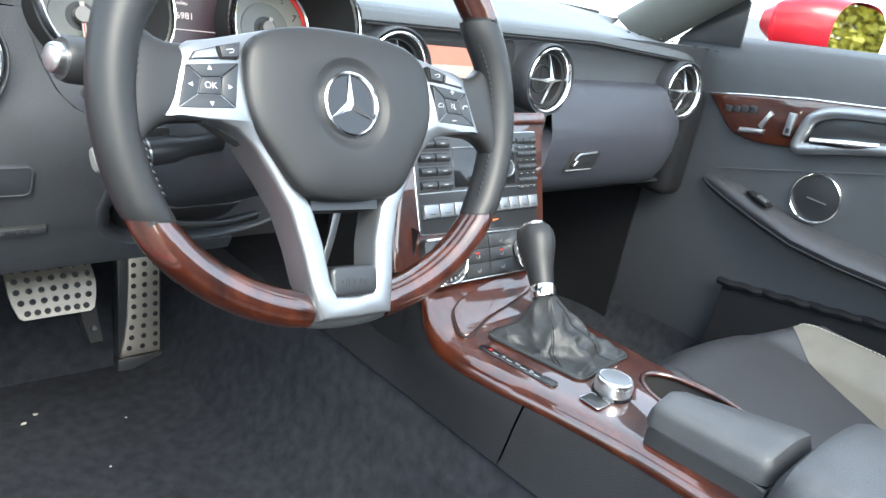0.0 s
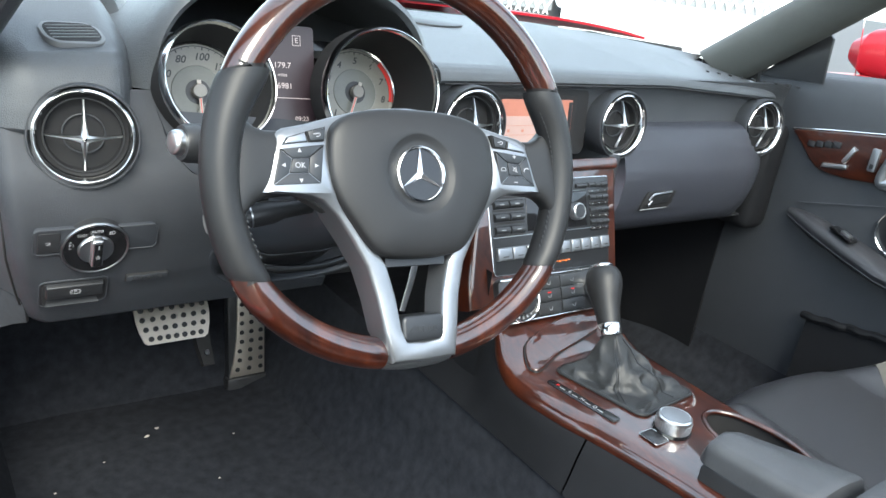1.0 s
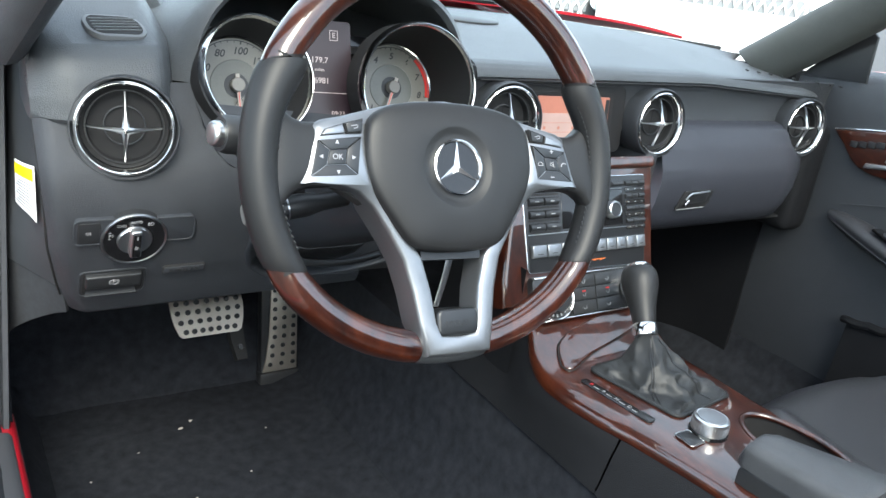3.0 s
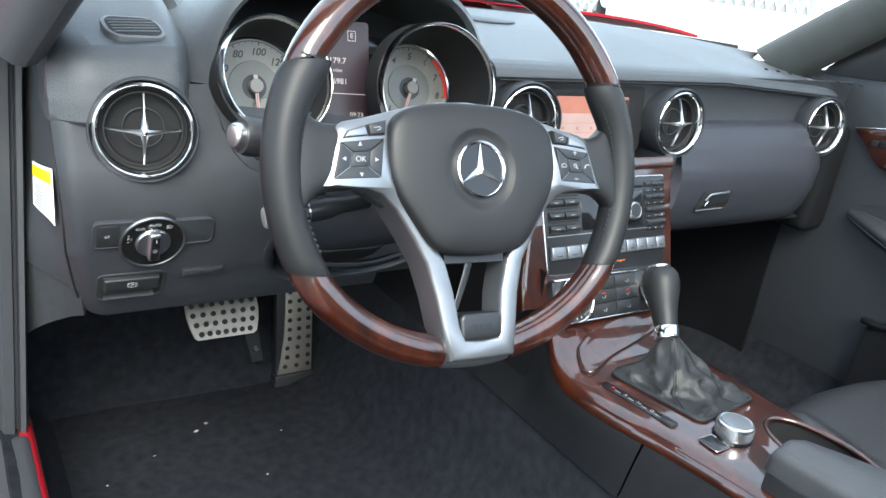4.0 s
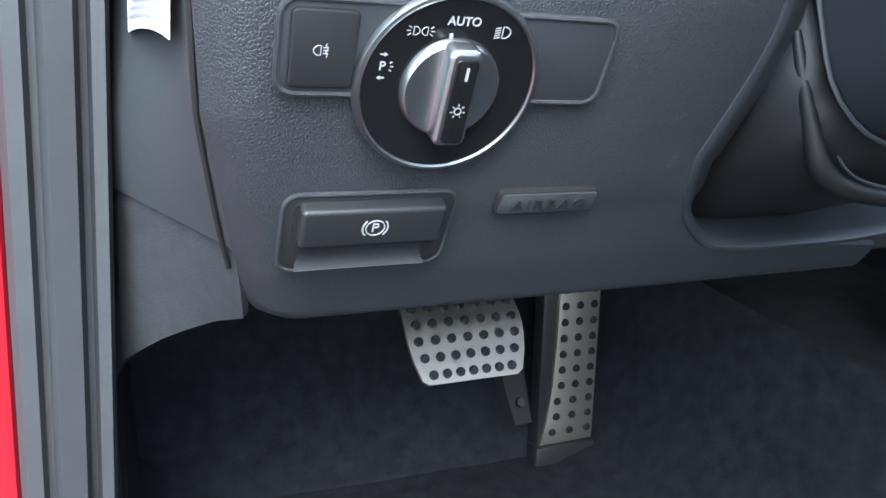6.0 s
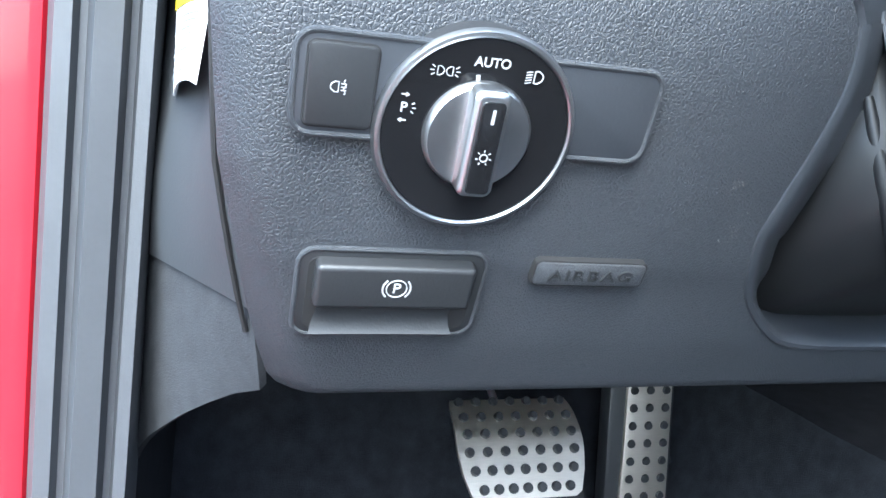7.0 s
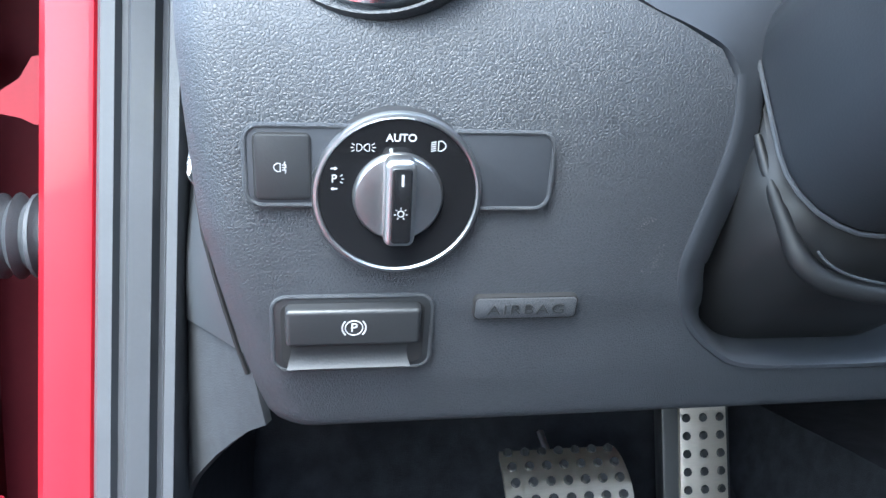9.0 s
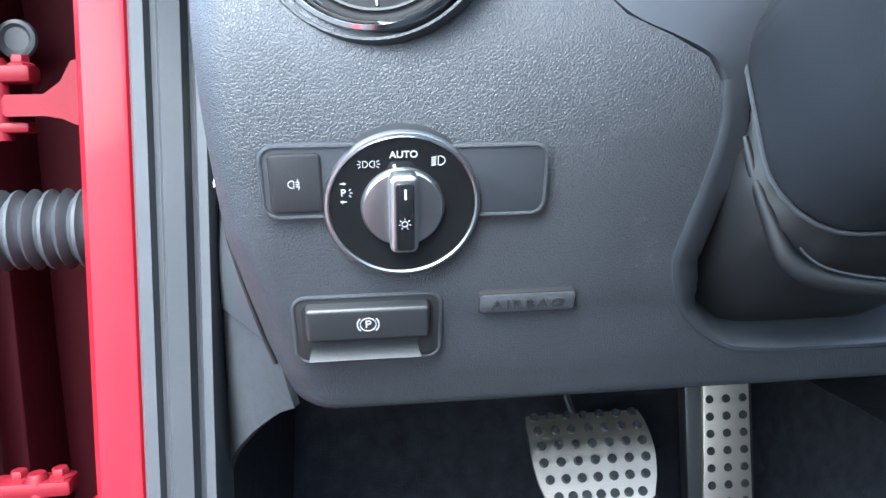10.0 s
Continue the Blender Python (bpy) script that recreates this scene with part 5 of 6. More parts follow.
def barrel(x0, x1, y0, y1, z, rise):
    """A key whose front bulges across its height."""
    rings = []
    for x in (x0, x0 + 0.0008, x1 - 0.0008, x1):
        k = 0.6 if x in (x0, x1) else 1.0
        rings.append([(x, y0 + (y1 - y0) * t, z + rise * k * math.sin(math.pi * t) ** 0.7 - (0.0 if 0 < t < 1 else 0.002)) for t in steps(0, 1, 8)])
    return loft(rings)


for i in range(4):
    y = -0.0200 - 0.0168 * i
    for c in range(2):
        x0 = -0.1130 + 0.0262 * c
        k = part("radio_key", barrel(x0, x0 + 0.0252, y - 0.0128, y, 0.0028, 0.0050), PLASTIC, stack, "barrel-shaped black key")
        part("key_mark", box((x0 + 0.009, y - 0.0070, 0.0076), (x0 + 0.016, y - 0.0058, 0.0079)), GREY_MARK, k)
    part("key_bed", box((-0.1140, y - 0.0155, 0.0026), (-0.0600, y - 0.0130, 0.0034)), DEEP, stack)
for i in range(4):
    y = -0.0210 - 0.0177 * i
    for c in range(3):
        x0 = 0.0640 + 0.0132 * c - 0.0007 * i * (0.5 + c * 0.4)
        part("radio_key", barrel(x0, x0 + 0.0126, y - 0.0090, y, 0.0028, 0.0036), PLASTIC, stack, "small black key")
        part("key_mark", box((x0 + 0.0046, y - 0.0136, 0.0042), (x0 + 0.0078, y - 0.0128, 0.0044)), GREY_MARK, stack)
    part("key_strip", box((0.0638 - 0.0004 * i, y - 0.0160, 0.0026), (0.1040 - 0.0012 * i, y - 0.0104, 0.0042), 0.0006, 1), GLOSS_BLACK, stack)
part("eject_key", barrel(0.0385, 0.0605, -0.0300, -0.0215, 0.0028, 0.0040), PLASTIC, stack, "black eject key")
kn = part("volume_knob", revolve([(0.0128, 0.003), (0.0128, 0.010), (0.0118, 0.0150), (0.0104, 0.0158), (0.0098, 0.0150), (0, 0.0150)], 10, at(0.0330, -0.0610, 0, 18)), SATIN, stack, "faceted silver knob")
part("knob_face", revolve([(0, 0.0154), (0.0092, 0.0154), (0.0096, 0.0148)], 24, at(0.0330, -0.0610)), SATIN_BLACK, kn)
x = -0.1145
for wd in (0.0255, 0.0250, 0.0225, 0.0205, 0.0195, 0.0192, 0.0192, 0.0192, 0.0192, 0.0192):
    part("silver_key", prism([(x + 0.0005, -0.1165), (x + wd - 0.0005, -0.1165), (x + wd - 0.0005, -0.0995), (x + 0.0005, -0.0995)], 0.002, 0.0090, 0.0022, 3), SILVER_PAINT, stack, "silver push key")
    part("key_mark", box((x + wd * 0.32, -0.1120, 0.0090), (x + wd * 0.68, -0.1110, 0.0092)), SATIN_BLACK, stack)
    x += wd
for i in range(6):
    part("amber_lamp", box((-0.016 + 0.0058 * i, -0.1285 + 0.001 * (i % 2), 0.003), (-0.0115 + 0.0058 * i, -0.1262, 0.0034)), LED, stack)
# heating panel
HM = wall_pose(0.010, -0.105, 0.562, 24)
clim = thing("climate_panel", HM, "black heating control panel with two chrome-ringed dials", "climate control")
part("face", prism(rounded(0.212, 0.060, 0.008), -0.03, 0.0, 0.002), SATIN_BLACK, clim)
part("trim_line", box((-0.104, 0.0268, 0.0), (0.104, 0.0296, 0.0030), 0.001, 1), CHROME, clim, "thin chrome line")
part("trim_line", box((-0.104, -0.0296, 0.0), (0.104, -0.0270, 0.0030), 0.001, 1), CHROME, clim, "thin chrome line")
for r in range(3):
    for c in range(2):
        x, y = -0.0218 + 0.0436 * c, 0.0172 - 0.0172 * r
        k = part("climate_key", prism(rounded(0.0424, 0.0162, 0.001, 2, x, y), 0.0, 0.0026, 0.0008), PLASTIC, clim)
        part("key_mark", tube([(x - 0.003, y - 0.0005, 0.0027), (x - 0.001, y - 0.0030, 0.0027), (x + 0.002, y - 0.0030, 0.0027), (x + 0.003, y + 0.0010, 0.0027)], 0.0004, 5), GREY_MARK, k)
        if r == 1:
            part("key_light", box((x - 0.003, y + 0.0030, 0.0026), (x + 0.003, y + 0.0044, 0.0029)), RED_LED, k)
for x in (-0.0735, 0.0735):
    d = part("temperature_dial", revolve([(0.0285, 0), (0.0283, 0.0075), (0.0274, 0.0095), (0.0262, 0.0085), (0.0258, 0.003)], 44, at(x, 0)), CHROME, clim, "chrome ring")
    part("dial_scale", revolve([(0.0258, 0.0035), (0.0190, 0.0045)], 40, at(x, 0)), SATIN_BLACK, d)
    part("dial_core", revolve([(0.0190, 0.0), (0.0186, 0.013), (0.0165, 0.0155), (0, 0.0155)], 32, at(x, 0)), SATIN_BLACK, d)
    for i in range(20):
        part("dial_tick", box((0.0205, -0.0011, 0.0042), (0.0245, 0.0011, 0.0048), m=pose(x, 0, 0, 0, 0, 18 * i)), GREY_MARK, d)

# ---- console ----
con = thing("centre_console", pose(0.0, -0.3, 0.42), "centre console topped with glossy dark wood", "console")
CL = [(-0.85, -0.077), (-0.60, -0.076), (-0.45, -0.079), (-0.378, -0.087), (-0.309, -0.100), (-0.275, -0.109), (-0.24, -0.116), (-0.20, -0.120), (-0.16, -0.117), (-0.13, -0.109), (-0.105, -0.096), (-0.085, -0.087), (-0.05, -0.08)]
CL = [(p.y, p.x) for p in smooth_path([(x, y, 0) for y, x in CL], 6)]
CR = [(-0.85, 0.100), (-0.41, 0.105), (-0.346, 0.113), (-0.27, 0.112), (-0.20, 0.112), (-0.145, 0.120), (-0.05, 0.11)]


def con_z(y):
    return 0.497 + (0.55 * (y + 0.185) ** 2 / 0.1 if y > -0.185 else 0.0)


CSEC = [(0.0, -0.019), (0.0, -0.015), (0.001, -0.011), (0.003, -0.0075), (0.006, -0.0045), (0.010, -0.002), (0.015, -0.0006), (0.021, 0.0)]
CUP = (0.056, -0.408, 0.040, 0.070)


def con_ring(y):
    a, b, z = lerp(y, CL), lerp(y, CR), con_z(y)
    left = [(a + o, y, z + h) for o, h in CSEC]
    right = [(b - o, y, z + h) for o, h in reversed(CSEC)]
    mid = [(a + 0.021 + (b - a - 0.042) * t, y, z + 0.003 * math.sin(math.pi * t)) for t in steps(0, 1, 26)[1:-1]]
    return left + mid + right


top = loft([con_ring(y) for y in steps(-0.85, -0.055, 130)], closed=False)
gone = [f for f in top.faces if ((f.calc_center_median().x - CUP[0]) / CUP[2]) ** 2 + ((f.calc_center_median().y - CUP[1]) / CUP[3]) ** 2 < 1]
bmesh.ops.delete(top, geom=gone, context="FACES")
part("wood_top", top, WOOD, con, "glossy dark burl wood top", True)
ell = [(CUP[0] + (CUP[2] + 0.001) * math.cos(radians(a)), CUP[1] + (CUP[3] + 0.001) * math.sin(radians(a))) for a in range(0, 360, 8)]
part("cup_rim", tube([(x, y, 0.4990) for x, y in ell], 0.0036, 10, True), WOOD, con, "glossy wooden rim of the cup holder", True)
part("cup_well", loft([[(CUP[0] + (x - CUP[0]) * k, CUP[1] + (y - CUP[1]) * k, z) for x, y in ell] for k, z in ((1.0, 0.4975), (0.97, 0.47), (0.95, 0.44), (0.9, 0.405), (0.01, 0.404))], cap=False), DEEP, con, "dark cup holder well", True)


def side(sx, y0, y1, name, mat):
    rings = []
    for y in steps(y0, y1, 30):
        a = lerp(y, CL if sx < 0 else CR)
        z = min(con_z(y), 0.56)
        b = sx * 0.126
        rings.append([(a + sx * -0.004, y, z - 0.014), (a + sx * 0.0005, y, z - 0.022), (a + (b - a) * 0.35, y, 0.455), (a + (b - a) * 0.8, y, 0.42), (b, y, 0.410), (b - sx * 0.006, y, 0.404)])
    return part(name, loft(rings, closed=False), mat, con, "soft side panel, darkened in colour for shade", True)


side(-1, -0.2925, 0.10, "front_side_panel", PANEL_SHADED)
side(-1, -0.85, -0.295, "rear_side_panel", PANEL_SHADED)
side(1, -0.85, 0.10, "far_side_panel", PANEL_SHADED)
part("front_cheek", loft([[(-0.105 + 0.01 * t, -0.09 + 0.19 * t, 0.40 + 0.2 * s) for s in (0, 0.5, 1)] for t in steps(0, 1, 4)], closed=False), PANEL_SHADED, con, "", True)
# tray lid in front of the lever
LID = [(-0.076, -0.146), (-0.062, -0.133), (-0.02, -0.121), (0.083, -0.105), (0.090, -0.110), (0.086, -0.130), (0.02, -0.148), (-0.03, -0.160), (-0.074, -0.178), (-0.085, -0.177), (-0.087, -0.167)]
LIDR = [(p.x, p.y) for p in smooth_path([(x, y, 0) for x, y in LID], 3, True)]


def lid_ring(k, dz):
    return [(x * k, -0.138 + (y + 0.138) * k, con_z(-0.138 + (y + 0.138) * k) + dz) for x, y in LIDR]


lid = loft([lid_ring(1.0, -0.010), lid_ring(1.0, 0.0035), lid_ring(0.985, 0.0050), lid_ring(0.96, 0.0056), lid_ring(0.8, 0.0054), lid_ring(0.6, 0.0052), lid_ring(0.3, 0.0050), lid_ring(0.001, 0.005)])
part("tray_lid", lid, WOOD, con, "glossy wood tray lid", True)
part("lid_gap", tube([(x * 1.02, -0.138 + (y + 0.138) * 1.035, con_z(-0.138 + (y + 0.138) * 1.035) + 0.0026) for x, y in LIDR], 0.0010, 6, True), DEEP, con, "", True)
# gear display strip
gd = part("gear_display", prism(rounded(0.013, 0.104, 0.005), 0.0, 0.0022, 0.0008, m=pose(-0.0745, -0.252, 0.4970, 0, 0, 8)), GLOSS_BLACK, con, "black gear display with lit letters", True)
GD = pose(-0.0745, -0.252, 0.4994, 0, 0, 8)
for i, w in enumerate("PRND"):
    part("gear_letter", letters(w, 0.0070, GD @ pose(0, 0.038 - 0.019 * i, 0, 0, 0, -90), 0.0001), RED_LED if i == 0 else GREY_MARK, gd, "", True)
    part("gear_frame", box((-0.0005, -0.004, 0), (0.0005, 0.004, 0.0003), m=GD @ at(-0.002, 0.029 - 0.019 * i)), GREY_MARK, gd, "", True)
part("mode_key", prism(rounded(0.012, 0.020, 0.003), 0.0018, 0.0035, 0.0008, m=pose(-0.0745, -0.252, 0.4970, 0, 0, 8) @ at(0, -0.042)), SATIN_BLACK, con, "small black mode key", True)

# ---- gear lever ----
lev = thing("gear_lever", pose(0.006, -0.245, 0.497), "automatic gear lever with a black knob and leather boot", "gear lever")
BASE = [(-0.060, -0.186), (0.050, -0.176), (0.076, -0.300), (-0.034, -0.313)]
ring0 = []
BN = 28
for i in range(4):
    a, b = Vector(BASE[i]), Vector(BASE[(i + 1) % 4])
    for t in steps(0, 1, BN)[:-1]:
        ring0.append(a.lerp(b, t))
cen = Vector((0.008, -0.244))
ring0 = [cen + (p - cen) * (0.985 - 0.05 * max(0, 1 - min(i % BN, BN - i % BN) / 2)) for i, p in enumerate(ring0)]
neck = Vector((0.008, -0.208))


def ridge(x, y, z):
    return 0.45 - abs(noise.noise(Vector((x, y, z)))) * 1.9


boot = []
for k, t in enumerate(steps(0, 1, 40)):
    z = 0.5022 + 0.052 * t ** 1.45
    row = []
    for i, p in enumerate(ring0):
        q = p.lerp(neck, min(1, t ** 0.80) * 0.90) if t < 1 else p.lerp(neck, 0.90)
        ang = math.atan2(p.y - cen.y, p.x - cen.x) + 0.7 * t
        env = math.sin(math.pi * min(1, t ** 0.6)) ** 0.9
        fold = env * (1 - 0.5 * t) * (0.0120 * ridge(q.x * 30 + 3, q.y * 30, 1.1 * t + 0.4) + 0.0028 * ridge(q.x * 70, q.y * 70 + 4, 2.0 * t + 7) + 0.0004 * noise.noise(Vector((q.x * 260, q.y * 260, 5 * t))))
        puff = 0.0025 * math.sin(math.pi * t) ** 0.8
        d = (p - neck).normalized()
        row.append((q.x + d.x * (fold * 0.8 + puff), q.y + d.y * (fold * 0.8 + puff), max(0.5022, z + fold * 0.9)))
    boot.append(row)
part("boot", loft(boot, cap=False), BOOT, lev, "creased black leather boot", True)
part("boot_frame", tube([(p.x, p.y, 0.5010) for p in ring0], 0.0024, 8, True), BOOT, lev, "", True)
for col in (3 * BN + 5, 3 * BN + 7, 2 * BN + 9):
    seam = [Vector(boot[k][col]) + Vector((-0.0004, -0.0006, 0.0006)) for k in range(1, 39)]
    part("boot_seam", tube(seam, 0.0007, 5), SATIN_BLACK, lev, "", True)
up = (Vector((0.028, -0.152, 0.617)) - Vector((0.008, -0.203, 0.553))).normalized()
rot = up.to_track_quat("Z", "Y").to_matrix().to_4x4()
LM = Matrix.Translation((0.008, -0.203, 0.553)) @ rot
part("shaft", revolve([(0.006, -0.05), (0.006, 0.0)], 12, LM), SATIN_BLACK, lev, "", True)
part("collar", revolve([(0.0, -0.008), (0.0150, -0.008), (0.0158, -0.0065), (0.0158, 0.006), (0.0150, 0.0075), (0, 0.0075)], 28, LM), CHROME, lev, "chrome collar", True)
kb = part("knob", revolve([(0.0, 0.007), (0.0140, 0.007), (0.0150, 0.014), (0.0165, 0.028), (0.0195, 0.042), (0.0228, 0.055), (0.0238, 0.066), (0.0225, 0.075), (0.0185, 0.0815), (0.012, 0.0845), (0, 0.0855)], 36, LM), WHEEL_LEATHER, lev, "smooth black knob", True)
cap_ = part("knob_cap", revolve([(0.0150, 0.0825), (0.0158, 0.0846), (0.0148, 0.0862), (0.0138, 0.0856), (0, 0.0858)], 32, LM), CHROME, kb, "round cap with a silver rim", True)
part("cap_face", revolve([(0, 0.0861), (0.0136, 0.0861), (0.0138, 0.0855)], 28, LM), GLOSS_BLACK, cap_, "", True)
for a in (0, 60, 120):
    part("cap_mark", box((-0.011, -0.0007, 0.0861), (0.011, 0.0007, 0.0864), m=LM @ pose(0, 0, 0, 0, 0, a)), SATIN, cap_, "", True)

# ---- rotary controller ----
rc = thing("rotary_controller", pose(-0.020, -0.343, 0.499) @ Matrix.Diagonal((0.86, 0.86, 0.80, 1)), "knurled silver rotary controller on the console", "controller knob")
part("foot", revolve([(0, 0.004), (0.0250, 0.004), (0.0262, 0.0)], 36), GLOSS_BLACK, rc)
prof = [(0.0232, 0.004), (0.0236, 0.006), (0.0236, 0.020), (0.0228, 0.0232), (0.0205, 0.0245), (0.0195, 0.0240), (0, 0.0240)]
part("knob", revolve(prof, 56), SATIN, rc, "satin silver knob")
for i in range(40):
    part("knurl", box((0.0234, -0.0005, 0.007), (0.0242, 0.0005, 0.0185), m=pose(0, 0, 0, 0, 0, 9 * i)), SATIN, rc)
part("top_disc", revolve([(0.0192, 0.0236), (0.0188, 0.0250), (0.010, 0.0256), (0, 0.0257)], 40), SILVER_PAINT, rc, "smooth silver top")
part("back_key", prism(rounded(0.024, 0.028, 0.003, cx=-0.038, cy=-0.002), 0, 0.0016, 0.0006), SATIN_BLACK, rc, "black key with a silver edge")
part("key_edge", tube([(x, y, 0.0008) for x, y in rounded(0.026, 0.030, 0.003, cx=-0.038, cy=-0.002)], 0.0007, 5, True), SATIN, rc)

# ---- armrests ----
def cushion(lo, hi, r, crown=0.006, n=14, skew=0.0, widen=0.0):
    """A padded block with a rounded, slightly crowned top."""
    rings = []
    for t in steps(0, 1, n):
        y = hi[1] + (lo[1] - hi[1]) * t
        e = min(t, 1 - t) * (hi[1] - lo[1])
        drop = r - math.sqrt(max(0.0, r * r - max(0.0, r - e) ** 2))
        sh = skew * t
        w0, w1 = lo[0] + drop * 0.5 + sh, hi[0] - drop * 0.5 + sh + widen * t
        zt = hi[2] - drop
        row = [(w0, y, lo[2])]
        for k in range(6):
            a = math.pi / 2 * k / 5
            row.append((w0 + r * (1 - math.cos(a)), y, zt - r + r * math.sin(a)))
        for k in range(1, 6):
            u = k / 6
            row.append((w0 + r + (w1 - w0 - 2 * r) * u, y, zt + crown * math.sin(math.pi * u)))
        for k in range(6):
            a = math.pi / 2 * (1 - k / 5)
            row.append((w1 - r * (1 - math.cos(a)), y, zt - r + r * math.sin(a)))
        row.append((w1, y, lo[2]))
        rings.append(row)
    return loft(rings)


ar = thing("armrest", pose(-0.02, -0.48, 0.50), "black leather armrest lid over the console", "armrest")
part("lid", cushion((-0.071, -0.534, 0.519), (-0.019, -0.412, 0.547), 0.012, 0.004, 24, 0.014, 0.047), ARM_SKYLIT, ar, "padded leather lid", True)
part("base", cushion((-0.068, -0.534, 0.497), (-0.022, -0.416, 0.5185), 0.004, 0.0, 10, 0.014, 0.047), PLASTIC, ar, "", True)
ar2 = thing("rear_armrest", pose(0.0, -0.7, 0.45), "larger black leather armrest box behind the lid", "armrest")
part("lid", cushion((-0.084, -0.86, 0.50), (0.098, -0.541, 0.563), 0.026, 0.006, 30), ARM_SKYLIT, ar2, "padded leather lid", True)
part("box", box((-0.080, -0.86, 0.42), (0.093, -0.548, 0.505), 0.01, 2), SEAT_LEATHER, ar2, "", True)

# ---- pedals ----
bp_ = thing("brake_pedal", wall_pose(-0.3665, 0.352, 0.364, 36), "steel brake pedal with black rubber studs", "pedal")


def curl(y):
    return -9.5 * max(0.0, y - 0.014) ** 2


ringb = [[(x, y, -0.004 + curl(y)) for x, y in ((-w, y), (-w * 0.5, y), (0, y), (w * 0.5, y), (w, y))] for y, w in
         ((-0.032, 0.045), (-0.028, 0.0505), (-0.010, 0.0562), (0.006, 0.0588), (0.016, 0.0592), (0.026, 0.0590), (0.036, 0.0585), (0.044, 0.0582), (0.052, 0.0575), (0.058, 0.0560))]
plate_b = loft(ringb, closed=False)
bmesh.ops.solidify(plate_b, geom=plate_b.faces[:], thickness=0.004)
part("plate", plate_b, STEEL, bp_, "brushed steel plate")
for r in range(6):
    y = -0.0235 + 0.0157 * r
    n = 7
    for c in range(n):
        w = 0.0395 if r == 0 else 0.0455 if r == 1 else 0.049
        x = -w + 2 * w * c / (n - 1)
        part("stud", revolve([(0, 0.0022), (0.0034, 0.0022), (0.0044, 0.0), (0.0044, -0.004)], 14, at(x, y, -0.002 + curl(y))), PLASTIC, bp_)
part("arm", loft([[(0.030, 0.004, -0.008), (0.056, 0.004, -0.008), (0.056, 0.004, -0.030), (0.030, 0.004, -0.030)], [(0.034, -0.045, -0.016), (0.056, -0.045, -0.016), (0.056, -0.045, -0.034), (0.034, -0.045, -0.034)],
                  [(0.040, -0.078, -0.020), (0.058, -0.078, -0.020), (0.058, -0.078, -0.036), (0.040, -0.078, -0.036)]]), DEEP, bp_, "black pedal arm")
part("arm_bolt", revolve([(0, 0.003), (0.004, 0.003), (0.005, 0.0)], 12, at(0.047, -0.058, -0.016)), SATIN_BLACK, bp_)
part("upper_arm", tube([(0.0, 0.02, -0.03), (0.0, 0.09, -0.07)], 0.0035, 10), SATIN, bp_)
part("pad_back", box((-0.040, -0.026, -0.016), (0.040, 0.010, -0.0085), 0.003, 1), PLASTIC, bp_)
gp = thing("accelerator_pedal", wall_pose(-0.222, 0.384, 0.215, 7), "tall steel accelerator pedal with rubber studs", "pedal")
GPO = [(-0.034, 0.0), (0.031, 0.0), (0.030, 0.235), (-0.018, 0.235), (-0.020, 0.12), (-0.022, 0.07), (-0.027, 0.03)]
part("plate", prism(GPO, -0.004, 0.0, 0.0015), STEEL, gp, "brushed steel plate")
for r in range(13):
    for c in range(3):
        y = 0.014 + 0.0175 * r
        lo = -0.020 if r < 1 else -0.016 if r < 3 else -0.012
        x = lo + (0.023 - lo) * c / 2
        part("stud", revolve([(0, 0.0022), (0.0034, 0.0022), (0.0044, 0.0), (0.0044, -0.003)], 14, at(x, y)), PLASTIC, gp)
part("carrier", box((-0.036, -0.045, -0.025), (0.036, 0.24, -0.0042), 0.004, 2), PLASTIC, gp, "black pedal carrier")
part("toe", box((-0.040, -0.04, -0.02), (0.034, -0.001, 0.004), 0.004, 2), PLASTIC, gp)

# ---- passenger door ----
pd = thing("passenger_door", pose(0.66, -0.4, 0.3), "closed passenger door with dark panels and wood trim", "car door")


def door_x(z):
    return 0.655 + lerp(z, [(0.2, 0.02), (0.40, 0.0), (0.60, 0.005), (0.68, 0.003), (0.80, 0.0), (0.835, 0.006), (0.852, 0.022), (0.862, 0.06)])


part("panel", sheet(lambda y, z: (door_x(z), y, z + 0.045 * max(0.0, z - 0.6) / 0.25 * min(1.0, max(0, 0.03 - y) / 0.6)), steps(-1.1, 0.10, 28), [0.22, 0.3, 0.4, 0.5, 0.58, 0.64, 0.7, 0.76, 0.8, 0.82, 0.835, 0.845, 0.852, 0.858, 0.862], 0.01), PANEL, pd, "dark soft door panel", True)
DWT = [(0.0, 0.758), (-0.020, 0.762), (-0.060, 0.770), (-0.173, 0.789), (-0.295, 0.804), (-0.45, 0.815), (-0.60, 0.82), (-0.60, 0.755), (-0.45, 0.752), (-0.319, 0.735), (-0.24, 0.720), (-0.171, 0.706), (-0.12, 0.699), (-0.089, 0.699), (-0.065, 0.703), (-0.045, 0.715), (-0.025, 0.737)]
DM = Matrix(((0, 0, -1, 0.655), (-1, 0, 0, 0), (0, 1, 0, 0), (0, 0, 0, 1)))
part("wood_trim", prism([(-y, z) for y, z in DWT], -0.002, 0.006, 0.003, 3, DM), WOOD, pd, "glossy dark wood trim", True)
part("trim_edge", tube([(0.6515, y, z + 0.002) for y, z in DWT[:7]], 0.0015, 6), CHROME, pd, "thin bright edge", True)
HND = [(-0.185, 0.712), (-0.187, 0.738), (-0.196, 0.764), (-0.222, 0.780), (-0.26, 0.788), (-0.33, 0.797), (-0.40, 0.800), (-0.415, 0.785), (-0.40, 0.762), (-0.33, 0.748), (-0.26, 0.731), (-0.21, 0.716)]
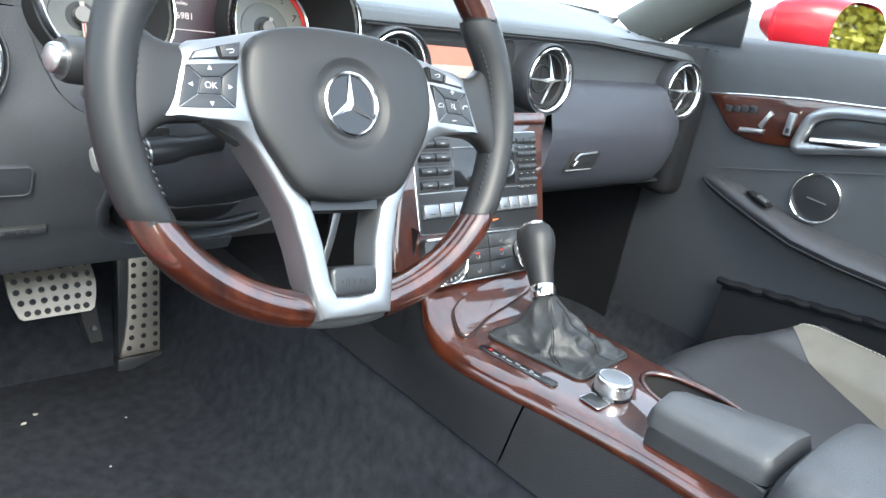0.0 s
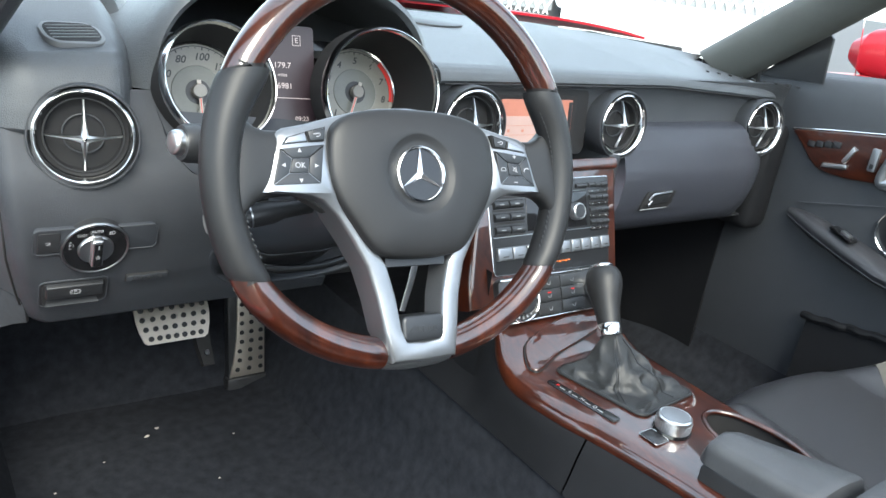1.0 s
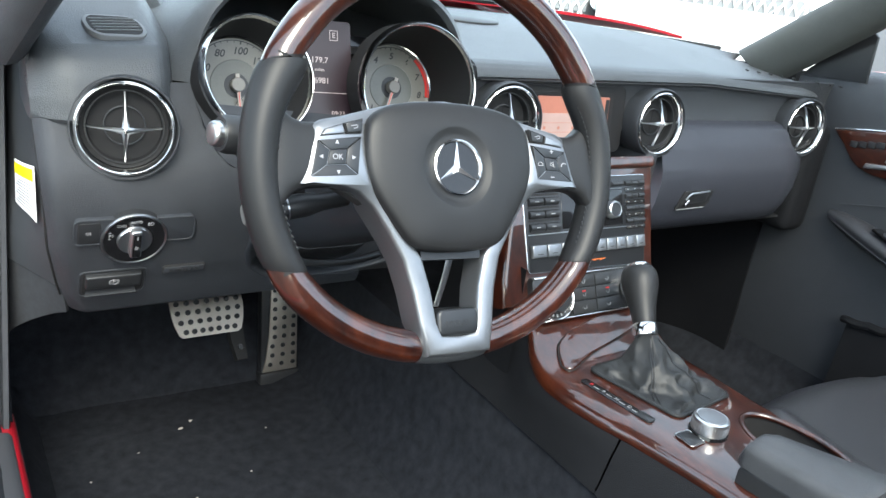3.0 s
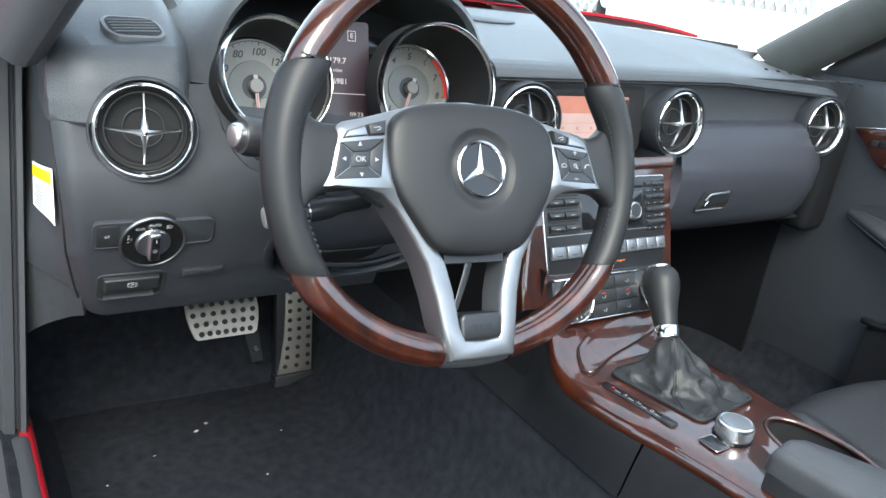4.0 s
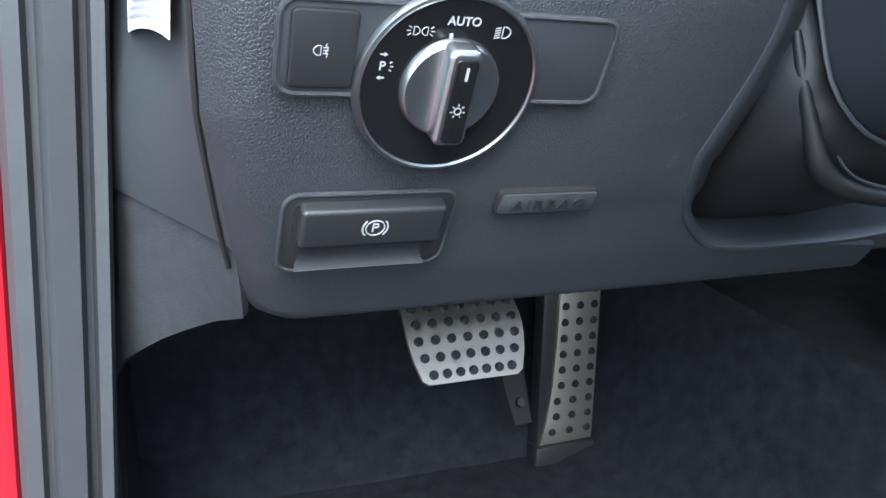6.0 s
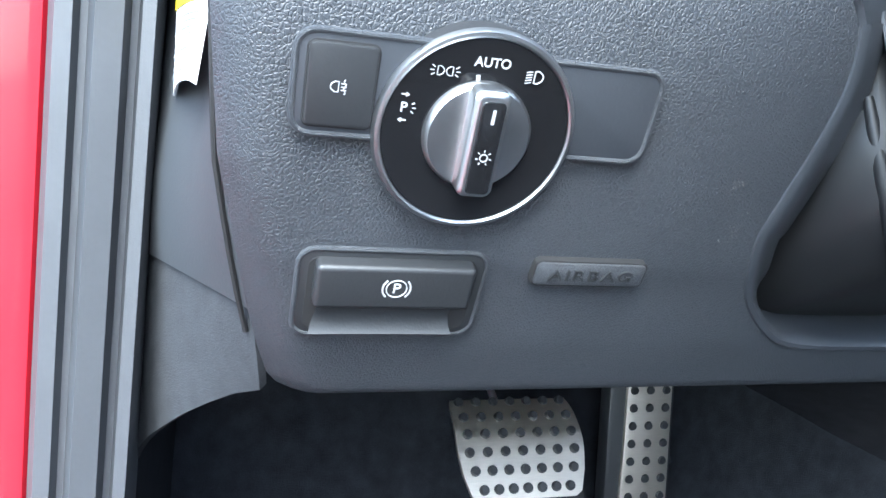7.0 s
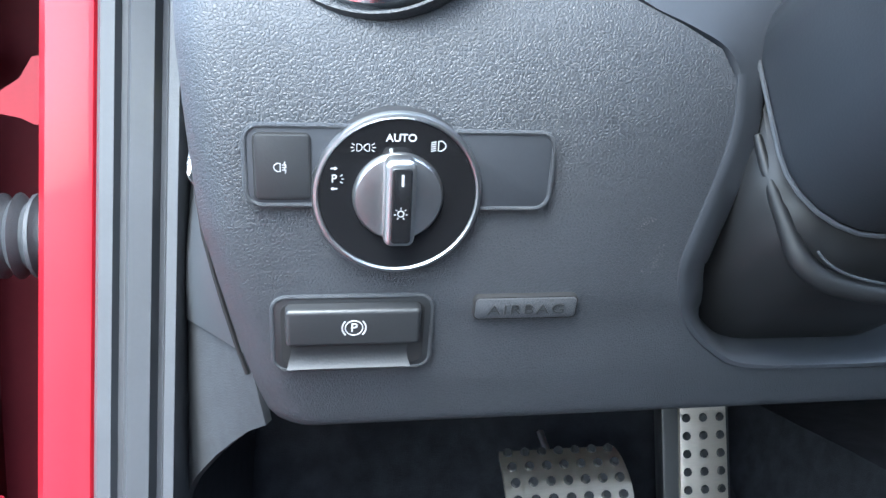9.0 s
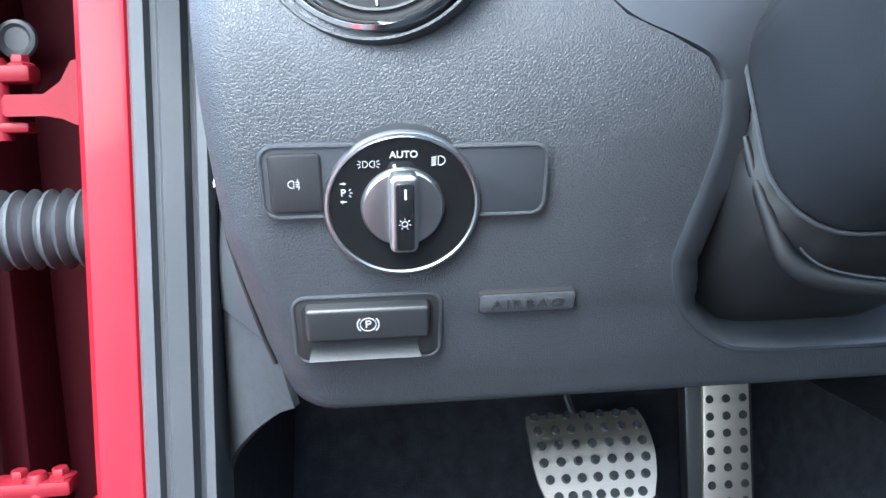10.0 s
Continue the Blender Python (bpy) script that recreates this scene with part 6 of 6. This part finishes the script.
hp = smooth_path([(0.644, y, z) for y, z in HND], 5, True)
hd = part("handle", tube(hp, 0.0105, 14, True, squash=1.0, up=(1, 0, 0)), SILVER_PAINT, pd, "satin chrome door handle", True)
part("handle_cup", prism([(-y * 0.97 - 0.008, z * 1.0) for y, z in HND], 0.004, 0.008, 0.001, m=DM), SATIN_BLACK, hd, "dark cup behind the handle", True)
part("pull_bar", tube([(0.643, -0.205, 0.727), (0.640, -0.26, 0.738), (0.642, -0.31, 0.748)], [0.008, 0.010, 0.008], 10), CHROME, hd, "", True)
# seat keys
for i in range(4):
    part("memory_key", prism(rounded(0.014, 0.011, 0.002, 3, 0.044 + 0.0155 * i, 0.7425 + 0.0032 * i), 0.006, 0.0095, 0.001, m=DM), SATIN_BLACK, pd, "small black memory key", True)
part("seat_switch", prism([(0.074, 0.708), (0.120, 0.716), (0.121, 0.724), (0.076, 0.717)], 0.006, 0.013, 0.002, m=DM), SATIN, pd, "silver seat switch", True)
part("seat_switch", prism([(0.114, 0.724), (0.128, 0.752), (0.121, 0.757), (0.107, 0.728)][::-1], 0.006, 0.013, 0.002, m=DM), SATIN, pd, "silver seat switch", True)
part("lock_switch", prism(rounded(0.014, 0.040, 0.003, 3, 0.160, 0.744), 0.006, 0.011, 0.0015, m=DM), SILVER_PAINT, pd, "upright lock switch", True)
part("lock_mark", prism(rounded(0.006, 0.008, 0.001, 3, 0.160, 0.733), 0.0105, 0.0116, m=DM), SATIN_BLACK, pd, "", True)
part("panel_seam", tube([(0.6545, y, 0.645 + (-0.096 - y) * 0.27) for y in steps(-0.05, -0.6, 10)], 0.0010, 6), TRIM_GREY, pd, "", True)
sp = part("speaker_ring", revolve([(0.0430, 0.0), (0.0428, 0.006), (0.0412, 0.0075), (0.0398, 0.006), (0.0396, 0.002)], 48, DM @ at(0.238, 0.637, -0.004)), CHROME, pd, "chrome speaker ring", True)
part("speaker_mesh", revolve([(0, 0.0045), (0.0300, 0.0035), (0.0398, 0.002)], 40, DM @ at(0.238, 0.637, -0.004)), SATIN_BLACK, sp, "black speaker mesh", True)
part("speaker_badge", box((-0.017, -0.001, 0.004), (0.017, 0.001, 0.0055), m=DM @ pose(0.242, 0.634, -0.003, 0, 0, -4)), SATIN, sp, "", True)
ARM = [(-0.035, 0.610, 0.006, 0.010), (-0.06, 0.606, 0.016, 0.018), (-0.10, 0.598, 0.026, 0.024), (-0.17, 0.582, 0.040, 0.026), (-0.24, 0.568, 0.052, 0.026), (-0.32, 0.562, 0.058, 0.026), (-0.42, 0.560, 0.060, 0.026), (-0.60, 0.562, 0.060, 0.028), (-0.85, 0.57, 0.05, 0.03)]
rings = []
for y, z, out, h in ARM:
    rings.append([(0.662 - (out + 0.006) * math.cos(a) * (1 if math.cos(a) > 0 else 0.2), y, z + h * math.sin(a) * (0.8 if math.sin(a) > 0 else 1.0)) for a in [2 * math.pi * k / 20 for k in range(20)]])
arm = part("armrest", loft(rings), SEAT_LEATHER, pd, "padded black door armrest", True)
part("armrest_seam", tube([(0.662 - (o + 0.0065) * 0.93, y, z - h * 0.37) for y, z, o, h in ARM], 0.0008, 6), TRIM_GREY, arm, "", True)
part("window_switch", box((-0.010, -0.025, 0), (0.010, 0.025, 0.006), 0.002, 2, pose(0.636, -0.155, 0.6055, 12, 0, -14)), GLOSS_BLACK, arm, "black window switch", True)
part("switch_blade", box((-0.006, -0.018, 0.005), (0.004, 0.004, 0.010), 0.0015, 2, pose(0.636, -0.155, 0.6055, 12, 0, -14)), SATIN, arm, "", True)
# map pocket with a gathered edge
pk = [(0.640 - 0.006 * abs(math.sin(i * 0.9)), -0.13 - 0.012 * i, 0.440 + 0.0018 * i + 0.0014 * math.sin(i * 1.8)) for i in range(46)]
part("pocket_edge", tube(pk, 0.0075, 8), PANEL_SHADED, pd, "gathered elastic pocket edge", True)
part("pocket", sheet(lambda y, s: (0.632 + 0.012 * s, y, 0.24 + (0.20 + 0.15 * (-0.13 - y)) * s), steps(-0.14, -0.68, 20), steps(0, 1, 5), 0.006), PANEL_SHADED, pd, "", True)
w = part("window", sheet(lambda y, s: (0.70 - 0.09 * s, y, 0.85 + 0.33 * s), steps(-0.9, -0.06, 8), steps(0, 1, 4), 0.004), GLASS, pd, "clear side window", True)
w.visible_shadow = False
part("mirror_sail", prism([(-0.10, 0.838), (0.026, 0.846), (0.022, 0.925), (0.0, 0.945)], -0.006, 0.0, 0.002, m=DM), SATIN_BLACK, pd, "dark triangular corner cover", True)
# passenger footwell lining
solo("passenger_kick_panel", sheet(lambda y, s: (0.658 - 0.30 * max(0, y - 0.16) ** 1.4, y, 0.2 + 0.46 * s), steps(0.09, 0.70, 20), steps(0, 1, 5), 0.006), PANEL_SHADED, "passenger footwell lining, darkened in colour for shade", "lining", "structure")
solo("outer_sill", box((0.68, -1.2, 0.15), (0.79, 0.3, 0.34), 0.012, 2), RED_PAINT, "red outer sill", "sill", "structure")

# ---- passenger seat ----
seat = thing("passenger_seat", pose(0.36, -0.5, 0.2), "black leather passenger seat with a stitched bolster", "car seat")


def seat_point(u, v):
    """u across from the tunnel, v from the front edge back."""
    x = 0.145 + 0.475 * u
    front = -0.206 - 0.05 * (2 * u - 1) ** 2 - 0.05 * max(0, u - 0.75) * 4
    y = front - 0.60 * v
    roll = max(0.0, 1 - v / 0.12)
    z = 0.431 - 0.055 * roll ** 2.2 - 0.05 * v
    edge = max(0.0, abs(2 * u - 1) - 0.55) / 0.45
    z += 0.035 * math.sin(min(1.0, edge * 1.3) * math.pi / 2) * min(1, v / 0.10) - 0.09 * max(0.0, edge - 0.70) ** 1.5 * 3
    return (x, y, z)


part("cushion", sheet(seat_point, steps(0, 1, 40), steps(0, 1, 36), 0.06), SEAT_LEATHER, seat, "black leather cushion", True)


def bolster_point(w, v):
    """The raised side of the cushion, painted as sunlit, from its inner edge, which runs inwards to the rear, to the
    stitched seam.
    """
    a = 0.872 - 0.62 * (v - 0.07)
    u = a + (0.885 + 0.015 * math.sin(v * 3) - a) * w
    x, y, z = seat_point(u, v)
    return (x, y, z + 0.0012 + 0.012 * w * min(1.0, (v - 0.07) / 0.3))


part("bolster", sheet(bolster_point, steps(0, 1, 10), steps(0.075, 0.62, 24), 0.004), SEAT_SUNLIT, seat, "leather bolster with sunlight painted in beige", True)
st = [Vector(seat_point(0.885 + 0.015 * math.sin(v * 3), v)) + Vector((0, 0, 0.0025 + 0.012 * min(1.0, max(0.0, v - 0.07) / 0.3))) for v in steps(0.06, 1, 30)]
for i, (a, b) in enumerate(zip(st, st[1:])):
    for k in range(3):
        part("stitch", tube([a.lerp(b, k / 3 + 0.04), a.lerp(b, k / 3 + 0.26)], 0.0008, 4), STITCH, seat, "", True)
part("base", box((0.17, -0.80, 0.22), (0.60, -0.30, 0.40), 0.03, 2), PLASTIC, seat, "", True)
rings = []
for t in steps(0, 1, 12):
    y, z = -0.80 - 0.28 * t, 0.40 + 0.62 * t
    rings.append([(0.375 + (0.235 - 0.05 * t) * math.copysign(abs(math.cos(a)) ** 0.6, math.cos(a)), y + 0.055 * math.sin(a), z + 0.02 * math.sin(a)) for a in [2 * math.pi * k / 28 for k in range(28)]])
part("backrest", loft(rings), SEAT_LEATHER, seat, "black leather backrest", True)

# ---- driver's seat, unseen, added to block light from behind ----
dseat = thing("driver_seat", pose(-0.37, -0.8, 0.2), "black leather driver's seat, unseen, set back to block light", "car seat")


def driver_cushion(u, v):
    """u across, v from the front edge back."""
    edge = max(0.0, abs(2 * u - 1) - 0.55) / 0.45
    z = 0.405 - 0.05 * max(0.0, 1 - v / 0.12) ** 2.2 - 0.05 * v + 0.03 * math.sin(min(1.0, edge * 1.3) * math.pi / 2) * min(1, v / 0.1) - 0.27 * max(0.0, edge - 0.70) ** 1.5
    return (-0.605 + 0.465 * u, -0.50 - 0.04 * (2 * u - 1) ** 2 - 0.52 * v, z)


part("cushion", sheet(driver_cushion, steps(0, 1, 30), steps(0, 1, 24), 0.06), SEAT_LEATHER, dseat, "black leather cushion", True)
part("base", box((-0.585, -1.00, 0.20), (-0.16, -0.57, 0.34), 0.03, 2), PLASTIC, dseat, "", True)
rings = []
for t in steps(0, 1, 12):
    y, z = -1.02 - 0.24 * t, 0.37 + 0.62 * t
    rings.append([(-0.372 + (0.232 - 0.05 * t) * math.copysign(abs(math.cos(a)) ** 0.6, math.cos(a)), y + 0.055 * math.sin(a), z + 0.02 * math.sin(a)) for a in [2 * math.pi * k / 28 for k in range(28)]])
part("backrest", loft(rings), SEAT_LEATHER, dseat, "black leather backrest", True)

# ---- outside ----
solo("ground", sheet(lambda x, y: (x, y, 0.0), [-300, -60, -20, -8, -4, 0, 4, 8, 20, 60, 300], [-300, -60, -20, -8, -4, 0, 4, 8, 20, 60, 300]), ASPHALT, "grey asphalt of the car park", "ground", "structure", smooth=False)
bon = thing("bonnet", pose(0, 1.0, 0.7), "glossy red bonnet of the car", "bonnet", kind="structure")


def bonnet_point(x, y):
    t = (y - 0.52) / 1.5
    return (x, y, 0.882 - 0.03 * t - 0.14 * max(0, t) ** 2 - 0.03 * (x / 0.8) ** 4)


part("skin", sheet(bonnet_point, steps(-0.80, 0.80, 24), steps(0.52, 2.0, 16), 0.006), RED_PAINT, bon, "", True)
part("cowl", box((-0.66, 0.40, 0.82), (0.66, 0.56, 0.852), 0.01, 2), PLASTIC, bon, "black cowl under the windscreen", True)
part("wing", box((0.72, 0.30, 0.30), (0.86, 2.0, 0.78), 0.05, 3), RED_PAINT, bon, "", True)
part("wing", box((-0.86, 0.48, 0.30), (-0.76, 2.0, 0.78), 0.05, 3), RED_PAINT, bon, "", True)
wiper = solo("wiper", tube([(0.25, 0.50, 0.885), (-0.25, 0.53, 0.89)], 0.006, 6), PLASTIC, "black wiper blade on the windscreen base", "wiper", at=(0, 0.5, 0.88))

# door mirror
mir = thing("door_mirror", pose(0.86, -0.02, 0.84), "red door mirror on the passenger side", "door mirror")
rings = []
for t, s in ((0.0, 0.05), (0.01, 0.45), (0.035, 0.78), (0.07, 0.95), (0.10, 1.0), (0.125, 0.98)):
    rings.append([(1.03 - 0.9 * (0.125 - t) + 0.108 * s * math.copysign(abs(math.cos(a)) ** 0.7, math.cos(a)), 0.062 - t * 1.1 - 0.10 * 0.11 * math.cos(a), 0.902 + 0.066 * s * math.copysign(abs(math.sin(a)) ** 0.75, math.sin(a))) for a in [2 * math.pi * k / 32 for k in range(32)]])
part("housing", loft(rings, cap=False), RED_PAINT, mir, "glossy red housing", True)
MG = pose(1.03, -0.0725, 0.90, 88, 0, -13)
part("mirror_glass", prism([(0.102 * math.copysign(abs(math.cos(a)) ** 0.7, math.cos(a)), 0.061 * math.copysign(abs(math.sin(a)) ** 0.75, math.sin(a))) for a in [2 * math.pi * k / 32 for k in range(32)]], -0.006, -0.002, m=MG), MIRROR, mir, "mirror glass", True)
part("foot", box((0.69, 0.0, 0.835), (0.96, 0.05, 0.86), 0.01, 2), RED_PAINT, mir, "", True)


def parked_car(m, paint, label, high=1.0):
    """A parked car seen from a few metres: body, cabin, panes, wheels, lamps and grille."""
    c = thing("parked_car", m, label, "car", "parked cars")
    prof = [(-2.2, 0.42), (-2.25, 0.62), (-2.15, 0.86), (-1.2, 0.98), (1.0, 1.0), (2.1, 0.95), (2.2, 0.6), (2.15, 0.35)]
    rings = []
    for w, k in ((-0.88, 0.94), (-0.92, 1.0), (0.92, 1.0), (0.88, 0.94)):
        rings.append([(w, y * k, 0.3 + (z * high - 0.3) * (0.97 if k < 1 else 1)) for y, z in prof])
    part("body", loft(rings), paint, c)
    cab = [(-0.95, 0.97), (-0.35, 1.45), (1.2, 1.5), (1.95, 0.97)]
    part("cabin", loft([[(w * (1 if z < 1 else 0.84), y, z * high) for y, z in cab] for w in (-0.86, 0.86)]), PANE, c, "cabin glass with the mirrored sky painted as pale grey")
    part("roof", box((-0.72, -0.35, 1.45 * high), (0.72, 1.25, 1.52 * high), 0.03, 2), paint, c)
    gr = part("grille", prism(rounded(1.0, 0.22, 0.05), 0, 0.02, m=wall_pose(0, -2.2, 0.70 * high)), GREY_MARK, c, "pale mesh grille")
    for i in range(14):
        for s in (-1, 1):
            x = -0.455 + 0.07 * i
            part("grille_bar", tube([(x - s * 0.05, -2.225, 0.605 * high), (x + s * 0.05, -2.225, 0.795 * high)], 0.009, 5), WHITE_CAR, gr)
    for x in (-0.68, 0.68):
        part("headlight", prism(rounded(0.32, 0.16, 0.06), 0, 0.03, 0.01, m=wall_pose(x, -2.18, 0.78 * high, 20)), SATIN, c, "clear headlight")
        for y in (-1.4, 1.35):
            t = part("tyre", revolve([(0.20, -0.11), (0.31, -0.11), (0.33, -0.08), (0.33, 0.08), (0.31, 0.11), (0.20, 0.11)], 28, pose(x * 1.22, y, 0.33, 0, 90, 0)), RUBBER, c)
            part("rim", revolve([(0.20, 0.08), (0.05, 0.10), (0, 0.10)], 20, pose(x * 1.22, y, 0.33, 0, 90 if x > 0 else -90, 0)), SATIN, t)
    return c


def facing(angle, dist, turn):
    a = radians(angle)
    return pose(-0.5 + dist * math.sin(a), -0.5 + dist * math.cos(a), 0, 0, 0, turn)


parked_car(facing(50.5, 8.0, -44), WHITE_CAR, "white pickup parked ahead with a mesh grille", 1.25)
parked_car(facing(72, 9.5, -70), WHITE_CAR, "white van parked beside the lane", 1.3)
parked_car(facing(36, 8.0, -30), SATIN_BLACK, "dark car parked ahead", 1.0)
parked_car(facing(140, 16, 20), WHITE_CAR, "white car parked behind", 1.0)
parked_car(facing(152, 17, 0), SILVER_PAINT, "silver car parked behind", 1.0)


def tree(m, h, seed, label):
    rnd = random.Random(seed)
    t = thing("tree", m, label, "tree", "trees by the car park")
    part("trunk", tube([(0, 0, 0), (0.05, 0.02, h * 0.3), (0.0, 0.1, h * 0.6), (0.1, 0.0, h * 0.9)], [0.16, 0.12, 0.08, 0.02], 10), BARK, t)
    for i in range(7):
        a, z = i * 2.4, h * (0.35 + 0.07 * i)
        part("limb", tube([(0, 0, z), (0.6 * math.cos(a), 0.6 * math.sin(a), z + 0.5), (1.2 * math.cos(a), 1.2 * math.sin(a), z + 0.9)], [0.06, 0.04, 0.012], 6), BARK, t)
    verts, faces = [], []
    for k in range(60):
        c = Vector((rnd.gauss(0, 0.9), rnd.gauss(0, 0.9), h * 0.54 + rnd.gauss(0, h * 0.18)))
        for i in range(60):
            p = c + Vector((rnd.gauss(0, 0.3), rnd.gauss(0, 0.3), rnd.gauss(0, 0.3)))
            u = Vector((rnd.uniform(-1, 1), rnd.uniform(-1, 1), rnd.uniform(-1, 1))).normalized() * 0.14
            v = u.cross(Vector((rnd.uniform(-1, 1), rnd.uniform(-1, 1), 1))).normalized() * 0.10
            n = len(verts)
            verts += [p - u, p + v, p + u, p - v]
            faces.append((n, n + 1, n + 2, n + 3))
    me = bpy.data.meshes.new("crown")
    me.from_pydata([tuple(v) for v in verts], [], faces)
    me.materials.append(LEAF)
    cr = new("crown", me)
    cr.parent = t


for i, (a, d, h) in enumerate(((122, 26, 5.0), (128, 30, 6.0), (133, 27, 4.6), (139, 32, 6.0), (145, 28, 5.0), (151, 30, 6.0), (116, 34, 6.5))):
    tree(facing(a, d, 50 * i), h, i, "tree with yellow autumn leaves beside the car park")
